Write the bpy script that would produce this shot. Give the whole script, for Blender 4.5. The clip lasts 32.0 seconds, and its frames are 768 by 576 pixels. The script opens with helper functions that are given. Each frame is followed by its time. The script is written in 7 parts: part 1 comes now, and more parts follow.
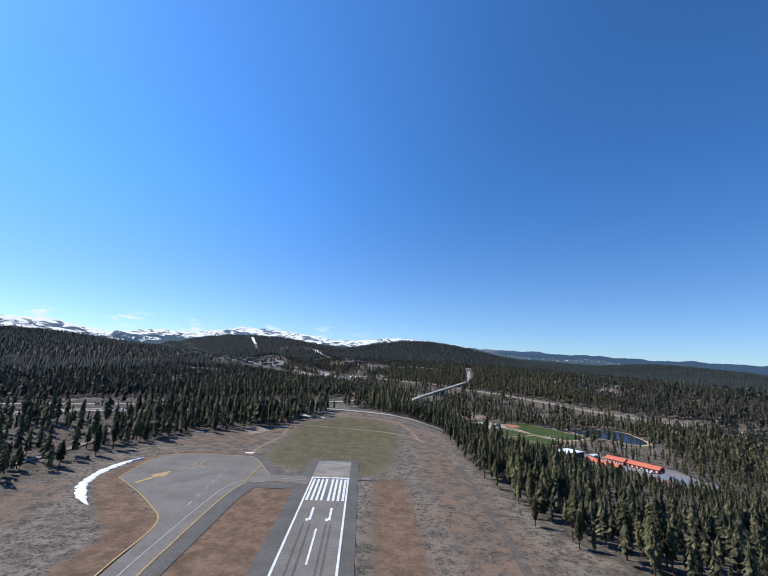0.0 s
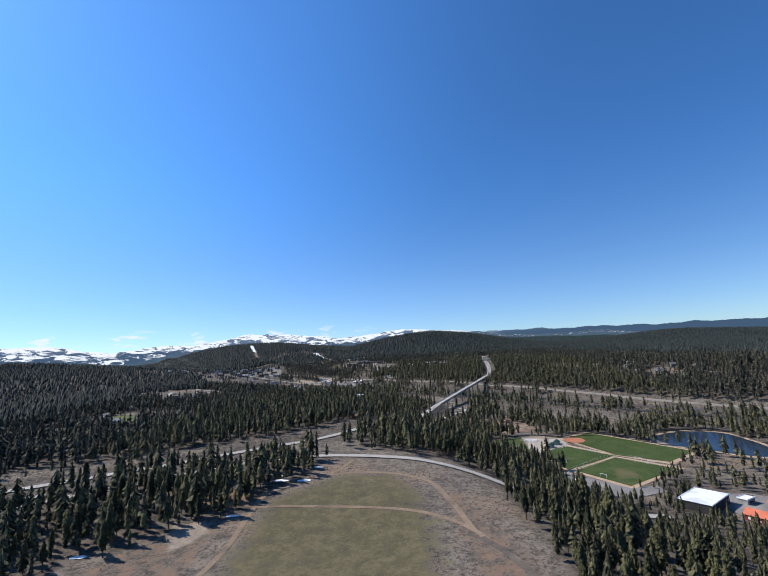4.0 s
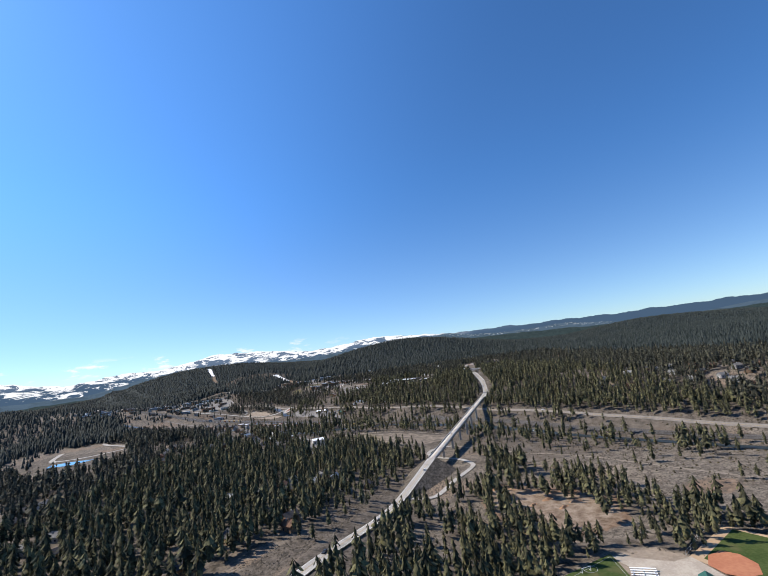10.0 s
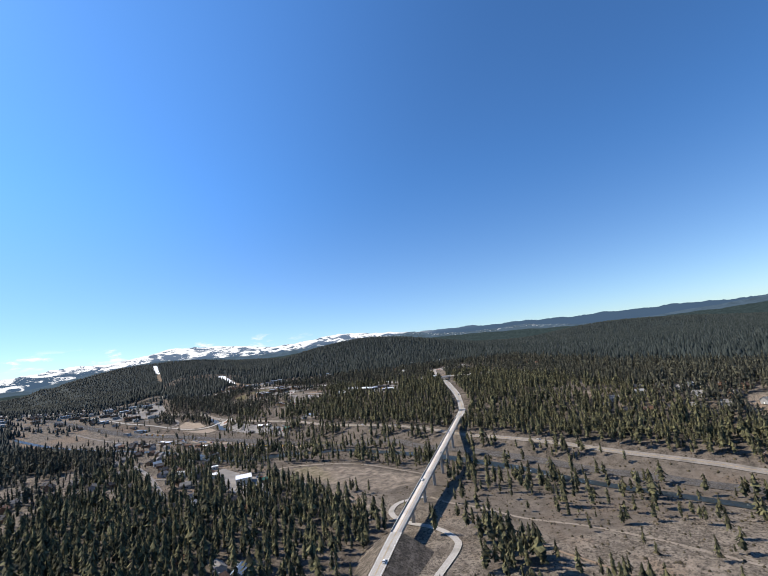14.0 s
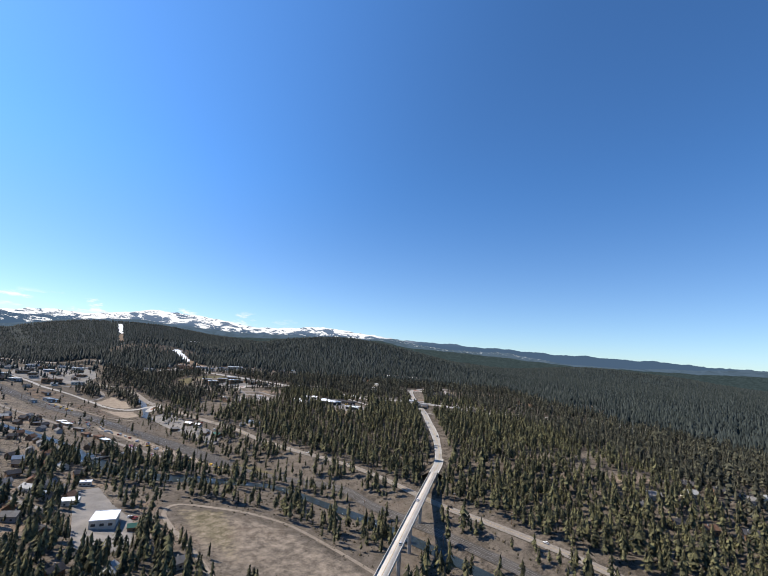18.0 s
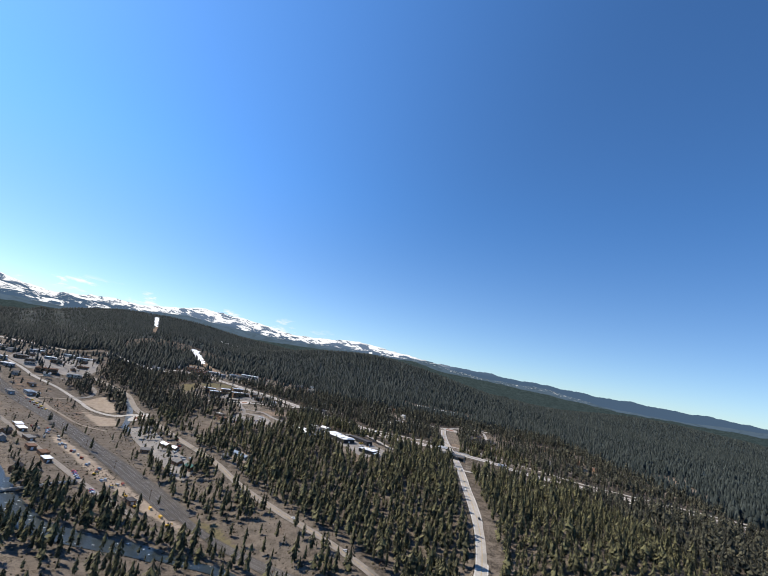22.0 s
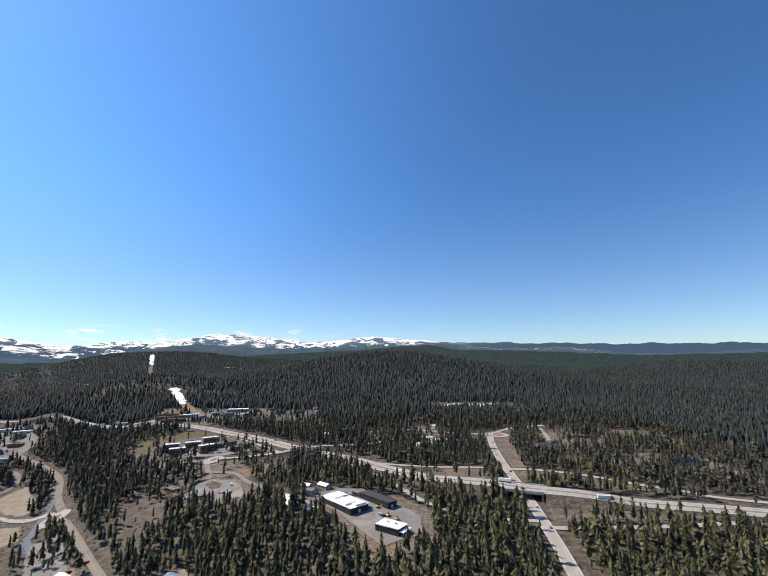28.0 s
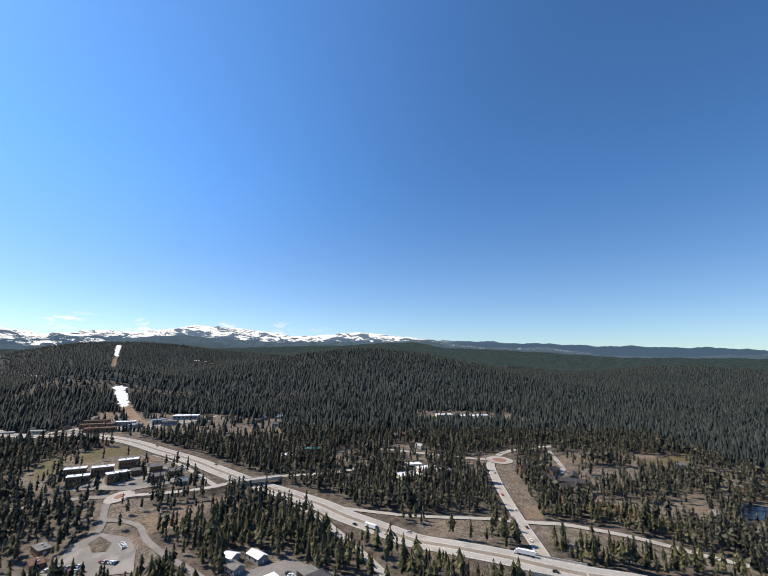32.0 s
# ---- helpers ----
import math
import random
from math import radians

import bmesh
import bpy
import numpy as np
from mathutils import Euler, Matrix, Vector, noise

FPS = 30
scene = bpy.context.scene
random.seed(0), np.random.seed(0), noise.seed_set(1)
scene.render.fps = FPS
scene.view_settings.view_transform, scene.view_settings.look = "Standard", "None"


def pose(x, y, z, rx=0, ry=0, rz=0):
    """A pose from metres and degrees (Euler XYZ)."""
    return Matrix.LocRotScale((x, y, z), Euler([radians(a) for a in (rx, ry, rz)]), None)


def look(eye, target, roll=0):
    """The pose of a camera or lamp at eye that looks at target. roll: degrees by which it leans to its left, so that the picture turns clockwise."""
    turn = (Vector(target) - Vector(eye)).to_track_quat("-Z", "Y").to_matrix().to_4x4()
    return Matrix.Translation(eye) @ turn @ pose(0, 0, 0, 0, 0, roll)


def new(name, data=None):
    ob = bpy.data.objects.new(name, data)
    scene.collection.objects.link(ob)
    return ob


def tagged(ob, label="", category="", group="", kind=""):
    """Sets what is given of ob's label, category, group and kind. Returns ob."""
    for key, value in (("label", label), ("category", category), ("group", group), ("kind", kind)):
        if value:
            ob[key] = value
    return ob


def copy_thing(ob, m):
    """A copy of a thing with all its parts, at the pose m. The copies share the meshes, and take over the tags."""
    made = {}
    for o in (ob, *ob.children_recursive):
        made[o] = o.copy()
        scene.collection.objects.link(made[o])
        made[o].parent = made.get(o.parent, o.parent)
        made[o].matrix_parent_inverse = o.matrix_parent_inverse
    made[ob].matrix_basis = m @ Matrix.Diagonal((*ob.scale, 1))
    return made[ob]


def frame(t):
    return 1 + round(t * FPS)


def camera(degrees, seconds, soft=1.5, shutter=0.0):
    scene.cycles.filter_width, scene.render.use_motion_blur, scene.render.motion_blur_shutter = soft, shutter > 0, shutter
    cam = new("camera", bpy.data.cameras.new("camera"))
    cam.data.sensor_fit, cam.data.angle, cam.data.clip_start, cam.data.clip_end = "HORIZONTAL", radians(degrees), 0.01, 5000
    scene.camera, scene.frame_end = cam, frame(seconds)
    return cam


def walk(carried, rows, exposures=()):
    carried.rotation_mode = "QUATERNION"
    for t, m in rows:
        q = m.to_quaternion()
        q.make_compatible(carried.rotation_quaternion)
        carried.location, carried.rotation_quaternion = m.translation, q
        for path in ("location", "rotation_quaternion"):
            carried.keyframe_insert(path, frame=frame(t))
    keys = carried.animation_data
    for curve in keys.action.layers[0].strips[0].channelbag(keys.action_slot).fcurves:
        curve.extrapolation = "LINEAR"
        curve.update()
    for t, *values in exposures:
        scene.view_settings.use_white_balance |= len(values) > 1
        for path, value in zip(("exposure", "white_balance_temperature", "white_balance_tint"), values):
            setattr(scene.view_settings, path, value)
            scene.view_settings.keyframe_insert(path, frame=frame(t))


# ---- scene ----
cam = camera(86.9, 32.0, soft=0.58)
METRES, EYE, TILT, LEAN, TURN = 1200.0, 62.5, 10.5, -2.6, 0.0
ROWS = [
    (0.0, 0.0, 0.0, 0.0, 0.0, 0.0, -0.0),
    (0.5, -0.0002, 0.0159, -0.001, 0.14, -0.06, -0.91),
    (1.0, -0.0004, 0.0319, -0.0021, 0.11, -0.09, -0.17),
    (1.5, -0.0007, 0.0478, -0.0028, -0.45, -0.42, 1.29),
    (2.0, -0.0009, 0.0636, -0.0038, -0.77, -0.54, 2.64),
    (2.5, -0.0009, 0.0793, -0.0048, -0.5, -0.09, 3.54),
    (3.0, -0.0009, 0.0949, -0.0057, 0.08, 0.21, 3.73),
    (3.5, -0.0007, 0.1107, -0.0064, 0.35, -0.38, 4.81),
    (5.5, 0.0019, 0.1728, -0.0087, -3.1, -1.87, 9.05),
    (6.0, 0.0027, 0.1889, -0.0102, -3.09, -2.0, 8.91),
    (6.5, 0.0034, 0.2045, -0.0117, -2.57, -1.89, 8.03),
    (7.0, 0.0045, 0.2204, -0.0131, -2.44, -1.84, 7.62),
    (7.5, 0.0055, 0.2362, -0.0146, -2.94, -1.95, 7.88),
    (8.0, 0.0068, 0.2521, -0.016, -3.51, -1.76, 7.23),
    (8.5, 0.0081, 0.2679, -0.0172, -3.61, -1.33, 6.45),
    (9.0, 0.0098, 0.2837, -0.0186, -3.35, -0.82, 7.9),
    (9.5, 0.0115, 0.2994, -0.0197, -3.45, -0.3, 9.29),
    (10.0, 0.0134, 0.3153, -0.0213, -4.79, -0.52, 10.01),
    (10.5, 0.0155, 0.331, -0.0227, -6.55, -1.28, 9.55),
    (11.0, 0.0176, 0.3466, -0.0242, -7.63, -1.95, 8.11),
    (11.5, 0.0201, 0.3622, -0.0257, -8.34, -2.09, 6.65),
    (12.0, 0.0224, 0.378, -0.0271, -8.55, -1.98, 4.48),
    (12.5, 0.025, 0.3938, -0.0284, -8.35, -2.03, 3.1),
    (13.0, 0.0275, 0.4096, -0.0298, -8.38, -1.85, 3.69),
    (13.5, 0.0304, 0.4252, -0.0313, -8.5, -1.46, 7.28),
    (15.5, 0.0438, 0.4855, -0.0347, -10.93, -1.87, 8.1),
    (16.0, 0.0474, 0.5009, -0.0363, -11.8, -1.5, 4.9),
    (16.5, 0.0506, 0.5165, -0.038, -12.16, -0.95, 1.9),
    (17.0, 0.0542, 0.532, -0.0397, -11.86, -0.7, -0.71),
    (17.5, 0.0579, 0.5476, -0.0409, -11.23, -0.91, -2.28),
    (18.0, 0.0616, 0.5631, -0.0425, -10.32, -1.15, -3.05),
    (18.5, 0.0653, 0.5784, -0.0436, -9.52, -1.07, -2.83),
    (19.0, 0.0687, 0.5939, -0.0453, -9.34, -0.71, -2.06),
    (19.5, 0.0722, 0.6093, -0.047, -9.47, -0.28, -3.03),
    (20.0, 0.0753, 0.6244, -0.0484, -9.45, 0.31, -5.64),
    (20.5, 0.0783, 0.6396, -0.0497, -8.71, 1.05, -7.87),
    (21.0, 0.0811, 0.6549, -0.0511, -6.99, 1.46, -9.03),
    (21.5, 0.0836, 0.6703, -0.0522, -5.65, 1.42, -9.54),
    (22.0, 0.0858, 0.6858, -0.0535, -4.68, 0.94, -8.49),
    (22.5, 0.0879, 0.7012, -0.0547, -4.04, 0.46, -4.94),
    (23.0, 0.09, 0.7166, -0.0558, -3.65, 0.2, -1.68),
    (23.5, 0.0921, 0.7321, -0.0571, -3.6, 0.2, 0.81),
    (24.0, 0.0941, 0.7477, -0.0587, -3.82, 0.44, 1.88),
    (24.5, 0.096, 0.7633, -0.06, -4.15, 0.66, 2.3),
    (25.0, 0.098, 0.7785, -0.0613, -4.35, 0.66, 2.58),
    (25.5, 0.1001, 0.794, -0.0623, -4.41, 0.34, 3.05),
    (27.5, 0.1131, 0.8535, -0.0658, -3.98, -0.39, 2.75),
    (28.0, 0.1149, 0.8683, -0.0671, -4.09, -0.32, 2.79),
    (28.5, 0.1171, 0.8831, -0.0688, -4.27, -0.2, 3.12),
    (29.0, 0.1192, 0.8977, -0.0703, -4.28, 0.19, 3.43),
    (29.5, 0.1213, 0.9125, -0.072, -4.4, 0.46, 3.42),
    (30.0, 0.1236, 0.9272, -0.0734, -4.76, 0.13, 3.23),
    (30.5, 0.1256, 0.9419, -0.075, -4.95, -0.26, 2.99),
    (31.0, 0.1277, 0.9559, -0.0766, -4.98, -0.46, 2.88),
    (31.5, 0.1298, 0.9705, -0.0784, -5.28, -0.65, 2.11),
    (32.0, 0.1319, 0.9851, -0.0802, -5.89, -0.92, 0.94),
]
walk(cam, [(t, pose(0, 0, EYE, TILT, LEAN, TURN) @ pose(METRES * x, METRES * y, METRES * z, 90 + pitch, roll, yaw)) for t, x, y, z, yaw, pitch, roll in ROWS],
     exposures=((0.0, 0.13, 6250, 10), (6.0, 0.19, 6600, 10), (13.0, 0.37, 6950, 10), (19.0, 0.36, 7050, 10), (25.0, 0.28, 7150, 10), (32.0, 0.28, 7400, 10)))

# ---- world, sun ----
SUN_AZ, SUN_EL = -66.0, 46.0          # degrees from the flight's heading (left is minus), degrees up
sun_way = Vector((math.sin(radians(SUN_AZ)) * math.cos(radians(SUN_EL)), math.cos(radians(SUN_AZ)) * math.cos(radians(SUN_EL)), math.sin(radians(SUN_EL))))
sun = new("sun", bpy.data.lights.new("sun", "SUN"))
sun.data.energy, sun.data.angle, sun.data.color = 5.0, radians(0.5), (1.0, 0.95, 0.87)
sun.matrix_world = look(sun_way * 3000, (0, 0, 0))
tagged(sun, "bright spring afternoon sun in a clear sky", "sun", kind="structure")

world = bpy.data.worlds.new("sky")
scene.world = world
world.use_nodes = True


class Nodes:
    """Short hand for node trees."""

    def __init__(self, tree):
        self.t = tree
        tree.nodes.clear()

    def n(self, kind, **sets):
        node = self.t.nodes.new(kind)
        for key, value in sets.items():
            setattr(node, key, value)
        return node

    def link(self, a, b):
        self.t.links.new(a, b)

    def put(self, socket, value):
        if isinstance(value, bpy.types.NodeSocket):
            self.t.links.new(value, socket)
        elif value is not None:
            socket.default_value = value

    def math(self, op, a, b=0.0, c=None, clamp=False):
        node = self.n("ShaderNodeMath", operation=op, use_clamp=clamp)
        for k, v in enumerate((a, b, c)):
            if v is not None:
                self.put(node.inputs[k], v)
        return node.outputs[0]

    def mix(self, f, a, b):
        node = self.n("ShaderNodeMix", data_type="RGBA")
        self.put(node.inputs[0], f)
        self.put(node.inputs[6], a)
        self.put(node.inputs[7], b)
        return node.outputs[2]

    def ramp(self, f, stops, mode="LINEAR"):
        node = self.n("ShaderNodeValToRGB")
        node.color_ramp.interpolation = mode
        e = node.color_ramp.elements
        while len(e) < len(stops):
            e.new(0.5)
        for k, (p, c) in enumerate(stops):
            e[k].position = p
            e[k].color = (c, c, c, 1) if isinstance(c, float) else (*c, 1)
        self.put(node.inputs[0], f)
        return node.outputs[0]

    def noise(self, vec, scale, detail=4.0, rough=0.55, dist=0.0):
        node = self.n("ShaderNodeTexNoise")
        self.put(node.inputs["Vector"], vec)
        node.inputs["Scale"].default_value, node.inputs["Detail"].default_value = scale, detail
        node.inputs["Roughness"].default_value, node.inputs["Distortion"].default_value = rough, dist
        return node.outputs[0]

    def band(self, v, lo, hi):
        node = self.n("ShaderNodeMapRange", interpolation_type="SMOOTHSTEP")
        self.put(node.inputs[0], v)
        self.put(node.inputs[1], lo)
        self.put(node.inputs[2], hi)
        return node.outputs[0]


def build_sky():
    g = Nodes(world.node_tree)
    out = g.n("ShaderNodeOutputWorld")
    bg = g.n("ShaderNodeBackground")
    bg.inputs[1].default_value = 0.108
    sky = g.n("ShaderNodeTexSky", sky_type="NISHITA", sun_disc=False)
    sky.sun_elevation, sky.sun_rotation = radians(SUN_EL), radians(SUN_AZ)
    sky.altitude, sky.air_density, sky.dust_density, sky.ozone_density = 1800, 1.0, 0.9, 2.2
    co = g.n("ShaderNodeTexCoord").outputs["Generated"]
    sep = g.n("ShaderNodeSeparateXYZ")
    g.link(co, sep.inputs[0])
    x, y, z = sep.outputs
    az = g.math("MULTIPLY", g.math("ARCTAN2", x, y), 57.2958)
    el = g.math("MULTIPLY", g.math("ARCSINE", z), 57.2958)
    rough = g.math("SUBTRACT", g.noise(co, 22, 7, 0.62), 0.5)
    k = g.math("MULTIPLY_ADD", az, 1 / 110, 0.5)      # -55..55 degrees to 0..1

    def ridge(tops, wild):
        h = g.math("MULTIPLY", g.ramp(k, [((a + 55) / 110, e / 10) for a, e in tops], "LINEAR"), 10.0)
        return g.math("MULTIPLY_ADD", rough, wild, h)

    snow_top = ridge([(-55, 3.3), (-46, 3.1), (-40, 3.2), (-34.5, 2.2), (-31, 2.75), (-25, 2.9), (-22, 3.3), (-18.6, 3.95), (-15, 3.6), (-11, 3.4), (-7.5, 2.8), (-3, 3.0), (1.8, 3.55), (6, 3.2), (12, 2.6), (55, 1.0)], 0.9)
    hazy_top = ridge([(-55, 1.2), (-38, 1.0), (-33, 0.9), (-27, 2.0), (-21, 2.6), (-16, 2.3), (-8, 1.9), (-2, 2.2), (5, 2.2), (9, 2.4), (12.4, 2.65), (15, 2.05), (20, 1.55), (27.5, 1.6), (34, 0.65), (41, 0.45), (47, 0.75), (52, 1.1), (55, 1.0)], 0.45)
    # clouds low over the range
    warp = g.n("ShaderNodeMapping")
    warp.inputs["Scale"].default_value = (1, 1, 3.4)
    g.link(co, warp.inputs[0])
    puff = g.band(g.noise(warp.outputs[0], 16, 6, 0.6), 0.52, 0.66)
    low = g.math("MULTIPLY", g.band(el, 2.6, 3.4), g.band(el, 5.0, 3.9))
    west = g.band(az, 2.0, -14.0)
    cloud = g.math("MULTIPLY", g.math("MULTIPLY", puff, low), west)
    tint = g.n("ShaderNodeMix", data_type="RGBA", blend_type="MULTIPLY")
    tint.inputs[0].default_value = 1.0
    g.link(sky.outputs[0], tint.inputs[6])
    # the deep blue of mountain air, paler towards the horizon
    g.link(g.mix(g.band(el, 0.0, 26.0), (0.76, 0.95, 1.17, 1), (0.47, 0.93, 1.37, 1)), tint.inputs[7])
    # the glow of the air towards the sun
    toward = g.n("ShaderNodeVectorMath", operation="DOT_PRODUCT")
    g.link(co, toward.inputs[0])
    toward.inputs[1].default_value = (math.sin(radians(SUN_AZ)) * math.cos(radians(SUN_EL)), math.cos(radians(SUN_AZ)) * math.cos(radians(SUN_EL)), math.sin(radians(SUN_EL)))
    glow = g.n("ShaderNodeVectorMath", operation="SCALE")
    g.link(tint.outputs[2], glow.inputs[0])
    g.link(g.math("MULTIPLY_ADD", g.math("MULTIPLY", g.band(toward.outputs["Value"], 0.35, 1.0), g.band(el, 3.0, 24.0)), 0.40, 1.0), glow.inputs["Scale"])
    col = g.mix(cloud, glow.outputs[0], (7.6, 7.9, 8.6, 1))
    # snow fields broken by rock and timber, haze blue painted into the bare slopes
    patch = g.noise(warp.outputs[0], 30, 8, 0.66, 1.2)
    fine_rock = g.noise(warp.outputs[0], 150, 6, 0.75, 1.0)
    snowy = g.band(g.math("ADD", g.math("MULTIPLY_ADD", fine_rock, 0.24, g.math("MULTIPLY", patch, 0.76)), g.math("MULTIPLY", g.math("SUBTRACT", el, snow_top), 0.085)), 0.425, 0.475)
    hazy_rock = g.mix(g.band(el, 1.8, 3.0), (0.50, 0.90, 1.55, 1), (1.0, 1.5, 2.4, 1))
    far = g.mix(g.math("MULTIPLY", snowy, g.band(az, 16.0, 8.0)), hazy_rock, (7.6, 8.0, 8.8, 1))
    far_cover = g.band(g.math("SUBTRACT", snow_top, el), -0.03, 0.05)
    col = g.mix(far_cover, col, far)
    # wooded ridges: distance haze put into the colours, the nearer row darker
    near = g.mix(g.band(g.math("SUBTRACT", hazy_top, el), 1.6, 0.0), (0.55, 0.86, 1.20, 1), (0.72, 1.15, 1.75, 1))
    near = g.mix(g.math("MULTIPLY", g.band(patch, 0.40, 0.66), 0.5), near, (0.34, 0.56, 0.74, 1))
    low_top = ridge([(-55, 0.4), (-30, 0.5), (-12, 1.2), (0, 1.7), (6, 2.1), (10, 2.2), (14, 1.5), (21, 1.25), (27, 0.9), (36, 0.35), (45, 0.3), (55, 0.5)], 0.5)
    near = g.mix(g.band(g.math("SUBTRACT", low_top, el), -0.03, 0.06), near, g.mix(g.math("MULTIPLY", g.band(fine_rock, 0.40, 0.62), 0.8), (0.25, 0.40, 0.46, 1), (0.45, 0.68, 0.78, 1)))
    cap = g.math("MULTIPLY", g.band(g.math("SUBTRACT", hazy_top, el), 0.42, 0.25), g.math("MULTIPLY", g.band(az, 9.0, 12.0), g.band(az, 34.0, 28.0)))
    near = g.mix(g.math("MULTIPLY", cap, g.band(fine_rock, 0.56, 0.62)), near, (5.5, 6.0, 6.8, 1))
    col = g.mix(g.band(g.math("SUBTRACT", hazy_top, el), -0.02, 0.06), col, near)
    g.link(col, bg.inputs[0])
    g.link(bg.outputs[0], out.inputs[0])


build_sky()


# ---- materials ----
def material(name, rough=0.85, metal=0.0):
    m = bpy.data.materials.new(name)
    m.use_nodes = True
    g = Nodes(m.node_tree)
    out, b = g.n("ShaderNodeOutputMaterial"), g.n("ShaderNodeBsdfPrincipled")
    g.link(b.outputs[0], out.inputs[0])
    b.inputs["Roughness"].default_value, b.inputs["Metallic"].default_value = rough, metal
    b.inputs["Specular IOR Level"].default_value = 0.08 if rough > 0.6 else 0.4
    return m, g, b


def place(g):
    return g.n("ShaderNodeNewGeometry").outputs["Position"]


def mottled(name, a, b_, scale=0.2, fine=2.0, rough=0.9, wide=0.02, c=None, metal=0.0, bump=0.0):
    """Two colours in broad and fine patches at real size, with a third here and there."""
    m, g, b = material(name, rough, metal)
    p = place(g)
    f = g.math("MULTIPLY_ADD", g.noise(p, fine, 3), 0.5, g.math("MULTIPLY", g.noise(p, scale, 5), 0.5))
    col = g.mix(g.band(f, 0.38, 0.62), (*a, 1), (*b_, 1))
    if c:
        col = g.mix(g.band(g.noise(p, wide, 4), 0.52, 0.68), col, (*c, 1))
    g.link(col, b.inputs["Base Color"])
    if bump:
        bp = g.n("ShaderNodeBump")
        bp.inputs["Strength"].default_value, bp.inputs["Distance"].default_value = bump, 0.3
        g.link(g.noise(p, fine, 4), bp.inputs["Height"])
        g.link(bp.outputs[0], b.inputs["Normal"])
    return m


def foliage(name, dark, light, obj=False):
    m, g, b = material(name, 0.75)
    geo = g.n("ShaderNodeNewGeometry")
    r = g.n("ShaderNodeObjectInfo").outputs["Random"] if obj else geo.outputs["Random Per Island"]
    f = g.math("MULTIPLY_ADD", g.noise(geo.outputs["Position"], 0.9, 3), 0.5, g.math("MULTIPLY", r, 0.42))
    f = g.math("MULTIPLY_ADD", g.math("SUBTRACT", g.noise(geo.outputs["Position"], 0.13, 2), 0.5), 0.7, f)      # tree to tree
    f = g.math("MULTIPLY_ADD", g.math("SUBTRACT", g.noise(geo.outputs["Position"], 3.2, 2), 0.5), 0.5, f)      # tufts of needles
    col = g.mix(g.band(f, 0.25, 0.85), (*dark, 1), (*light, 1))
    g.link(col, b.inputs["Base Color"])
    return m


M_ASPHALT = mottled("old_asphalt", (0.148, 0.130, 0.113), (0.195, 0.174, 0.154), 0.08, 1.2, wide=0.03, c=(0.20, 0.184, 0.166))
M_SHOULDER = mottled("shoulder_asphalt", (0.098, 0.089, 0.080), (0.132, 0.120, 0.109), 0.08, 1.2)
M_ROAD = mottled("pale_worn_asphalt", (0.32, 0.295, 0.265), (0.41, 0.38, 0.34), 0.05, 0.8, wide=0.05, c=(0.27, 0.25, 0.22))
M_RURAL = mottled("dusty_valley_asphalt", (0.185, 0.163, 0.140), (0.255, 0.225, 0.195), 0.05, 0.8, wide=0.05, c=(0.15, 0.133, 0.115))
M_LOT = mottled("car_park_asphalt", (0.17, 0.158, 0.145), (0.23, 0.212, 0.195), 0.06, 0.9, wide=0.05, c=(0.27, 0.245, 0.22))
M_GRAVEL = mottled("pale_gravel", (0.20, 0.165, 0.13), (0.27, 0.225, 0.18), 0.08, 0.9)
M_CONCRETE = mottled("bridge_concrete", (0.42, 0.385, 0.34), (0.50, 0.465, 0.42), 0.1, 0.9, wide=0.05, c=(0.37, 0.34, 0.31))
M_PIER = mottled("pier_concrete", (0.24, 0.225, 0.20), (0.31, 0.29, 0.265), 0.2, 1.2)
M_WHITE = mottled("worn_white_paint", (0.55, 0.55, 0.54), (0.72, 0.72, 0.70), 0.3, 1.5)
M_FAINT = mottled("faded_white_paint", (0.30, 0.30, 0.29), (0.42, 0.42, 0.41), 0.3, 1.5)
M_YELLOW = mottled("worn_yellow_paint", (0.34, 0.235, 0.10), (0.44, 0.31, 0.15), 0.3, 1.5)
M_TURF = mottled("sports_turf", (0.040, 0.062, 0.018), (0.068, 0.090, 0.030), 0.06, 0.7, wide=0.035, c=(0.115, 0.105, 0.050))
M_GREEN = mottled("spring_meadow", (0.075, 0.095, 0.03), (0.11, 0.125, 0.045), 0.05, 0.5, wide=0.03, c=(0.15, 0.12, 0.07))
M_TAN = mottled("graded_tan_dirt", (0.40, 0.28, 0.18), (0.47, 0.35, 0.24), 0.05, 0.4, wide=0.02, c=(0.33, 0.23, 0.15))
M_CLAY = mottled("infield_clay", (0.36, 0.14, 0.08), (0.42, 0.18, 0.10), 0.1, 0.6)
M_SNOW = mottled("old_snow", (0.78, 0.79, 0.80), (0.86, 0.86, 0.86), 0.3, 1.0)
M_WATER = mottled("dark_water", (0.014, 0.022, 0.026), (0.03, 0.042, 0.046), 0.2, 1.0, rough=0.36, bump=0.6)
M_POND = mottled("pond_water", (0.016, 0.026, 0.042), (0.026, 0.040, 0.058), 0.05, 0.6, rough=0.24, bump=0.25)
M_RAPID = mottled("white_water", (0.35, 0.40, 0.42), (0.62, 0.66, 0.68), 0.3, 1.0, rough=0.4)
M_TRACK = mottled("brown_dirt_track", (0.19, 0.132, 0.088), (0.265, 0.195, 0.137), 0.1, 0.9, wide=0.05, c=(0.15, 0.115, 0.085))
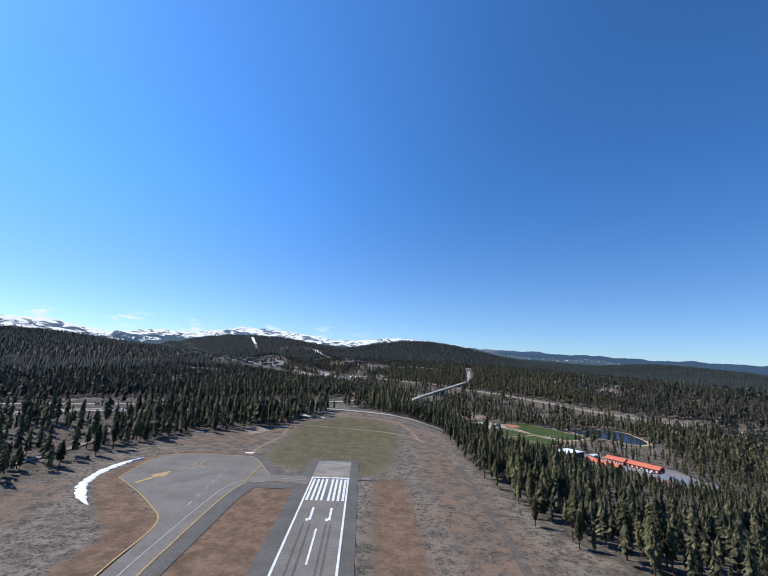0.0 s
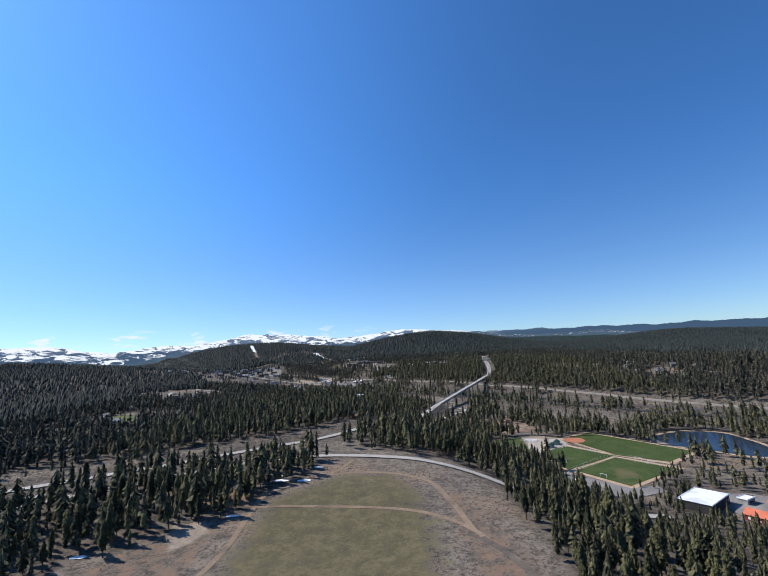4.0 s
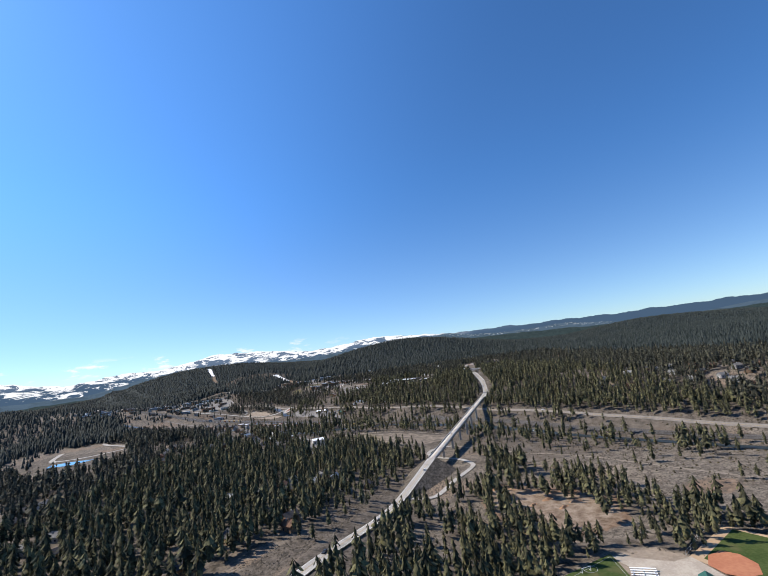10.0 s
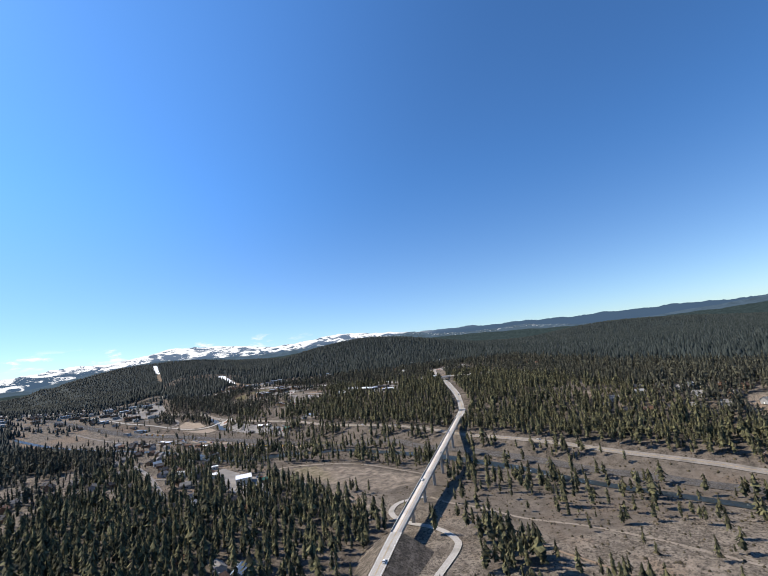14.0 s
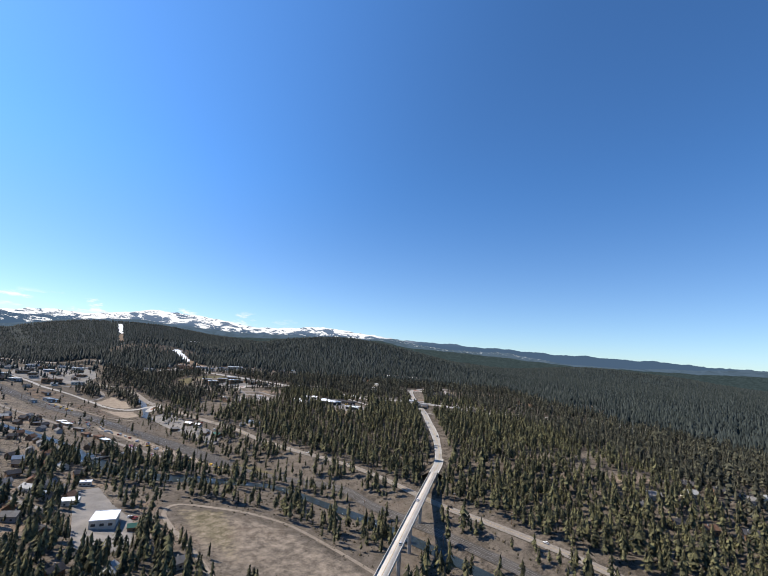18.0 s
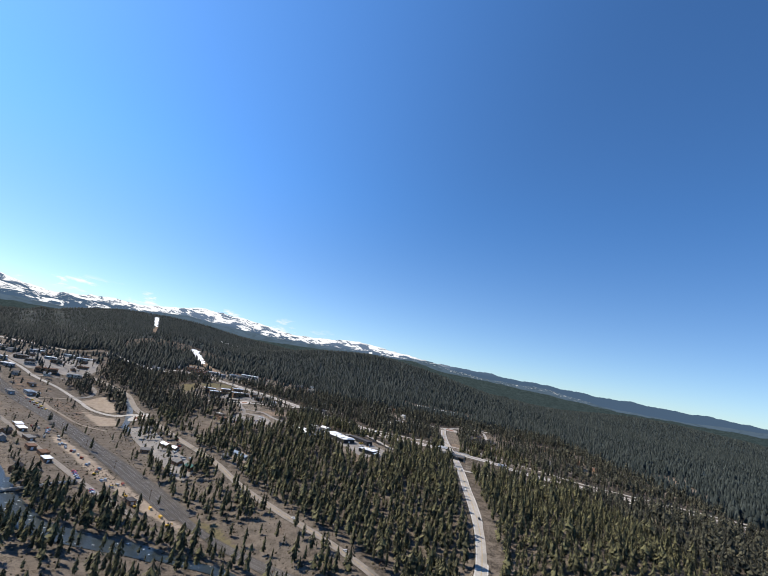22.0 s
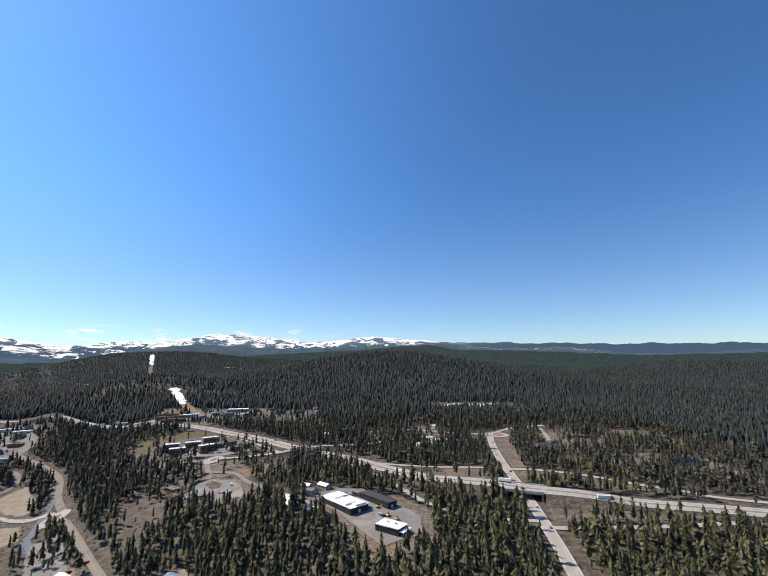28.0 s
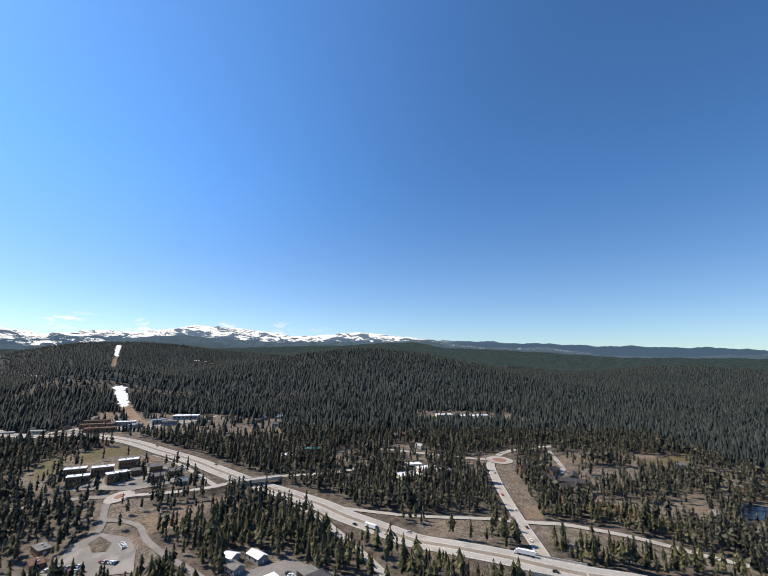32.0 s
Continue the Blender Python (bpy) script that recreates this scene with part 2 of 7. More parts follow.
M_BALLAST = mottled("rail_ballast", (0.066, 0.060, 0.054), (0.108, 0.098, 0.088), 0.1, 0.8)
M_RAILS = mottled("worn_rail_steel", (0.22, 0.20, 0.19), (0.30, 0.27, 0.25), 0.3, 1.5, rough=0.4, metal=0.7)
M_PINE = foliage("pine_needles", (0.027, 0.027, 0.017), (0.164, 0.151, 0.074))
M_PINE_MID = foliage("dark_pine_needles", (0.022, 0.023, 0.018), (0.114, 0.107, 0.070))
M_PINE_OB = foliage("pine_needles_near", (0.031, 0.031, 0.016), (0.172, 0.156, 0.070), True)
# far pines: bluish haze of distance mixed into both needle tones
M_PINE_HAZY = foliage("hazy_pine_forest", (0.018, 0.024, 0.023), (0.054, 0.063, 0.057))
M_BUSH = foliage("sagebrush", (0.055, 0.046, 0.036), (0.150, 0.122, 0.096))
M_WILLOW = foliage("bank_shrubs", (0.042, 0.035, 0.022), (0.125, 0.100, 0.060))
M_BARK = mottled("pine_bark", (0.10, 0.055, 0.03), (0.16, 0.09, 0.05), 0.5, 3.0)
M_ROOF_ORANGE = mottled("orange_roof_metal", (0.52, 0.13, 0.065), (0.60, 0.17, 0.09), 0.3, 1.5, rough=0.5)
M_ROOF_WHITE = mottled("white_roof_membrane", (0.72, 0.73, 0.74), (0.82, 0.82, 0.82), 0.1, 0.8, rough=0.6, wide=0.1, c=(0.62, 0.62, 0.62))
M_ROOF_DARK = mottled("dark_shingle_roof", (0.045, 0.045, 0.05), (0.085, 0.08, 0.08), 0.3, 2.0)
M_ROOF_GREY = mottled("grey_shingle_roof", (0.14, 0.135, 0.13), (0.21, 0.20, 0.19), 0.3, 2.0)
M_ROOF_BROWN = mottled("brown_shingle_roof", (0.11, 0.065, 0.045), (0.17, 0.10, 0.07), 0.3, 2.0)
M_ROOF_GREEN = mottled("green_metal_roof", (0.025, 0.085, 0.07), (0.04, 0.115, 0.095), 0.3, 1.5, rough=0.65)
M_ROOF_BLUE = mottled("blue_grey_metal_roof", (0.16, 0.21, 0.27), (0.22, 0.27, 0.33), 0.3, 1.5, rough=0.65)
M_ROOF_PALE = mottled("pale_grey_metal_roof", (0.30, 0.30, 0.29), (0.40, 0.40, 0.39), 0.3, 1.5, rough=0.65)
M_WALL = mottled("brown_siding", (0.17, 0.105, 0.065), (0.24, 0.155, 0.10), 0.3, 2.0)
M_WALL_GREY = mottled("grey_siding", (0.24, 0.235, 0.225), (0.33, 0.32, 0.305), 0.3, 2.0)
M_WALL_CREAM = mottled("cream_siding", (0.50, 0.45, 0.37), (0.60, 0.55, 0.46), 0.3, 2.0)
M_WALL_RED = mottled("red_brown_siding", (0.16, 0.045, 0.035), (0.22, 0.065, 0.05), 0.3, 2.0)
M_WALL_DARK = mottled("dark_charcoal_siding", (0.040, 0.038, 0.037), (0.070, 0.066, 0.062), 0.3, 2.0)
M_GLASS = mottled("dark_window_glass", (0.02, 0.025, 0.03), (0.04, 0.045, 0.05), 0.5, 2.0, rough=0.1)
M_FRAME = mottled("white_trim", (0.66, 0.66, 0.64), (0.76, 0.76, 0.74), 0.3, 2.0)
M_POOL = mottled("pool_water", (0.10, 0.30, 0.52), (0.16, 0.38, 0.60), 0.2, 1.0, rough=0.15)
M_SOLAR = mottled("solar_cells", (0.125, 0.14, 0.18), (0.185, 0.20, 0.24), 0.5, 2.0, rough=0.7)
M_STEEL = mottled("galvanised_steel", (0.40, 0.41, 0.42), (0.52, 0.53, 0.54), 0.4, 2.0, rough=0.45, metal=0.6)
M_RUBBER = mottled("tyre_rubber", (0.015, 0.015, 0.015), (0.03, 0.03, 0.03), 0.5, 3.0)
M_ISLAND = mottled("red_paved_island", (0.22, 0.12, 0.09), (0.29, 0.165, 0.125), 0.3, 1.5)
CAR_PAINTS = [mottled("car_paint_" + n, c, tuple(min(0.9, v * 1.15 + 0.01) for v in c), 0.3, 1.0, rough=0.3) for n, c in
              (("white", (0.72, 0.72, 0.72)), ("silver", (0.38, 0.39, 0.40)), ("black", (0.02, 0.02, 0.022)), ("red", (0.35, 0.03, 0.025)), ("blue", (0.04, 0.09, 0.22)), ("yellow", (0.60, 0.36, 0.03)))]


def ground_material():
    """Sagebrush land with spring grass, red dirt, pale graded earth and forest floor, as the land's cover says."""
    m, g, b = material("land", 0.95)
    p = place(g)
    cover = g.n("ShaderNodeAttribute", attribute_name="cover")
    sep = g.n("ShaderNodeSeparateColor")
    g.link(cover.outputs["Color"], sep.inputs[0])
    broad, mid, fine = g.noise(p, 0.015, 5), g.noise(p, 0.13, 7, 0.72), g.noise(p, 0.55, 5, 0.75)
    col = g.mix(g.band(mid, 0.35, 0.65), (0.088, 0.073, 0.058, 1), (0.220, 0.183, 0.146, 1))
    col = g.mix(g.math("MULTIPLY", g.band(broad, 0.5, 0.68), 0.7), col, (0.24, 0.165, 0.112, 1))
    grit = g.noise(p, 1.7, 3, 0.7)
    col = g.mix(g.math("MULTIPLY", g.band(grit, 0.52, 0.62), 0.40), col, (0.31, 0.265, 0.215, 1))
    col = g.mix(g.math("MULTIPLY", g.band(fine, 0.50, 0.58), 0.85), col, (0.052, 0.044, 0.037, 1))

    def lay(k, dark, light, fuzz, col):
        w = g.math("MULTIPLY_ADD", g.math("SUBTRACT", mid, 0.5), fuzz, k)
        tone = g.mix(g.band(g.math("MULTIPLY_ADD", fine, 0.4, g.math("MULTIPLY", mid, 0.6)), 0.38, 0.62), (*dark, 1), (*light, 1))
        return g.mix(g.band(w, 0.3, 0.7), col, tone)

    col = lay(cover.outputs["Alpha"], (0.044, 0.037, 0.030), (0.158, 0.130, 0.105), 0.8, col)
    col = lay(sep.outputs[1], (0.105, 0.068, 0.044), (0.208, 0.136, 0.092), 1.5, col)
    col = lay(sep.outputs[0], (0.076, 0.069, 0.036), (0.148, 0.122, 0.070), 1.7, col)
    col = lay(sep.outputs[2], (0.225, 0.178, 0.136), (0.315, 0.255, 0.196), 0.7, col)
    g.link(col, b.inputs["Base Color"])
    bp = g.n("ShaderNodeBump")
    bp.inputs["Strength"].default_value, bp.inputs["Distance"].default_value = 0.6, 0.6
    g.link(fine, bp.inputs["Height"])
    g.link(bp.outputs[0], b.inputs["Normal"])
    return m


M_LAND = ground_material()
# land under the far forest, with distance haze put into its base colour
M_HAZY_CANOPY = mottled("hazy_distant_forest", (0.022, 0.030, 0.030), (0.042, 0.052, 0.050), 0.03, 0.2, wide=0.006, c=(0.056, 0.064, 0.058))

# ---- the land ----
def ss(a, b, v):
    t = np.clip((v - a) / (b - a), 0.0, 1.0)
    return t * t * (3 - 2 * t)


def ground_z(x, y):
    """Height of the land: the airfield's bench, the river valley, the far bench and the hills."""
    x, y = np.asarray(x, float), np.asarray(y, float)
    u, v = 0.781 * y - 0.625 * x, 0.781 * x + 0.625 * y
    low = -16 + 0.018 * np.clip(u - 525, -500, 1500)
    start, edge = 240 + np.clip(0.5 * (u - 250), 0, 110), 390 + np.clip(0.45 * (u - 250), 0, 290)
    z = low + 22 * (1 - ss(start, edge, v)) + 3 * (1 - ss(700, 745, v))
    z = z + 22 * ss(770, 850, v) + 30 * ss(850, 990, v)
    z = z + 40 * ss(1430, 1900, u) * (1 - ss(830, 950, v))
    w = (1 - ss(200, 310, v)) * (1 - ss(330, 460, y)) * ss(-260, -150, x)
    z = z * (1 - w) + 0.0096 * (235 - y) * w
    z = z + 165 * np.exp(-(((x - 242) / 750) ** 2 + ((y - 3285) / 900) ** 2))
    z = z + 208 * np.exp(-(((x + 1420) / 850) ** 2 + ((y - 4130) / 480) ** 2))
    z = z + 120 * np.exp(-(((x + 480) / 700) ** 2 + ((y - 4650) / 350) ** 2))
    z = z + 62 * np.exp(-(((x + 1700) / 450) ** 2 + ((y - 1900) / 450) ** 2))
    z = z + 95 * np.exp(-(((x - 2700) / 900) ** 2 + ((y - 3700) / 600) ** 2)) + 60 * np.exp(-(((x - 1500) / 500) ** 2 + ((y - 4500) / 320) ** 2))
    z = z + 62 * np.exp(-(((x + 500) / 210) ** 2 + ((y - 2330) / 165) ** 2))
    far = ss(2500, 3400, y)
    if np.any(far > 0):
        z = z + far * (34 * (vnoise(x, y, 640, 2) - 0.5) + 16 * (vnoise(x, y, 260, 4) - 0.5))
    return z


def vnoise(x, y, size, seed=0):
    """Smooth noise from 0 to 1 over the plan."""
    x, y = np.asarray(x, float) / size + 37.7 * seed, np.asarray(y, float) / size - 11.3 * seed
    i, j = np.floor(x), np.floor(y)
    fx, fy = x - i, y - j
    fx, fy = fx * fx * (3 - 2 * fx), fy * fy * (3 - 2 * fy)

    def h(a, b):
        s = np.sin(a * 127.1 + b * 311.7 + seed) * 43758.5453
        return s - np.floor(s)

    return (h(i, j) * (1 - fx) + h(i + 1, j) * fx) * (1 - fy) + (h(i, j + 1) * (1 - fx) + h(i + 1, j + 1) * fx) * fy


def inside(poly, x, y):
    p = np.asarray(poly, float)
    r = np.zeros(np.shape(x), bool)
    for (x1, y1), (x2, y2) in zip(p, np.roll(p, -1, 0)):
        c = (y1 > y) != (y2 > y)
        r ^= c & (x < (x2 - x1) * (y - y1) / ((y2 - y1) if y2 != y1 else 1e-9) + x1)
    return r


def edge_distance(poly, x, y, closed=True):
    p = np.asarray(poly, float)
    d = np.full(np.shape(x), 1e12)
    for a, b in zip(p if closed else p[:-1], np.roll(p, -1, 0) if closed else p[1:]):
        ab = b - a
        t = np.clip(((x - a[0]) * ab[0] + (y - a[1]) * ab[1]) / max(ab @ ab, 1e-9), 0, 1)
        d = np.minimum(d, (x - a[0] - t * ab[0]) ** 2 + (y - a[1] - t * ab[1]) ** 2)
    return np.sqrt(d)


def soft(poly, x, y, edge=10.0):
    """1 inside the outline, 0 outside, with a soft border."""
    p = np.asarray(poly, float)
    out = np.zeros(np.shape(x))
    box = (x > p[:, 0].min() - edge) & (x < p[:, 0].max() + edge) & (y > p[:, 1].min() - edge) & (y < p[:, 1].max() + edge)
    if box.any():
        d = edge_distance(p, x[box], y[box])
        out[box] = np.clip(0.5 + np.where(inside(p, x[box], y[box]), d, -d) / edge, 0, 1)
    return out


def spline(pts, step=6.0):
    """Points along a smooth line through pts."""
    p = np.array(pts, float)
    p = np.vstack([2 * p[0] - p[1], p, 2 * p[-1] - p[-2]])
    out = []
    for a, b, c, d in zip(p[:-3], p[1:-2], p[2:-1], p[3:]):
        n = max(1, int(np.linalg.norm(c - b) / step))
        t = (np.arange(n) / n)[:, None]
        out.append(0.5 * (2 * b + (c - a) * t + (2 * a - 5 * b + 4 * c - d) * t ** 2 + (3 * b - a - 3 * c + d) * t ** 3))
    out.append(p[-2][None])
    return np.vstack(out)


# centre lines of the roads, the railway and the river
HIGHWAY = spline([(-420, 350), (-352, 388), (-285, 421), (-240, 446), (-172, 487), (-118, 524), (-82, 545), (-50, 578), (-22, 622), (4, 677), (24, 728), (40, 765), (58, 800), (73, 830)])
BRIDGE = spline([(73, 830), (216, 1115)])
HIGHWAY_NORTH = spline([(216, 1115), (233, 1150), (243, 1180), (249, 1208), (255, 1245), (266, 1300), (277, 1350), (287, 1400), (296, 1450), (304, 1500), (312, 1555), (327, 1640), (345, 1718), (352, 1730)])
FREEWAY = spline([(-1100, 2130), (-853, 2083), (-680, 2046), (-560, 1995), (-420, 1940), (-201, 1866), (-82, 1780), (-29, 1738), (13, 1698), (56, 1658), (90, 1631), (114, 1612), (136, 1593), (157, 1569), (178, 1550), (212, 1518), (230, 1505), (249, 1491), (270, 1479), (308, 1457), (350, 1443), (391, 1432), (430, 1421), (466, 1410), (600, 1362), (800, 1290), (1500, 1050)])
RIVER_ROAD = spline([(620, 520), (480, 680), (388, 804), (358, 851), (335, 885), (308, 924), (277, 972), (240, 1022), (204, 1068), (158, 1140), (118, 1190), (70, 1240), (22, 1294), (-28, 1361), (-90, 1430), (-165, 1515), (-195, 1545)])
RIVER_ROAD_WEST = spline([(-205, 1562), (-240, 1605), (-291, 1679), (-352, 1734), (-388, 1762), (-470, 1820)])
TOWN_ROAD = spline([(-206, 1556), (-229, 1571), (-248, 1571), (-302, 1593), (-352, 1635), (-411, 1674), (-486, 1706), (-555, 1748), (-760, 1850)])
YARD_LOOP = spline([(-490, 1712), (-464, 1734), (-438, 1747), (-396, 1736), (-366, 1705), (-357, 1668), (-372, 1640)])
YARD_TRACK = spline([(-400, 1590), (-384, 1606), (-364, 1640)])
PLOT_TRACK = spline([(-380, 1582), (-344, 1550), (-300, 1516), (-262, 1490), (-215, 1480)])
RAIL = spline([(560, 560), (420, 730), (338, 834), (313, 870), (284, 906), (251, 956), (229, 988), (190, 1040), (150, 1088), (118, 1135), (60, 1180), (5, 1222), (-90, 1313), (-190, 1400), (-330, 1515), (-488, 1625), (-760, 1800)])
SOUTH_ROAD = spline([(-48, 1223), (-84, 1245), (-118, 1269), (-174, 1313), (-260, 1383), (-353, 1457), (-560, 1610)])
RIVER = spline([(560, 470), (430, 660), (346, 775), (300, 838), (262, 893), (230, 952), (194, 1003), (150, 1060), (100, 1112), (51, 1158), (0, 1168), (-63, 1172), (-101, 1180), (-126, 1195), (-166, 1227), (-203, 1270), (-270, 1325), (-400, 1405), (-650, 1555)])
ACCESS = spline([(-330, 330), (-230, 405), (-149, 457), (-114, 477), (-68, 487), (-32, 482), (2, 470), (28, 456), (50, 440), (72, 416), (105, 392), (150, 398)])
RAMP_NORTH = spline([(300, 1556), (326, 1550), (350, 1545), (394, 1520), (429, 1488), (464, 1462), (512, 1430), (760, 1345)])
RAMP_SOUTH = spline([(282, 1390), (300, 1386), (330, 1385), (357, 1384), (398, 1384), (467, 1383), (620, 1345)])
RAMP_WEST = spline([(74, 1640), (98, 1612), (120, 1588), (136, 1566), (152, 1538), (167, 1510), (181, 1481), (196, 1450), (222, 1424), (256, 1406), (282, 1402)], 8)
RAMP_FAR = spline([(-92, 1770), (-66, 1752), (-22, 1704), (13, 1662), (30, 1642)], 8)
RAMP_EXIT = spline([(128, 1607), (152, 1590), (182, 1579), (208, 1571), (234, 1566), (260, 1563), (286, 1560), (304, 1558)], 8)
OVERPASS = spline([(-54, 1627), (-20, 1628), (19, 1634), (43, 1646), (69, 1658), (101, 1670), (150, 1690), (190, 1722)])
TOWN_STREET = spline([(-62, 1629), (-66, 1618), (-60, 1600), (-52, 1584), (-46, 1566), (-50, 1552), (-44, 1538)], 4)
TOWN_LANE = spline([(-200, 1662), (-150, 1652), (-110, 1644), (-74, 1633)])
TOWN_BYROAD = spline([(-52, 1586), (-26, 1573), (-10, 1560), (5, 1538), (31, 1511), (52, 1492), (79, 1466), (100, 1440)])
PARK_LOOP = spline([(33, 750), (48, 745), (58, 747), (68, 757), (86, 784), (110, 815), (114, 830), (106, 851), (90, 867), (80, 882), (79, 899), (90, 914), (115, 917)], 4)
FIELD_TRACK = spline([(80, 890), (40, 950), (5, 1010), (-26, 1056), (-38, 1082), (-31, 1099), (9, 1090), (40, 1077), (72, 1056), (108, 1013), (134, 978)], 5)
RIVER_TRAIL = spline([(118, 915), (128, 897), (151, 872), (172, 842), (204, 814), (230, 783), (249, 752), (265, 726), (279, 704), (300, 672), (345, 610)], 5)
SPUR_TRAIL = spline([(127, 866), (150, 836), (164, 800), (186, 762), (197, 738), (205, 706)], 5)
WEST_TRACK = spline([(-420, 300), (-304, 336), (-290, 373), (-264, 392), (-225, 425)])
SAGE_TRACK = spline([(-191, 215), (-191, 241), (-195, 289), (-215, 345)])
FIELD_ROAD = spline([(-84, 262), (-86, 300), (-85, 322), (-82, 352), (-83, 395), (-78, 416), (-44, 438), (-12, 437), (16, 418), (26, 386), (32, 352)], 5)
FIELD_CROSS = spline([(-96, 404), (-83, 396), (-60, 394), (-17, 386), (12, 374), (31, 354), (40, 330)], 5)
FIELD_LINK = spline([(-48, 436), (-40, 452), (-34, 472)], 5)
EAST_PATH = spline([(38, 60), (47, 137), (49, 190), (50, 286), (44, 322), (34, 345)], 5)
FIELD_EDGE = [(-36, 1092), (-29, 1096), (9, 1084), (66, 1053), (105, 1007), (127, 978), (114, 957), (80, 948), (38, 982), (0, 1022)]
SAGE_TAN = [(208, 763), (242, 764), (259, 722), (238, 702), (215, 699), (196, 717)]
SAGE_RED = [(240, 699), (268, 699), (285, 684), (262, 664), (225, 672)]

# outlines on the plan
AIRFIELD = [(-260, -200), (-215, 60), (-165, 150), (-170, 235), (-165, 300), (-150, 345), (-115, 372), (-88, 388), (-66, 425), (-50, 480), (-20, 492), (30, 474), (60, 440), (59, 347), (60, 262), (66, 220), (66, 186), (76, 155), (95, 120), (140, -200)]
GRASS_FIELD = [(-79, 282), (-81, 348), (-80, 396), (-77, 408), (-42, 437), (-5, 441), (15, 402), (19, 350), (13, 280), (5, 255), (-5, 180), (-4, 60), (2, 60), (3, 100), (0, 238), (-40, 240), (-70, 262)]
DIRTS = [[(-113, 175), (-93, 152), (-90, 124), (-76, 60), (-60, 60), (-76, 125), (-78, 151), (-84, 168), (-128, 214), (-134, 254), (-118, 279), (-80, 280), (-78, 288), (-122, 288), (-141, 260), (-139, 215)],
         [(-64, 126), (-62, 207), (-42, 217), (-36, 190), (-30, 129), (-24, 60), (-58, 60)],
         [(-3, 236), (14, 238), (17, 134), (20, 60), (3, 60), (0, 132)],
         [(-130, 410), (-114, 421), (-78, 418), (-84, 400), (-108, 395)],
         [(95, 752), (119, 755), (144, 731), (177, 716), (187, 690), (172, 652), (130, 640), (99, 656), (92, 704)],
         [(376, 1612), (428, 1592), (448, 1560), (430, 1550), (370, 1590)]]
PALES = [[(-121, 377), (-107, 384), (-97, 369), (-108, 352)], [(-30, 1034), (-20, 1040), (-16, 1030), (-26, 1024)],
         [(-350, 1637), (-340, 1689), (-290, 1636), (-262, 1588), (-298, 1602)], [(-324, 1594), (-280, 1560), (-248, 1560), (-222, 1522), (-240, 1503), (-273, 1535)],
         [(-86, 1391), (-124, 1446), (-112, 1440), (-52, 1352), (-58, 1340)], [(20, 1200), (-70, 1275), (-160, 1350), (-250, 1420), (-240, 1400), (-130, 1300), (-50, 1240)],
         [(320, 2030), (470, 2040), (470, 2000), (350, 2000)],
         [(133, 618), (160, 620), (176, 600), (170, 568), (130, 545)]]
MEADOWS = [FIELD_EDGE, [(300, 1128), (362, 1135), (430, 1152), (400, 1122), (340, 1116)],
           [(317, 1466), (428, 1425), (480, 1400), (369, 1398), (297, 1402)], [(314, 1520), (316, 1556), (355, 1540), (458, 1462), (355, 1490)],
           [(-455, 751), (-448, 780), (-413, 810), (-376, 772), (-345, 725), (-316, 645), (-374, 694)], [(568, 1757), (624, 1735), (632, 1682), (560, 1701)],
           [(231, 692), (301, 662), (261, 618), (228, 648)], [(-195, 1800), (-120, 1830), (-90, 1790), (-160, 1760)], [(-20, 1250), (20, 1230), (60, 1180), (20, 1215)],
           [(-209, 1724), (-238, 1785), (-210, 1790), (-190, 1740)], [(-198, 1786), (-174, 1787), (-146, 1755), (-170, 1750)], [(-315, 811), (-338, 871), (-310, 850), (-272, 790), (-290, 780)], [(541, 1711), (581, 1745), (687, 1787), (658, 1747), (576, 1711)], [(602, 1672), (673, 1702), (665, 1682), (597, 1654)]]
TOWN = [(-1100, 1780), (-900, 1640), (-640, 1590), (-500, 1660), (-420, 1700), (-440, 1900), (-600, 2000), (-1100, 2100)]
BANK_LAND = [(-420, 365), (-352, 398), (-240, 456), (-172, 497), (-118, 534), (-82, 555), (-60, 585), (-35, 628), (-12, 680), (6, 730), (40, 804), (60, 845), (30, 835), (-6, 750), (-40, 660), (-75, 605), (-110, 575), (-167, 525), (-198, 500), (-330, 440)]
FLATS = [(-640, 1480), (-430, 1360), (-290, 1300), (-215, 1270), (-120, 1235), (-20, 1225), (-60, 1300), (-150, 1400), (-190, 1500), (-230, 1560), (-330, 1660), (-500, 1720), (-700, 1700)]
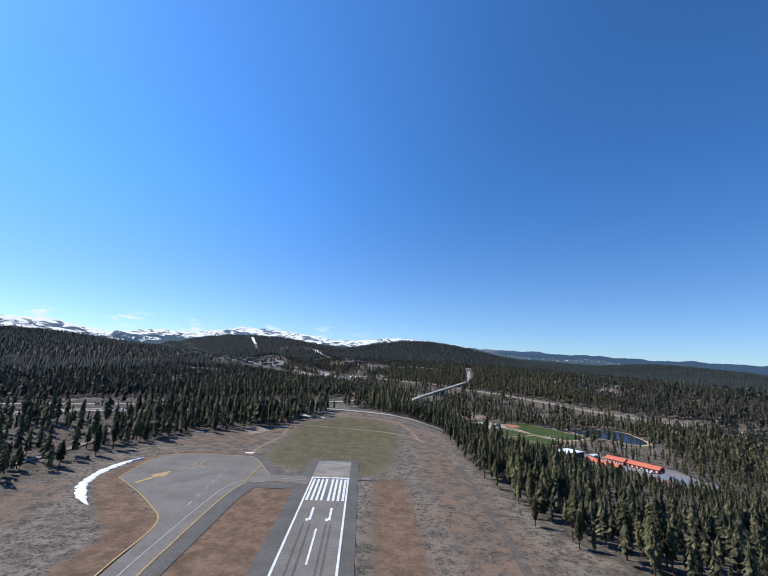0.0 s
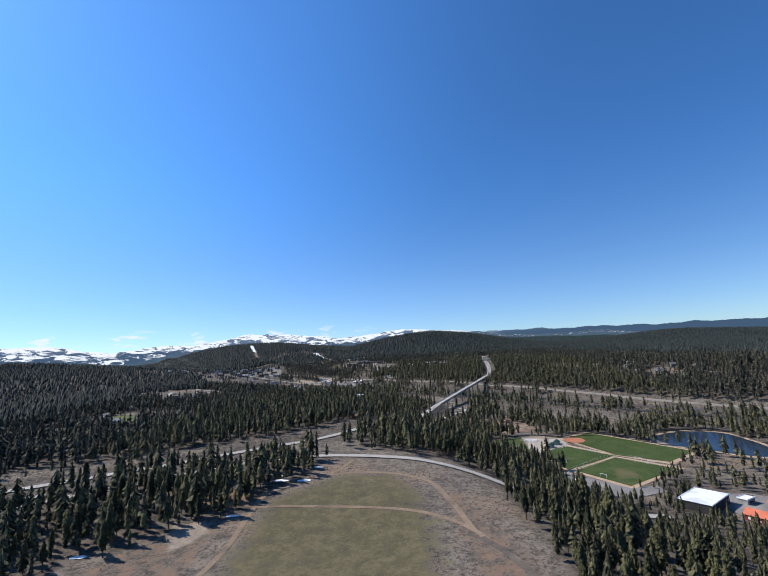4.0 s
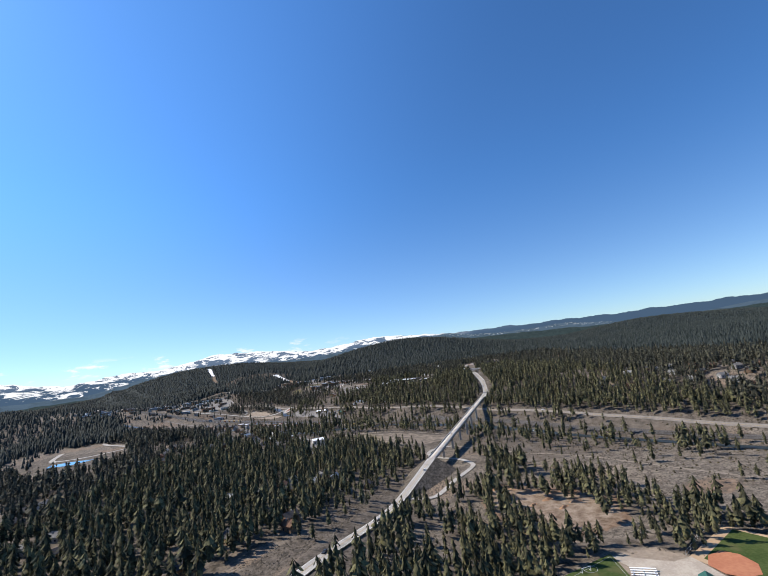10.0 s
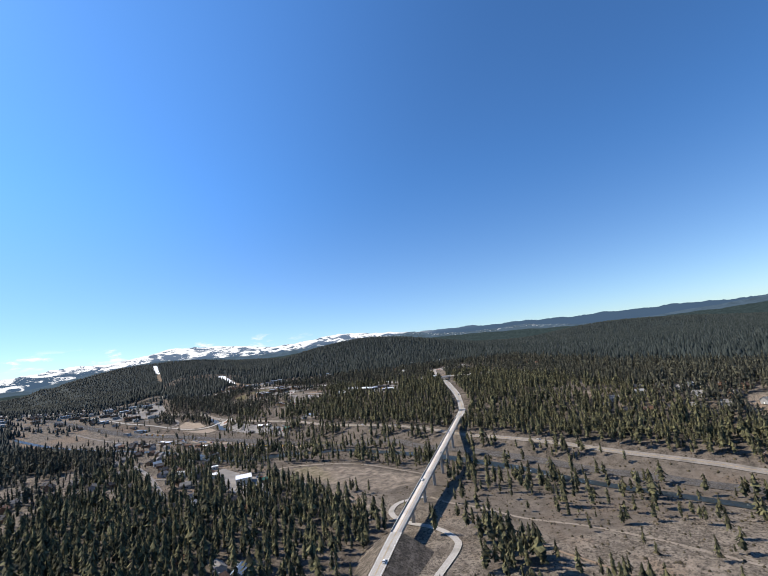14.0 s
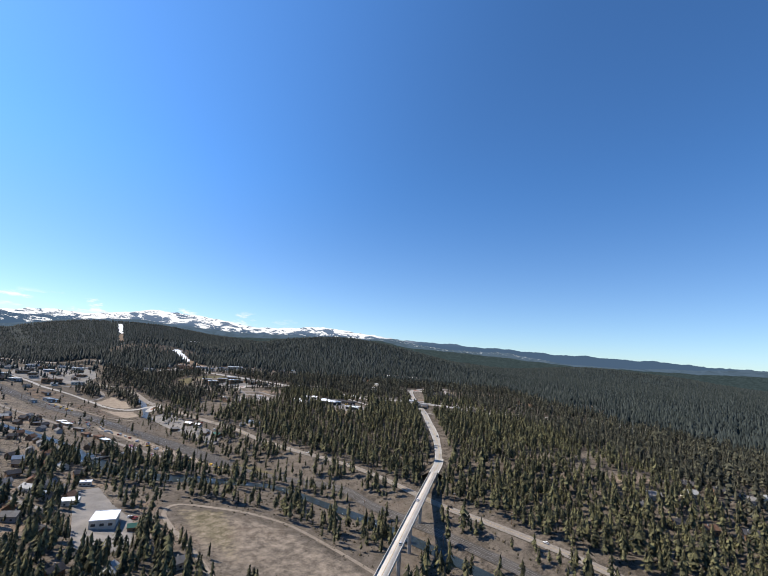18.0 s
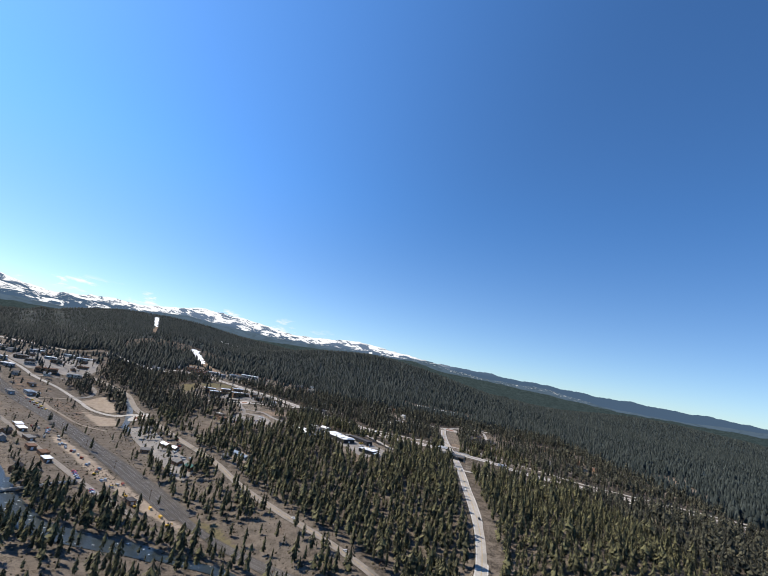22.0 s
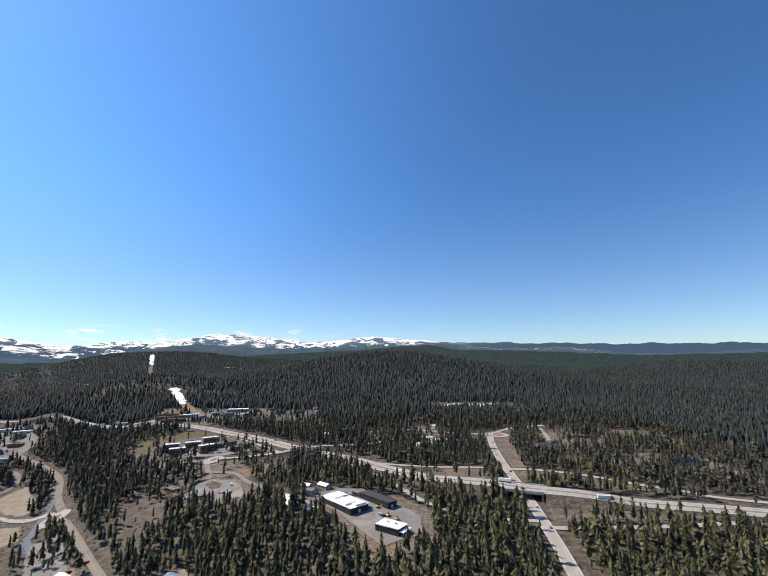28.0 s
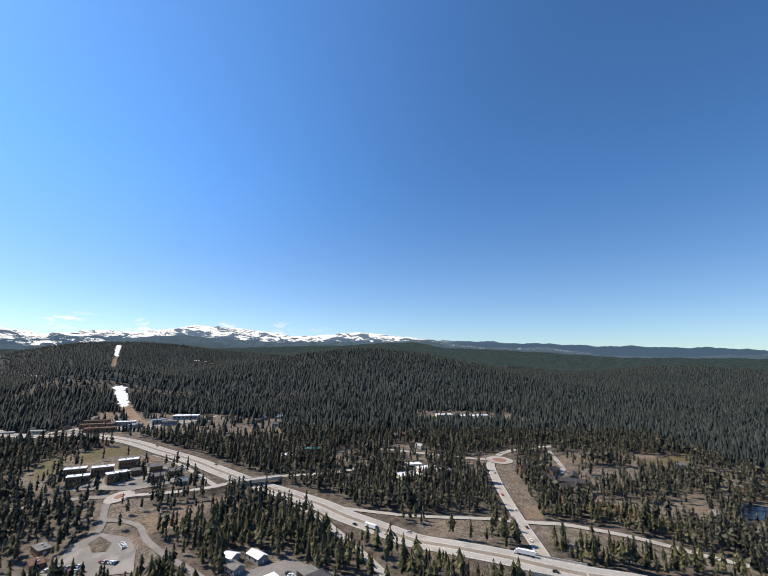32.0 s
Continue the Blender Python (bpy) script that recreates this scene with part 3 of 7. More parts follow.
# thinly wooded ground: outline, share of trees
THIN = [([(-460, 0), (-165, 0), (-150, 180), (-172, 300), (-205, 355), (-235, 432), (-330, 420), (-460, 350)], 0.27),
        ([(-330, 420), (-240, 462), (-172, 503), (-118, 540), (-60, 590), (-20, 660), (-35, 668), (-85, 610), (-140, 560), (-250, 505), (-340, 470)], 0.10),
        ([(-150, 462), (-68, 492), (-20, 492), (-38, 545), (-90, 535)], 0.12),
        ([(133, 880), (164, 815), (190, 752), (230, 690), (310, 640), (420, 560), (470, 620), (350, 800), (262, 930), (190, 1020), (150, 1010)], 0.22),
        ([(262, 930), (350, 800), (470, 640), (520, 660), (385, 825), (285, 960), (200, 1085), (100, 1205), (-20, 1330), (-60, 1380), (-40, 1300), (60, 1180), (150, 1060)], 0.30),
        ([(-60, 1390), (-180, 1500), (-330, 1640), (-520, 1760), (-560, 1640), (-330, 1450), (-180, 1300), (-60, 1200), (40, 1180)], 0.24),
        ([(60, 880), (140, 870), (150, 1000), (110, 1080), (20, 1100), (-60, 1120), (-150, 1160), (-140, 1030), (0, 1020)], 0.06),
        ([(-144, 1544), (-125, 1586), (-60, 1514), (-49, 1460), (-46, 1421), (-83, 1433)], 0.12),
        ([(-131, 1655), (-83, 1641), (-17, 1616), (36, 1551), (40, 1500), (13, 1478), (-71, 1530), (-93, 1600)], 0.38),
        ([(-240, 1725), (-238, 1790), (-125, 1800), (-70, 1775), (-5, 1690), (18, 1663), (-38, 1650), (-149, 1670)], 0.16),
        ([(-29, 1620), (10, 1625), (50, 1618), (93, 1588), (38, 1565), (1, 1575)], 0.34),
        ([(330, 1060), (480, 850), (560, 900), (450, 1060), (350, 1110)], 0.75),
        ([(55, 735), (110, 790), (125, 830), (140, 880), (100, 900), (60, 840), (40, 770)], 0.06),
        ([(365, 1600), (500, 1500), (760, 1420), (900, 1700), (520, 1800), (380, 1740)], 0.42),
        ([(100, 1760), (330, 1640), (330, 1740), (240, 1840)], 0.5),
        ([(-300, 1890), (60, 1850), (60, 1990), (-100, 2040), (-330, 2080)], 0.14),
        (TOWN, 0.13),
        ([(-520, 1000), (-420, 1030), (-400, 1130), (-500, 1200), (-640, 1320), (-700, 1180)], 0.18),
        ([(-480, 640), (-300, 620), (-250, 740), (-330, 850), (-480, 830)], 0.72),
        ([(-330, 900), (-130, 1000), (-150, 1200), (-300, 1320), (-420, 1150)], 0.62),
        ([(300, 2080), (520, 2080), (560, 1960), (300, 1950)], 0.3),
        ([(1, 642), (8, 670), (40, 733), (60, 745), (89, 765), (97, 726), (94, 687), (110, 655), (90, 640), (40, 620)], 0.5),
        ([(136, 860), (276, 790), (330, 700), (290, 640), (202, 660), (193, 725), (160, 790)], 0.03),
        ([(100, 765), (130, 764), (153, 690), (180, 660), (195, 640), (173, 625), (116, 637), (104, 690)], 0.10),
        ([(106, 776), (131, 812), (172, 785), (174, 720), (158, 695), (130, 708)], 0.45),
        ([(40, 751), (60, 742), (90, 780), (116, 822), (108, 855), (76, 850)], 0.0),
        ([(40, 720), (80, 742), (128, 800), (132, 832), (112, 826), (52, 748)], 0.03),
        (BANK_LAND, 0.0),
        ([(-150, 480), (-115, 478), (-47, 489), (16, 486), (60, 470), (72, 455), (49, 482), (10, 502), (-40, 512), (-64, 524), (-83, 540), (-118, 515)], 0.02),
        (FLATS, 0.05),
        ([(215, 470), (262, 400), (300, 420), (330, 500), (290, 512), (262, 530), (235, 500)], 0.10),
        ([(-134, 1160), (-81, 1118), (-12, 1130), (65, 1069), (109, 1031), (150, 1060), (100, 1112), (51, 1150), (0, 1160), (-63, 1165), (-110, 1185), (-160, 1230)], 0.42),
        ([(-165, 1165), (-150, 1030), (-60, 985), (-42, 1080), (-40, 1110), (-90, 1160)], 0.5),
        ([(-302, 1268), (-258, 1314), (-160, 1212), (-96, 1048), (-92, 951), (-177, 1064)], 0.5),
        ([(265, 1115), (362, 1127), (456, 1160), (539, 1157), (398, 1085), (329, 1100)], 0.45)]
DENSE = [[(-205, 365), (-166, 358), (-131, 356), (-100, 380), (-85, 400), (-66, 430), (-60, 470), (-110, 465), (-160, 440), (-200, 410)], [(-15, 495), (40, 480), (82, 445), (110, 440), (120, 520), (60, 590), (10, 570), (-20, 530)], [(62, 180), (85, 150), (130, 130), (150, 260), (140, 360), (110, 420), (66, 430), (64, 300)],
         [(1, 1547), (48, 1567), (85, 1600), (130, 1568), (163, 1515), (175, 1474), (131, 1476), (120, 1513), (77, 1515), (30, 1514)]]
# bare ground
BARE = [[(135, 550), (164, 575), (175, 600), (212, 626), (266, 530), (215, 478), (160, 445), (125, 470)], [(95, 606), (136, 622), (176, 604), (165, 560), (130, 530), (92, 522), (78, 541)],
        [(258, 600), (310, 612), (340, 594), (328, 512), (304, 496), (270, 526), (250, 556)], [(165, 414), (193, 436), (216, 430), (262, 385), (262, 335), (220, 305), (186, 310), (200, 350), (190, 390)],
        [(150, 420), (180, 440), (160, 450), (125, 480), (118, 470)], [(-62, 1560), (-44, 1568), (-10, 1550), (6, 1526), (15, 1498), (-20, 1506), (-68, 1526), (-60, 1540)], [(515, 1545), (590, 1600), (600, 1570), (540, 1535)], [(-560, 1290), (-469, 1240), (-405, 1130), (-350, 1030), (-385, 960), (-450, 945), (-480, 1000), (-540, 1120), (-600, 1180)], [(-128, 1116), (-114, 1134), (-84, 1092), (-55, 1060), (-40, 1020), (-52, 1000), (-76, 1010), (-100, 1060)], [(-30, 1392), (-6, 1406), (16, 1380), (8, 1360), (-12, 1364)],
        [(322, 1560), (338, 1560), (376, 1715), (392, 1735), (372, 1770), (340, 1760), (330, 1715), (340, 1700)], [(220, 1562), (286, 1560), (274, 1515), (219, 1534)], [(70, 1470), (105, 1425), (140, 1350), (190, 1365), (200, 1430), (155, 1495), (115, 1510)]]


def fast_mesh(name, verts, tris, mat, smooth=False):
    """A triangle mesh from arrays."""
    me = bpy.data.meshes.new(name)
    verts, tris = np.asarray(verts, np.float32), np.asarray(tris, np.int32)
    me.vertices.add(len(verts))
    me.vertices.foreach_set("co", verts.ravel())
    me.loops.add(tris.size)
    me.loops.foreach_set("vertex_index", tris.ravel())
    me.polygons.add(len(tris))
    me.polygons.foreach_set("loop_start", np.arange(0, tris.size, 3, dtype=np.int32))
    me.polygons.foreach_set("loop_total", np.full(len(tris), 3, np.int32))
    if smooth:
        me.polygons.foreach_set("use_smooth", np.ones(len(tris), bool))
    me.update()
    me.materials.append(mat)
    return me


def axis(*pieces):
    return np.concatenate([np.arange(a, b, s) for a, b, s in pieces])


def near_any(x, y, lines):
    """Square distances to lines are dear: a coarse table of the plan that tells the reach of each."""
    out = np.zeros(x.shape, bool)
    for line, reach in lines:
        p = line[:: max(1, int(reach / 8)), :2]
        lo, hi = p.min(0) - reach, p.max(0) + reach
        w = np.nonzero((x > lo[0]) & (x < hi[0]) & (y > lo[1]) & (y < hi[1]))[0]
        for k in range(0, len(w), 20000):
            q = w[k:k + 20000]
            d = (x[q][:, None] - p[:, 0]) ** 2 + (y[q][:, None] - p[:, 1]) ** 2
            out[q] |= d.min(1) < reach ** 2
    return out


def wooded(x, y):
    """Share of the ground under trees, 0 to 1."""
    d = np.full(x.shape, 0.96) * np.clip(0.72 + 0.65 * vnoise(x, y, 70, 3), 0.4, 1.0)
    clump = ss(0.45, 0.62, vnoise(x, y, 28, 5))
    for poly, share in THIN:
        s = soft(poly, x, y, 24)
        d = d * (1 - s) + s * share * (0.35 + 1.6 * clump)
    for poly in MEADOWS + PALES + BARE:
        d = d * (1 - soft(poly, x, y, 8)) 
    for poly in DENSE:
        d = np.maximum(d, soft(poly, x, y, 12))
    return d * (1 - soft(AIRFIELD, x, y, 10))


gx = axis((-4800, -1500, 110), (-1500, -600, 25), (-600, -300, 10), (-300, 450, 6), (450, 700, 10), (700, 1500, 25), (1500, 5200, 110))
gy = axis((-1600, -100, 90), (-100, 60, 10), (60, 1300, 6), (1300, 2200, 8), (2200, 3200, 30), (3200, 7200, 90))
GX, GY = np.meshgrid(gx, gy)
GZ = ground_z(GX, GY)
idx = np.arange(GX.size).reshape(GX.shape)
quad = np.stack([idx[:-1, :-1], idx[:-1, 1:], idx[1:, 1:], idx[1:, :-1]], -1).reshape(-1, 4)
ground = new("ground", fast_mesh("ground", np.stack([GX, GY, GZ], -1).reshape(-1, 3), np.concatenate([quad[:, [0, 1, 2]], quad[:, [0, 2, 3]]]), M_LAND, True))
# distant land outside the town takes the haze-tinted canopy colour
ground.data.materials.append(M_HAZY_CANOPY)
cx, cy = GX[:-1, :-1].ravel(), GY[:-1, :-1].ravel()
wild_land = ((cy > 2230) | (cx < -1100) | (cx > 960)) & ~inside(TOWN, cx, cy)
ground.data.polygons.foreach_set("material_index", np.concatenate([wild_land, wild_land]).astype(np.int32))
tagged(ground, "brown sagebrush land with a river valley and wooded hills", "ground", kind="structure")
fx, fy = GX.ravel(), GY.ravel()
cover = np.zeros((fx.size, 4), np.float32)
cover[:, 0] = np.maximum.reduce([0.72 * soft(GRASS_FIELD, fx, fy, 26)] + [soft(p, fx, fy, 14) for p in MEADOWS[4:6] + MEADOWS[7:]] + [0.85 * soft([(-30, 1088), (9, 1085), (26, 1052), (36, 998), (0, 1036)], fx, fy, 22)])
cover[:, 1] = np.maximum.reduce([soft(p, fx, fy, 9) for p in DIRTS] + [0.62 * soft(SAGE_RED, fx, fy, 12)] + [0.42 * soft(p, fx, fy, 6) for p in ([(-527, 1690), (-493, 1700), (-400, 1650), (-426, 1612), (-460, 1616)], [(-380, 1590), (-356, 1622), (-300, 1572), (-264, 1505), (-294, 1522)])] + [0.47 * soft(p, fx, fy, 20) for p in ([(20, 60), (66, 60), (62, 220), (56, 330), (30, 430), (20, 400)], [(-165, 300), (-120, 290), (-85, 300), (-88, 388), (-130, 370)], [(-150, 60), (-120, 160), (-145, 230), (-165, 200), (-170, 60)])])
cover[:, 2] = np.maximum.reduce([soft(p, fx, fy, 9) for p in PALES] + [0.5 * soft(DIRTS[4], fx, fy, 14), 0.46 * soft(FIELD_EDGE, fx, fy, 10), 0.40 * soft(SAGE_TAN, fx, fy, 16), 0.4 * soft(SAGE_RED, fx, fy, 12)])
fv = 0.781 * fx + 0.625 * fy
valley = 0.60 * ss(600, 660, fv) * (1 - ss(880, 930, fv)) * (fy > 800)
west_sage = 0.8 * soft([(-460, -50), (-175, -50), (-165, 60), (-150, 140), (-162, 215), (-172, 300), (-205, 355), (-235, 432), (-330, 420), (-460, 350)], fx, fy, 16)
bank_land = np.maximum.reduce([soft(BANK_LAND, fx, fy, 8), valley, west_sage])
cover[:, 3] = np.where((fy > 2250) | (np.abs(fx) > 1000), 1.0, np.maximum(0.9 * bank_land, np.clip((wooded(fx, fy) - 0.25) * 2.2, 0, 1)))
layer = ground.data.color_attributes.new("cover", "FLOAT_COLOR", "POINT")
layer.data.foreach_set("color", cover.ravel())

# ---- helpers for strips, sheets and parts ----
def sides(line):
    d = np.gradient(line[:, :2], axis=0)
    d /= np.linalg.norm(d, axis=1)[:, None]
    return np.stack([d[:, 1], -d[:, 0]], -1)      # to the right of the way


def ribbon(line, offset, width, lift, height=None):
    """Vertices and triangles of a strip laid on the land, or at given heights, along a line."""
    n, cols = sides(line), max(2, int(width / 4) + 2)
    offs = offset + np.linspace(-width / 2, width / 2, cols)
    xy = line[:, None, :2] + n[:, None] * offs[None, :, None]
    z = ground_z(xy[..., 0], xy[..., 1]) + lift if height is None else np.repeat(height[:, None], cols, 1) + lift
    v = np.concatenate([xy, z[..., None]], -1).reshape(-1, 3)
    k = np.arange(len(v)).reshape(len(line), cols)
    f = np.stack([k[:-1, :-1], k[:-1, 1:], k[1:, 1:], k[1:, :-1]], -1).reshape(-1, 4)
    return v, np.concatenate([f[:, [0, 1, 2]], f[:, [0, 2, 3]]])


def strip(name, line, offset, width, mat, lift=0.6, label="", category="road", kind="structure", parent=None, height=None):
    ob = new(name, fast_mesh(name, *ribbon(line, offset, width, lift, height), mat))
    if parent:
        ob.parent = parent
        return tagged(ob, label) if label else ob
    return tagged(ob, label, category, kind=kind)


def sheet_mesh(name, poly, mat, lift, step=5.0):
    bm = bmesh.new()
    bm.faces.new([bm.verts.new((x, y, 0)) for x, y in poly])
    lo, hi = np.min(poly, 0), np.max(poly, 0)
    for ax in (0, 1):
        for c in np.arange(lo[ax] + step, hi[ax], step):
            co, no = [0, 0, 0], [0, 0, 0]
            co[ax], no[ax] = c, 1
            bmesh.ops.bisect_plane(bm, geom=bm.verts[:] + bm.edges[:] + bm.faces[:], plane_co=co, plane_no=no)
    bmesh.ops.recalc_face_normals(bm, faces=bm.faces[:])
    bm.normal_update()
    if sum(f.normal.z for f in bm.faces) < 0:
        bmesh.ops.reverse_faces(bm, faces=bm.faces[:])
    for vert in bm.verts:
        vert.co.z = float(ground_z(vert.co.x, vert.co.y)) + lift
    me = bpy.data.meshes.new(name)
    bm.to_mesh(me)
    bm.free()
    me.materials.append(mat)
    return me


def sheet(name, poly, mat, lift, label="", category="ground", kind="structure", step=5.0, parent=None, wavy=0.0):
    """A sheet with a given outline laid on the land; wavy breaks up its border."""
    if wavy:
        p = spline(list(poly) + [poly[0]], 4)[:-1]
        r = np.random.default_rng(len(poly))
        poly = [tuple(q) for q in p + r.normal(0, wavy, p.shape)]
    ob = new(name, sheet_mesh(name, poly, mat, lift, step))
    if parent:
        ob.parent = parent
        return tagged(ob, label) if label else ob
    return tagged(ob, label, category, kind=kind)


def part(name, bm, mat, parent, label=""):
    """Links a bmesh as one mesh object under a thing or a part."""
    me = bpy.data.meshes.new(name)
    bm.to_mesh(me)
    bm.free()
    me.materials.append(mat)
    ob = new(name, me)
    ob.parent = parent
    return tagged(ob, label) if label else ob


def thing(name, label, category, m=None, group="", kind=""):
    ob = new(name)
    ob.empty_display_size = 0.5
    if m is not None:
        ob.matrix_basis = m
    return tagged(ob, label, category, group, kind)


def box(bm, cx, cy, z0, sx, sy, sz, turn=0.0):
    """A block on z0, centred in plan."""
    m = pose(cx, cy, z0 + sz / 2, 0, 0, turn) @ Matrix.Diagonal((sx, sy, sz, 1))
    bmesh.ops.create_cube(bm, size=1, matrix=m)
    return bm


def block(cx, cy, z0, sx, sy, sz, turn=0.0, bevel=0.0):
    bm = box(bmesh.new(), cx, cy, z0, sx, sy, sz, turn)
    if bevel:
        bmesh.ops.bevel(bm, geom=bm.edges[:], offset=bevel, segments=1, affect="EDGES")
    return bm


def prism(points, depth, axis_way="Y"):
    """A profile in x and z drawn out along y."""
    bm = bmesh.new()
    a = [bm.verts.new((x, -depth / 2, z)) for x, z in points]
    b = [bm.verts.new((x, depth / 2, z)) for x, z in points]
    bm.faces.new(a)
    bm.faces.new(b[::-1])
    for k in range(len(points)):
        bm.faces.new((a[k], a[k - 1], b[k - 1], b[k]))
    bmesh.ops.recalc_face_normals(bm, faces=bm.faces[:])
    return bm


def gz(x, y):
    return float(ground_z(x, y))


# ---- roads ----
def along(line):
    return np.concatenate([[0], np.cumsum(np.linalg.norm(np.diff(line[:, :2], axis=0), axis=1))])


def land_heights(line):
    return ground_z(line[:, 0], line[:, 1])


def banks(name, line, width, heights, mat, parent, open_at=None, reach=0):
    """Earth slopes at both sides of a raised road; left open round a point."""
    n = sides(line)
    g = heights - land_heights(line)
    for s in (-1, 1):
        V, T = [], []
        top = line[:, :2] + n * s * (width / 2)
        run = np.maximum(g, 0.2) * 1.9
        foot = line[:, :2] + n * s * (width / 2 + run)[:, None]
        v = np.concatenate([np.c_[top, heights + 0.45], np.c_[foot, ground_z(foot[:, 0], foot[:, 1]) - 0.3]])
        k = len(line)
        for i in range(k - 1):
            if open_at is not None and np.linalg.norm(line[i, :2] - open_at) < reach:
                continue
            T += [(i, i + 1, k + i + 1), (i, k + i + 1, k + i)] if s > 0 else [(i, k + i + 1, i + 1), (i, k + i, k + i + 1)]
        ob = new(name, fast_mesh(name, v, T, mat))
        ob.parent = parent


M_PATH = mottled("old_path_asphalt", (0.090, 0.074, 0.060), (0.130, 0.109, 0.090), 0.08, 1.0, wide=0.05, c=(0.19, 0.155, 0.12))


def scrub_material():
    """Earth slope with dark low scrub and paler grit between."""
    m, g, b = material("scrubby_earth_bank", 0.95)
    p = place(g)
    col = g.mix(g.band(g.noise(p, 0.16, 6, 0.7), 0.35, 0.65), (0.082, 0.068, 0.054, 1), (0.190, 0.156, 0.124, 1))
    col = g.mix(g.math("MULTIPLY", g.band(g.noise(p, 0.6, 5, 0.75), 0.49, 0.57), 0.85), col, (0.046, 0.040, 0.030, 1))
    col = g.mix(g.math("MULTIPLY", g.band(g.noise(p, 0.05, 3), 0.55, 0.7), 0.5), col, (0.120, 0.104, 0.062, 1))
    g.link(col, b.inputs["Base Color"])
    bp = g.n("ShaderNodeBump")
    bp.inputs["Strength"].default_value, bp.inputs["Distance"].default_value = 0.7, 0.6
    g.link(g.noise(p, 0.6, 5, 0.75), bp.inputs["Height"])
    g.link(bp.outputs[0], b.inputs["Normal"])
    return m


M_BANK = scrub_material()



def road(name, line, width, label, lines=(), heights=None, mat=None, lift=0.6, category="road"):
    ob = strip(name, line, 0, width, mat or M_ROAD, lift, label, category, height=heights)
    for kind_name, off, w, m in lines:
        strip(kind_name, line, off, w, m, lift + 0.06, parent=ob, height=heights)
    return ob


EDGES = (("edge_line", -3.5, 0.22, M_WHITE), ("edge_line", 3.5, 0.22, M_WHITE), ("centre_line", -0.2, 0.18, M_YELLOW), ("centre_line", 0.2, 0.18, M_YELLOW))
DECK_LOW, DECK_HIGH = -0.4, 19.8
s = along(HIGHWAY)
w = ss(s[-1] - 150, s[-1], s)
h_south = land_heights(HIGHWAY) * (1 - w) + (DECK_LOW + (s - s[-1]) * 0.055) * w
h_south = np.maximum(h_south, land_heights(HIGHWAY))
highway = road("highway_south", HIGHWAY, 8.6, "pale two-lane asphalt highway through sagebrush and pines", EDGES, h_south)
banks("bank", HIGHWAY, 9.6, h_south, M_BANK, highway)
s = along(HIGHWAY_NORTH)
w = 1 - ss(0, 120, s)
h_north = land_heights(HIGHWAY_NORTH) * (1 - w) + (DECK_HIGH + s * 0.063) * w
h_north = np.maximum(h_north, land_heights(HIGHWAY_NORTH))
highway_n = road("highway_north", HIGHWAY_NORTH, 10.4, "pale asphalt highway climbing from the bridge through forest", tuple((a, b * 1.25, c, d) for a, b, c, d in EDGES), h_north)
banks("bank", HIGHWAY_NORTH, 11.4, h_north, M_BANK, highway_n)

CROSS = np.array((297.0, 1463.0))
s = along(FREEWAY)
near_cross = np.linalg.norm(FREEWAY - CROSS, axis=1)
smooth_land = np.convolve(np.pad(land_heights(FREEWAY), 12, "edge"), np.ones(25) / 25, "valid")
h_free = np.maximum(smooth_land, land_heights(FREEWAY)) + 6.0 * np.exp(-(near_cross / 85) ** 4) + 1.0
freeway = strip("freeway_median", FREEWAY, 0, 5.0, M_GRAVEL, 0.5, "low earth median of the freeway", "road", height=h_free)
banks("bank", FREEWAY, 25.5, h_free, M_BANK, freeway, CROSS, 17)
for off in (-7.3, 7.3):
    lane = strip("freeway", FREEWAY, off, 10, M_ROAD, 0.6, "pale worn concrete freeway carriageway with white lines", "road", height=h_free)
    for o2 in (-3.7, 0.0, 3.7):
        strip("lane_line", FREEWAY, off + o2, 0.25, M_WHITE if o2 else M_FAINT, 0.66, parent=lane, height=h_free)
road("river_road", RIVER_ROAD, 6.2, "dusty grey two-lane valley road beside the railway", (("centre_line", 0, 0.22, M_YELLOW),), mat=M_RURAL)
road("river_road_west", RIVER_ROAD_WEST, 7.5, "dusty grey two-lane road into the town", mat=M_RURAL)
road("town_road", TOWN_ROAD, 7.5, "pale new road across the graded rail yard")
road("yard_loop", YARD_LOOP, 6.5, "dark new asphalt loop in the graded yard", mat=M_LOT)
road("yard_track", YARD_TRACK, 4.5, "pale dirt track across the graded yard", mat=M_GRAVEL)
road("plot_track", PLOT_TRACK, 4.5, "pale dirt track beside an empty plot", mat=M_GRAVEL)
sheet("container_pad", [(-419, 1593), (-402, 1600), (-335, 1540), (-341, 1515), (-408, 1571)], M_GRAVEL, 0.35, "pale gravel pad with parked machines beside the rails", "pavement", step=9)
road("rail_side_road", SOUTH_ROAD, 6.5, "pale dusty road beside the railway", mat=M_RURAL)
road("access_road", ACCESS, 7.5, "pale curved access road past the airfield", (("edge_line", -3.3, 0.2, M_FAINT), ("edge_line", 3.3, 0.2, M_FAINT)))
road("ramp_north", RAMP_NORTH, 7, "pale freeway ramp beside pines")
road("ramp_south", RAMP_SOUTH, 7, "pale freeway ramp beside a dry slope")
road("ramp_west", RAMP_WEST, 7, "pale freeway slip road along the forest")
road("ramp_far", RAMP_FAR, 6, "pale freeway entry ramp beside a dry bank")
road("ramp_exit", RAMP_EXIT, 6, "pale freeway exit ramp below pines")
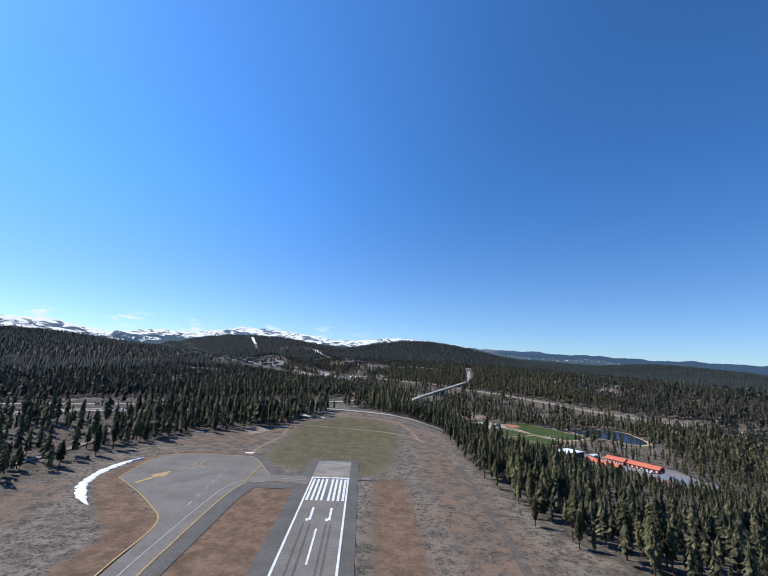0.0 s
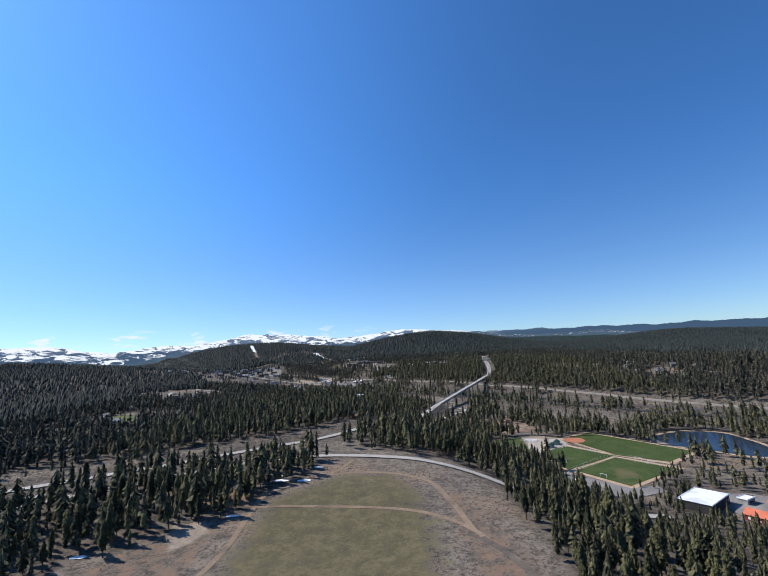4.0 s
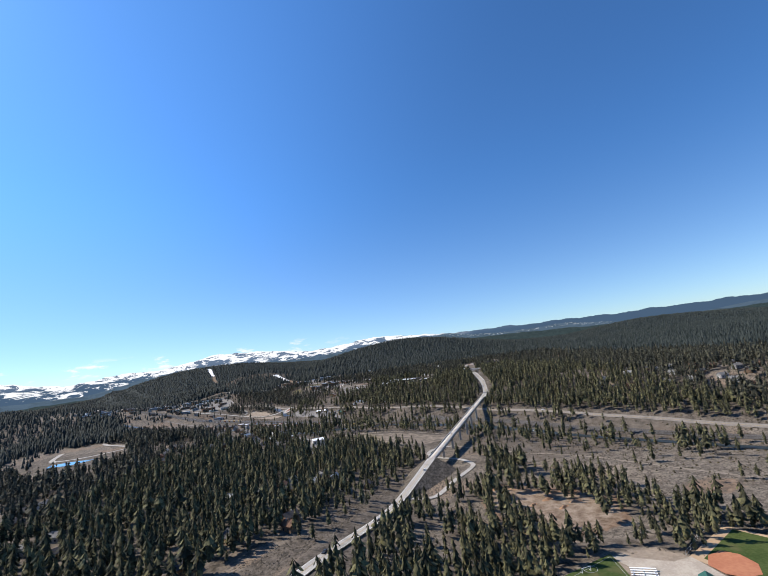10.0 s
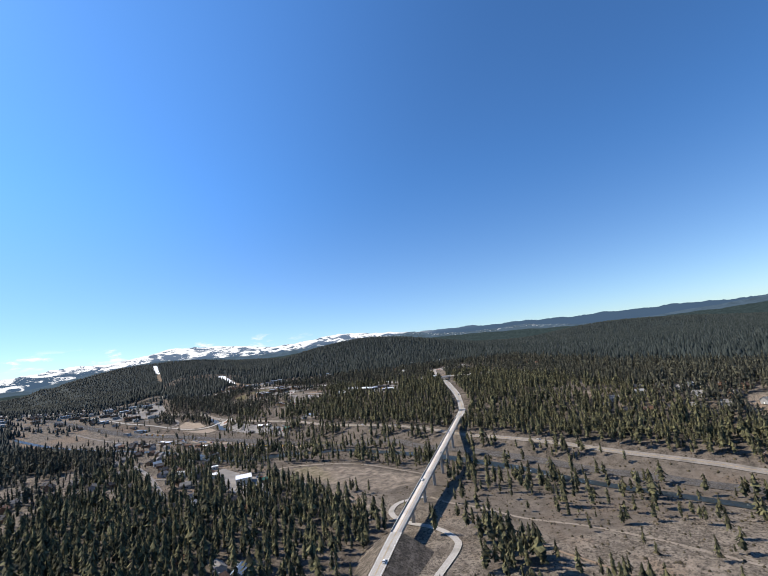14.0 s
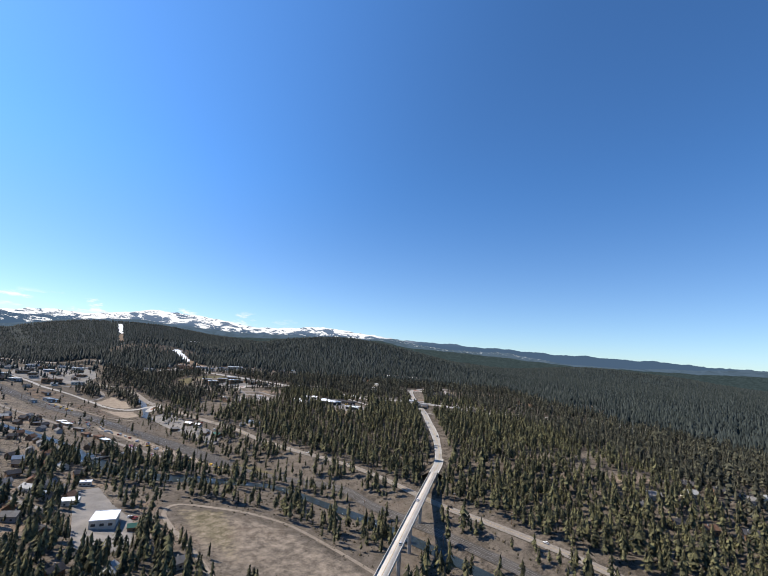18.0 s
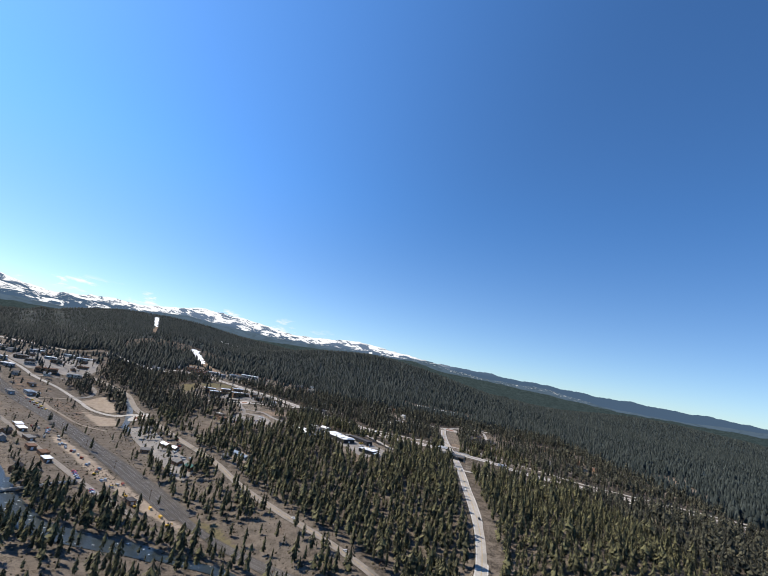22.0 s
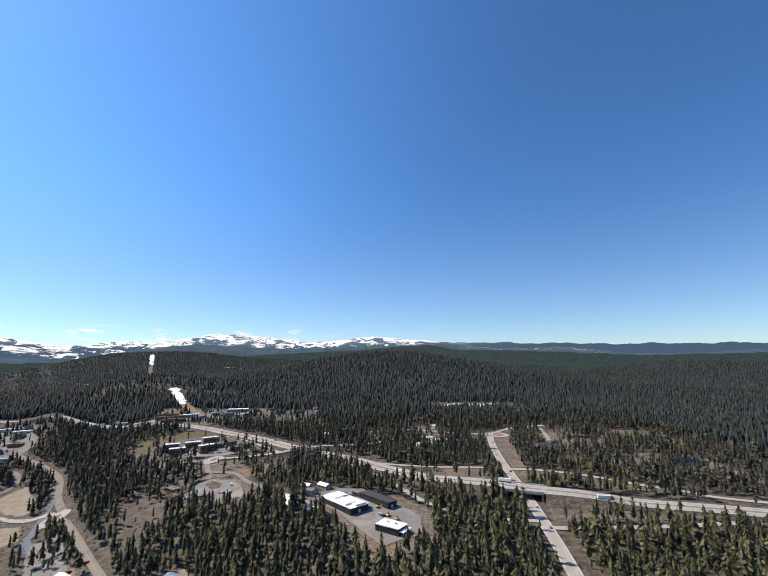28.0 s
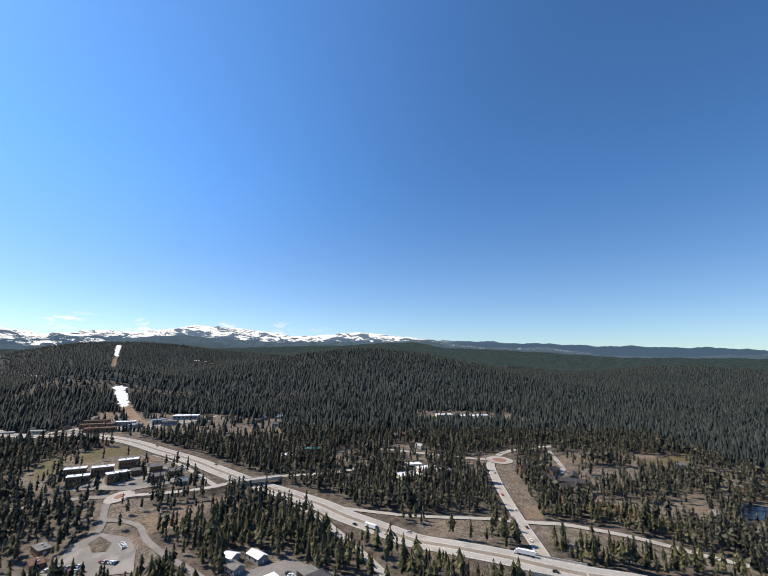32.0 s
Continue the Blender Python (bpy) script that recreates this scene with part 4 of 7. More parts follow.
road("town_lane", TOWN_LANE, 6, "pale town lane past apartment blocks", mat=M_LOT)
road("town_street", TOWN_STREET, 5.8, "grey town street with pale kerbs", mat=M_LOT)
sheet("golf_lawn", [(-450, 752), (-444, 778), (-413, 804), (-380, 770), (-350, 724), (-322, 652), (-374, 698)], M_GREEN, 0.4, "bright green golf lawn among pines", "lawn", step=12, wavy=1.5)
sheet("house_lawn", [(-316, 818), (-277, 789), (-246, 745), (-262, 752), (-292, 786)], M_GREEN, 0.4, "bright green lawn beside houses in pines", "lawn", step=12, wavy=1.0)
sheet("apartment_court", [(-150, 1676), (-70, 1645), (-58, 1642), (-24, 1662), (-40, 1715), (-75, 1730), (-92, 1712), (-150, 1720)], M_LOT, 0.45, "grey court and parking between apartment blocks", "pavement")
road("town_byroad", TOWN_BYROAD, 4.6, "narrow grey lane through pines", mat=M_LOT)
road("park_loop", PARK_LOOP, 5, "pale looping lane under the bridge")
road("field_track", FIELD_TRACK, 4.0, "grey gravel track round a dry field", mat=M_GRAVEL, lift=0.25)
road("river_trail", RIVER_TRAIL, 2.6, "grey gravel trail through sagebrush", mat=M_GRAVEL, lift=0.18)
road("spur_trail", SPUR_TRAIL, 2.0, "narrow brown trail through sagebrush", mat=M_TRACK, lift=0.18)
road("west_track", WEST_TRACK, 5.5, "pale side road through sagebrush")
road("sage_track", SAGE_TRACK, 4, "pale dirt track in sagebrush", mat=M_GRAVEL)
road("cross_track", FIELD_CROSS, 2.6, "faint brown dirt track across the grass", mat=M_TRACK, lift=0.13)
road("link_track", FIELD_LINK, 2.6, "brown dirt track to the access road", mat=M_TRACK, lift=0.15)
road("perimeter_track", FIELD_ROAD, 3.0, "brown dirt perimeter track round the grass", mat=M_TRACK, lift=0.14)
road("east_path", EAST_PATH, 3.4, "narrow grey-brown asphalt path through dry scrub", mat=M_PATH, lift=0.14)
s = along(OVERPASS)
over_at = np.array((62.0, 1654.0))
h_over = land_heights(OVERPASS) + 5.8 * np.exp(-(np.linalg.norm(OVERPASS - over_at, axis=1) / 75) ** 2)
over = road("overpass_road", OVERPASS, 8.5, "pale local road rising over the freeway", heights=h_over)
banks("bank", OVERPASS, 9.5, h_over, M_BANK, over, over_at, 24)


def short_bridge(name, label, line, heights, width, at, reach):
    """Slab, parapets and bents where a raised road leaves the ground."""
    w = np.nonzero(np.linalg.norm(line - at, axis=1) < reach + 5)[0]
    a, b = line[w[0]], line[w[-1]]
    mid, d = (a + b) / 2, b - a
    length, turn = float(np.linalg.norm(d)), math.degrees(math.atan2(d[1], d[0]))
    z = float(heights[w].mean())
    bridge = thing(name, label, "bridge", pose(mid[0], mid[1], gz(*mid), 0, 0, turn))
    top = z - gz(*mid)
    part("slab", block(0, 0, top - 1.5, length, width, 1.6), M_CONCRETE, bridge)
    for sgn in (-1, 1):
        part("parapet", block(0, sgn * (width / 2 + 0.2), top - 0.8, length, 0.35, 2.2), M_CONCRETE, bridge)
        part("abutment", block(sgn * (length / 2 - 1), 0, -1, 2, width, top + 0.2), M_PIER, bridge)
    for k in (-1, 0, 1):
        part("column", block(0, k * width * 0.32, -1, 1.2, 1.2, top), M_PIER, bridge)
    return bridge


short_bridge("freeway_bridge", "pale concrete freeway bridge over the highway", FREEWAY, h_free, 25.5, CROSS, 17)
short_bridge("overpass_bridge", "pale concrete overpass over the freeway", OVERPASS, h_over, 9.5, over_at, 24)


def ring(name, x, y, r, width, mat, label, category="road", lift=0.75):
    t = np.linspace(0, 2 * math.pi, 37)
    line = np.c_[x + r * np.cos(t), y + r * np.sin(t)]
    return strip(name, line, 0, width, mat, lift, label, category)


for x, y, r in ((-208, 1553, 11), (366, 1741, 14), (-62, 1629, 9.5)):
    circle = ring("roundabout", x, y, r, 7, M_ROAD, "pale roundabout with a round island")
    for q, mat, nm in ((r - 3.3, M_CONCRETE, "kerb"), (r - 4.4, M_ISLAND if r < 15 else M_BANK, "island")):
        poly = [(x + q * math.cos(a), y + q * math.sin(a)) for a in np.linspace(0, 2 * math.pi, 25)[:-1]]
        sheet(nm, poly, mat, 0.85 if nm == "kerb" else 1.0, parent=circle)
SPUR_EAST = spline([(372, 1762), (385, 1776), (420, 1797), (480, 1815)])
SPUR_WEST = spline([(348, 1745), (320, 1752), (270, 1772), (200, 1800)])
CONDO_ROAD = spline([(461, 1791), (444, 1731), (433, 1700), (400, 1665)])
STREET = spline([(-330, 1262), (-269, 1218), (-214, 1139), (-167, 1052), (-140, 1000)])
SIDE_STREET = spline([(-190, 1100), (-172, 1094), (-140, 1075), (-110, 1062)])
SHOP_STREET = spline([(-330, 1930), (-230, 1938), (-165, 1948), (-120, 1985), (-90, 2030)])
road("condo_road", CONDO_ROAD, 6, "pale lane through pines to the condominiums")
road("house_street", STREET, 6, "grey street between houses and pines", mat=M_LOT)
road("side_street", SIDE_STREET, 5, "grey lane to a gravel yard", mat=M_LOT)
road("shop_street", SHOP_STREET, 9, "pale street between low shops")
sheet("shop_court", [(-290, 1895), (-175, 1918), (-118, 1975), (-128, 2025), (-210, 1985), (-300, 1990)], M_LOT, 0.4, "grey car parks round the shops", "pavement", step=9)
strip("mountain_road", SPUR_EAST, 0, 9, M_ROAD, 0.6, "pale road curving away from the roundabout")
strip("roundabout_spur", SPUR_WEST, 0, 8, M_ROAD, 0.6, "pale road through pines from the roundabout")

# ---- railway and river ----
rail = strip("railway_bed", RAIL, 0, 9.5, M_BALLAST, 0.6, "dark ballast bed of a two-track railway", "railway")
for off in (-2.9, -1.45, 1.45, 2.9):
    strip("rail", RAIL, off, 0.16, M_RAILS, 0.78, parent=rail)
YARD = RAIL[(RAIL[:, 1] > 1240)]
strip("rail_yard_bed", YARD, 0.0, 25, M_BALLAST, 0.45, "broad dark ballast bed of the rail yard", "railway")
for off in (-9.6, -8.1, 6.5, 8.0):
    strip("siding_rail", YARD, off, 0.16, M_RAILS, 0.62, parent=rail)
river = strip("river", RIVER, 0, 10.5, M_WATER, 0.45, "dark shallow mountain river between brushy banks", "water")
rr = np.random.default_rng(11)
side_r = sides(RIVER)
for k in range(60):
    i = int(rr.choice((rr.integers(85, 100), rr.integers(118, 150), rr.integers(60, len(RIVER) - 40))))
    cx, cy = RIVER[i, :2] + side_r[i] * rr.uniform(-4, 4)
    q = rr.uniform(0.3, 0.8)
    sheet("riffle", [(cx + q * rr.uniform(0.5, 1.6) * math.cos(a), cy + q * rr.uniform(0.3, 1.0) * math.sin(a)) for a in np.linspace(0, 6.28, 8)[:-1]], M_RAPID, 0.56, parent=river, step=50)
WIDE = RIVER[(RIVER[:, 0] < 0) & (RIVER[:, 0] > -190)]
strip("river_rapids", WIDE, 0, 21, M_WATER, 0.43, "broad dark rapids with white water", "water")
side_w = sides(WIDE)
for k in range(55):
    i = int(rr.integers(1, len(WIDE) - 1))
    cx, cy = WIDE[i, :2] + side_w[i] * rr.uniform(-9, 9)
    q = rr.uniform(0.4, 1.2)
    sheet("riffle", [(cx + q * rr.uniform(0.5, 1.8) * math.cos(a), cy + q * rr.uniform(0.3, 1.0) * math.sin(a)) for a in np.linspace(0, 6.28, 8)[:-1]], M_RAPID, 0.58, parent=river, step=50)
CREEK = spline([(-284, 1666), (-251, 1611), (-219, 1544), (-207, 1513), (-170, 1480)])
strip("creek", CREEK, 0, 9, M_WATER, 0.4, "narrow dark creek beside the roundabout", "water")

# ---- the long bridge ----
deck_s = along(BRIDGE)
deck_h = np.interp(deck_s, [0, deck_s[-1]], [DECK_LOW, DECK_HIGH])
bridge = thing("highway_bridge", "long pale concrete highway bridge on slender piers", "bridge", pose(0, 0, 0))
n_ = sides(BRIDGE)


def long_box(name, off, width, low, high, mat, label=""):
    """A beam that follows the bridge."""
    V = []
    for o in (off - width / 2, off + width / 2):
        for dz in (low, high):
            V.append(np.c_[BRIDGE[:, :2] + n_ * o, deck_h + dz])
    k = len(BRIDGE)
    V = np.concatenate(V)
    T = []
    for a, b in ((0, 1), (1, 3), (3, 2), (2, 0)):
        for i in range(k - 1):
            T += [(a * k + i, b * k + i, b * k + i + 1), (a * k + i, b * k + i + 1, a * k + i + 1)]
    ob = new(name, fast_mesh(name, V, T, mat))
    ob.parent = bridge
    return tagged(ob, label) if label else ob


long_box("deck", 0, 8.4, -0.2, 0.6, M_CONCRETE)
for off in (-4.0, 4.0):
    long_box("barrier", off, 0.4, 0.6, 1.55, M_CONCRETE)
for off in (-2.5, 0.0, 2.5):
    long_box("girder", off, 1.1, -2.3, -0.2, M_PIER)
for off in (-3.3, 3.3):
    long_box("edge_line", off, 0.22, 0.6, 0.64, M_FAINT)
long_box("centre_line", 0, 0.3, 0.6, 0.64, M_YELLOW)
for f in (0.14, 0.27, 0.40, 0.53, 0.66, 0.79, 0.91):
    i = int(f * (len(BRIDGE) - 1))
    (x, y), z = BRIDGE[i, :2], deck_h[i]
    turn = math.degrees(math.atan2(n_[i, 1], n_[i, 0]))
    g0 = gz(x, y) - 1
    bm = block(x, y, g0, 2.8, 1.5, z - 3.4 - g0, turn, 0.35)
    pier = part("pier", bm, M_PIER, bridge)
    part("cap", block(x, y, z - 3.5, 6.8, 1.7, 1.25, turn, 0.2), M_PIER, pier)
for i, sgn in ((0, 1), (-1, -1)):
    (x, y), z = BRIDGE[i, :2], deck_h[i]
    turn = math.degrees(math.atan2(n_[i, 1], n_[i, 0]))
    part("abutment", block(x, y, gz(x, y) - 2, 9, 3, z - gz(x, y) + 1.6, turn), M_PIER, bridge)

# ---- airfield ----
T0, AHEAD = np.array((-26.1, 235.3)), np.array((0.0518, -0.9987))
ACROSS = np.array((0.9987, 0.0518))


def rw(a, b):
    p = T0 + AHEAD * a + ACROSS * b
    return (float(p[0]), float(p[1]))


def rect(a0, a1, b0, b1):
    return [rw(a0, b0), rw(a1, b0), rw(a1, b1), rw(a0, b1)]


strip("runway_shoulder", np.array([rw(a, -0.8) for a in np.arange(-42, 330, 6)]), 0, 31, M_SHOULDER, 0.16, "dark asphalt runway shoulder with ragged grass edge", "runway")
runway = strip("runway", np.array([rw(a, 0) for a in np.arange(0, 335, 5)]), 0, 20.4, M_ASPHALT, 0.24, "grey asphalt runway with worn white markings", "runway")
for b in (-9.6, 9.6):
    strip("edge_line", np.array([rw(a, b) for a in np.arange(0, 335, 5)]), 0, 0.8, M_WHITE, 0.30, parent=runway)
sheet("threshold_bar", rect(0, 2.0, -10.2, 10.2), M_WHITE, 0.30, parent=runway)
for k in range(8):
    b = -8.6 + k * 2.18 + (0.95 if k > 3 else 0)
    sheet("threshold_stripe", rect(4, 39, b, b + 1.15), M_WHITE, 0.30, parent=runway)
for b in (-4.1, 3.6):
    digit = sheet("number_one", rect(48, 62.5, b, b + 0.95), M_WHITE, 0.30, parent=runway)
    sheet("serif", rect(60.6, 63.4, b - 1.1, b), M_WHITE, 0.31, parent=digit)
for a in range(71, 330, 48):
    sheet("centre_dash", rect(a, a + 28, -0.35, 0.35), M_WHITE, 0.30, parent=runway)
for b in (-5.5, -3.0, 3.2, 5.0):
    strip("tyre_streak", np.array([rw(a, b) for a in np.arange(66, 330, 6)]), 0, 0.8, M_SHOULDER, 0.27, parent=runway)
pad = sheet("blast_pad", rect(-37.5, 0, -10.2, 10.2), M_LOT, 0.24, "pale asphalt blast pad with faded yellow chevrons", "runway")
for a in (-31, -19.5, -8):
    for sgn in (-1, 1):
        sheet("chevron", [rw(a, sgn * 9.2), rw(a + 8, 0), rw(a + 9.2, 0), rw(a + 1.2, sgn * 9.2)], M_YELLOW, 0.31, parent=pad)
sheet("stub_slab", rect(-1.5, 3.5, 10.2, 24), M_SHOULDER, 0.22, "dark asphalt stub beside the threshold", "runway")
sheet("stub_sign_base", rect(-1.2, 2.4, 17, 21), M_LOT, 0.30, "pale concrete slab at the runway side", "slab", "thing")
APRON = [(-52, 40), (-62, 95), (-66, 126), (-67, 144), (-68, 166), (-69, 199), (-67, 218), (-52, 223), (-36.5, 221), (-36.5, 234), (-59, 234), (-75, 267), (-82, 276), (-118, 276), (-132, 270), (-136, 254), (-130, 217), (-107, 196), (-92, 179), (-83, 168), (-79, 155), (-76, 125), (-70, 90), (-60, 40)]
sheet("taxiway_shoulder", [(-48, 40), (-58, 95), (-60, 126), (-61, 160), (-62, 196), (-60, 211), (-36.5, 212), (-36.5, 240), (-57, 240), (-70, 268), (-78, 281), (-90, 281), (-84, 262), (-80, 240), (-72, 200), (-72, 125), (-58, 40)], M_SHOULDER, 0.17, "dark asphalt taxiway shoulder", "runway")
apron = sheet("apron", APRON, M_ASPHALT, 0.22, "grey ribbed asphalt turnaround with yellow edge lines", "apron")


def mark(name, pts, width, mat, parent, lift=0.30, step=3):
    strip(name, spline(pts, step), 0, width, mat, lift, parent=parent)


mark("edge_line", [(-61, 40), (-71, 90), (-77, 125), (-79.5, 155), (-83.5, 168), (-92, 178.5), (-107, 195), (-130, 216.5)], 0.6, M_YELLOW, apron)
mark("edge_line", [(-130, 216.5), (-136, 254)], 0.5, M_YELLOW, apron)
mark("edge_line", [(-136, 254), (-132, 269.5), (-118, 275.5), (-100, 275.8), (-82, 275.8)], 0.5, M_YELLOW, apron)
mark("edge_line", [(-82, 275.5), (-75, 266), (-59, 234.2)], 0.5, M_YELLOW, apron)
mark("edge_line", [(-59, 234.2), (-37, 234)], 0.35, M_YELLOW, apron)
mark("edge_line", [(-37, 221.2), (-52, 223), (-67, 218.3)], 0.4, M_YELLOW, apron)
mark("edge_line", [(-67, 218.3), (-69, 199), (-68.2, 166), (-67, 144), (-66, 126), (-62, 95), (-52, 40)], 0.6, M_YELLOW, apron)
for o in (0, 0.9):
    mark("holding_line", [(-67.5 - o, 218.5), (-68.5 - o, 236), (-69.5 - o, 254)], 0.35, M_YELLOW, apron)
mark("taxi_line", [(-56, 40), (-67, 95), (-71, 125), (-72.5, 150), (-74, 190), (-73, 212), (-66, 226), (-50, 228.5), (-28, 227)], 0.35, M_FAINT, apron)
for k in range(6):
    mark("tie_down_dash", [(-79 - 1.2 * k, 182 + 11 * k), (-79.5 - 1.2 * k, 187 + 11 * k)], 0.35, M_FAINT, apron)
for k in range(8):
    a = k * math.pi / 8 * 2
    mark("rose_stroke", [(-104 + 1.5 * math.cos(a), 248 + 1.5 * math.sin(a)), (-104 + 9 * math.cos(a), 248 + 9 * math.sin(a))], 0.5, M_YELLOW, apron)
sheet("arrow_stem", [(-118.2, 209.5), (-115.8, 209.0), (-112.6, 222), (-114.6, 222.6)], M_YELLOW, 0.30, parent=apron)
sheet("arrow_head", [(-118.0, 222.4), (-109.6, 220.4), (-111.8, 233)], M_YELLOW, 0.31, parent=apron)
for k in range(26):
    x0 = -128 + k * 2.4
    lo, hi = 190, 274
    pts = [(x0, v) for v in np.arange(lo, hi, 4.0) if inside(APRON, np.array([x0]), np.array([v]))[0]]
    if len(pts) > 3:
        strip("paving_seam", np.array(pts), 0, 0.04, M_SHOULDER, 0.255, parent=apron)

SNOW = spline([(-141, 257), (-145, 243), (-145, 228), (-142, 214), (-137, 201), (-129, 189), (-116, 176)], 2)
n2 = sides(SNOW)
rr = np.random.default_rng(5)
wl, wr = 1.2 + 1.6 * rr.random(len(SNOW)), 1.0 + 1.8 * rr.random(len(SNOW))
taper = np.minimum(1, np.minimum(np.arange(len(SNOW)), np.arange(len(SNOW))[::-1]) / 8)[:, None]
rim = np.concatenate([SNOW + n2 * wl[:, None] * taper, (SNOW - n2 * wr[:, None] * taper)[::-1]])
k = len(SNOW)
crest = np.c_[SNOW, ground_z(SNOW[:, 0], SNOW[:, 1]) + 1.0]
V = np.concatenate([np.c_[rim, ground_z(rim[:, 0], rim[:, 1]) + 0.15], crest])
T = []
for i in range(k - 1):
    l0, l1, r0, r1, c0, c1 = i, i + 1, 2 * k - 1 - i, 2 * k - 2 - i, 2 * k + i, 2 * k + i + 1
    T += [(l0, c0, c1), (l0, c1, l1), (c0, r0, r1), (c0, r1, c1)]
tagged(new("snow_bank", fast_mesh("snow_bank", V, T, M_SNOW, True)), "long curved bank of old white snow beside the apron", "snow")
for x, y, r in ((-86.5, 286, 1.6), (-78, 432, 2.6), (-150, 352, 2.0), (-92, 386, 1.8), (-80, 440, 1.6), (-58, 456, 2.2), (-62, 430, 2.4)):
    rr = np.random.default_rng(int(abs(x * 7)))
    poly = [(x + r * (1 + 0.4 * rr.random()) * 1.8 * math.cos(a), y + r * (0.6 + 0.5 * rr.random()) * math.sin(a)) for a in np.linspace(0, 6.28, 11)[:-1]]
    sheet("snow_patch", poly, M_SNOW, 0.28, "small white patch of old snow on dry ground", "snow", "thing", 50)

# ---- sports ground, pond and parking by the barracks ----
M_PLAZA = mottled("beige_paving", (0.34, 0.285, 0.23), (0.43, 0.37, 0.30), 0.1, 1.0, wide=0.06, c=(0.26, 0.23, 0.19))
FIELDS = [([(135, 550), (164, 571), (190, 529), (135, 495)], "mown green sports field with worn goal mouths"),
          ([(139, 493), (188, 524), (215, 485), (160, 453)], "mown green sports field beside a tan path"),
          ([(175, 600), (212, 622), (261, 530), (221, 503), (192, 531)], "large mown green ball field with a clay infield"),
          ([(95, 603), (136, 619), (125, 550), (84, 543)], "small mown green soccer pitch among pines")]
PATHS = [[(132, 556), (168, 576), (193, 531), (133, 490)], [(135, 493), (189, 529), (221, 486), (158, 447)], [(170, 604), (212, 628), (266, 529), (219, 496), (190, 531)]]
for p in PATHS:
    sheet("field_path", p, M_TAN, 0.25, "tan decomposed-granite path round a sports field", "path")
for p, label in FIELDS:
    sheet("sports_field", p, M_TURF, 0.42, label, "field", "thing")
sheet("clay_infield", [(172, 594), (179, 602), (188, 604), (193, 598), (193, 588), (187, 580), (179, 580), (173, 585)], M_CLAY, 0.55, "orange clay infield at the corner of a ball field", "field", "thing")
sheet("park_plaza", [(134, 618), (160, 602), (171, 604), (172, 584), (160, 560), (134, 552), (127, 566), (138, 600)], M_PLAZA, 0.3, "pale beige plaza between the fields", "pavement")
sheet("field_car_park", [(119, 482), (132, 491), (158, 449), (178, 452), (176, 440), (146, 430), (126, 452)], M_LOT, 0.3, "grey car park beside the sports fields", "pavement")
POND = [(260, 590), (285, 601), (308, 606), (334, 590), (332, 552), (322, 516), (304, 502), (288, 512), (278, 526), (258, 556)]
bank = sheet("pond_bank", [(x + (x - 296) * 0.13, y + (y - 555) * 0.11) for x, y in POND], M_TAN, 0.25, "pale dirt bank round the pond", "ground", wavy=0.5)
sheet("pond", POND, M_POND, 0.5, "dark blue pond with a flat dirt bank", "water", wavy=0.4)
sheet("north_pond", [(525, 1560), (560, 1590), (585, 1572), (566, 1552), (538, 1550)], M_POND, 0.6, "dark blue pond beside a golf green", "water", wavy=0.6)
sheet("blue_pool", [(-485, 1058), (-446, 1054), (-428, 1082), (-470, 1086), (-492, 1078)], M_POOL, 0.8, "bright blue pool in the woods", "pool", "thing")
sheet("pool_yard", [(-520, 1040), (-420, 1035), (-405, 1120), (-470, 1160), (-560, 1180), (-600, 1120)], M_BANK, 0.4, "brown dirt yard and lane in the woods", "ground", step=9)
strip("pool_lane", spline([(-560, 1200), (-520, 1120), (-480, 1110), (-440, 1130), (-430, 1180), (-520, 1260), (-560, 1380)]), 0, 8, M_ROAD, 0.9, "pale lane curving past the pool")
sheet("barracks_yard", [(196, 432), (222, 430), (262, 385), (262, 350), (232, 330), (205, 345), (212, 378), (190, 400)], M_LOT, 0.3, "grey asphalt yard between long barracks", "pavement")


def goal(x, y, turn):
    ob = thing("soccer_goal", "white tubular soccer goal on turf", "goal", pose(x, y, gz(x, y) + 0.42, 0, 0, turn), "soccer goals")
    for sx in (-2.6, 2.6):
        part("post", block(sx, 0, 0, 0.22, 0.22, 2.2), M_WHITE, ob)
        part("stay", block(sx, 0.8, 0, 0.15, 1.6, 0.15), M_WHITE, ob)
    part("crossbar", block(0, 0, 2.1, 5.4, 0.22, 0.22), M_WHITE, ob)
    return ob


for x, y, turn in ((140, 514, 30), (180, 546, -60), (152, 474, 120), (235, 578, -60), (162, 566, 30), (204, 500, -60), (201, 512, 120), (119, 556, 10), (115, 606, 10)):
    goal(x, y, turn)


BUILT = []


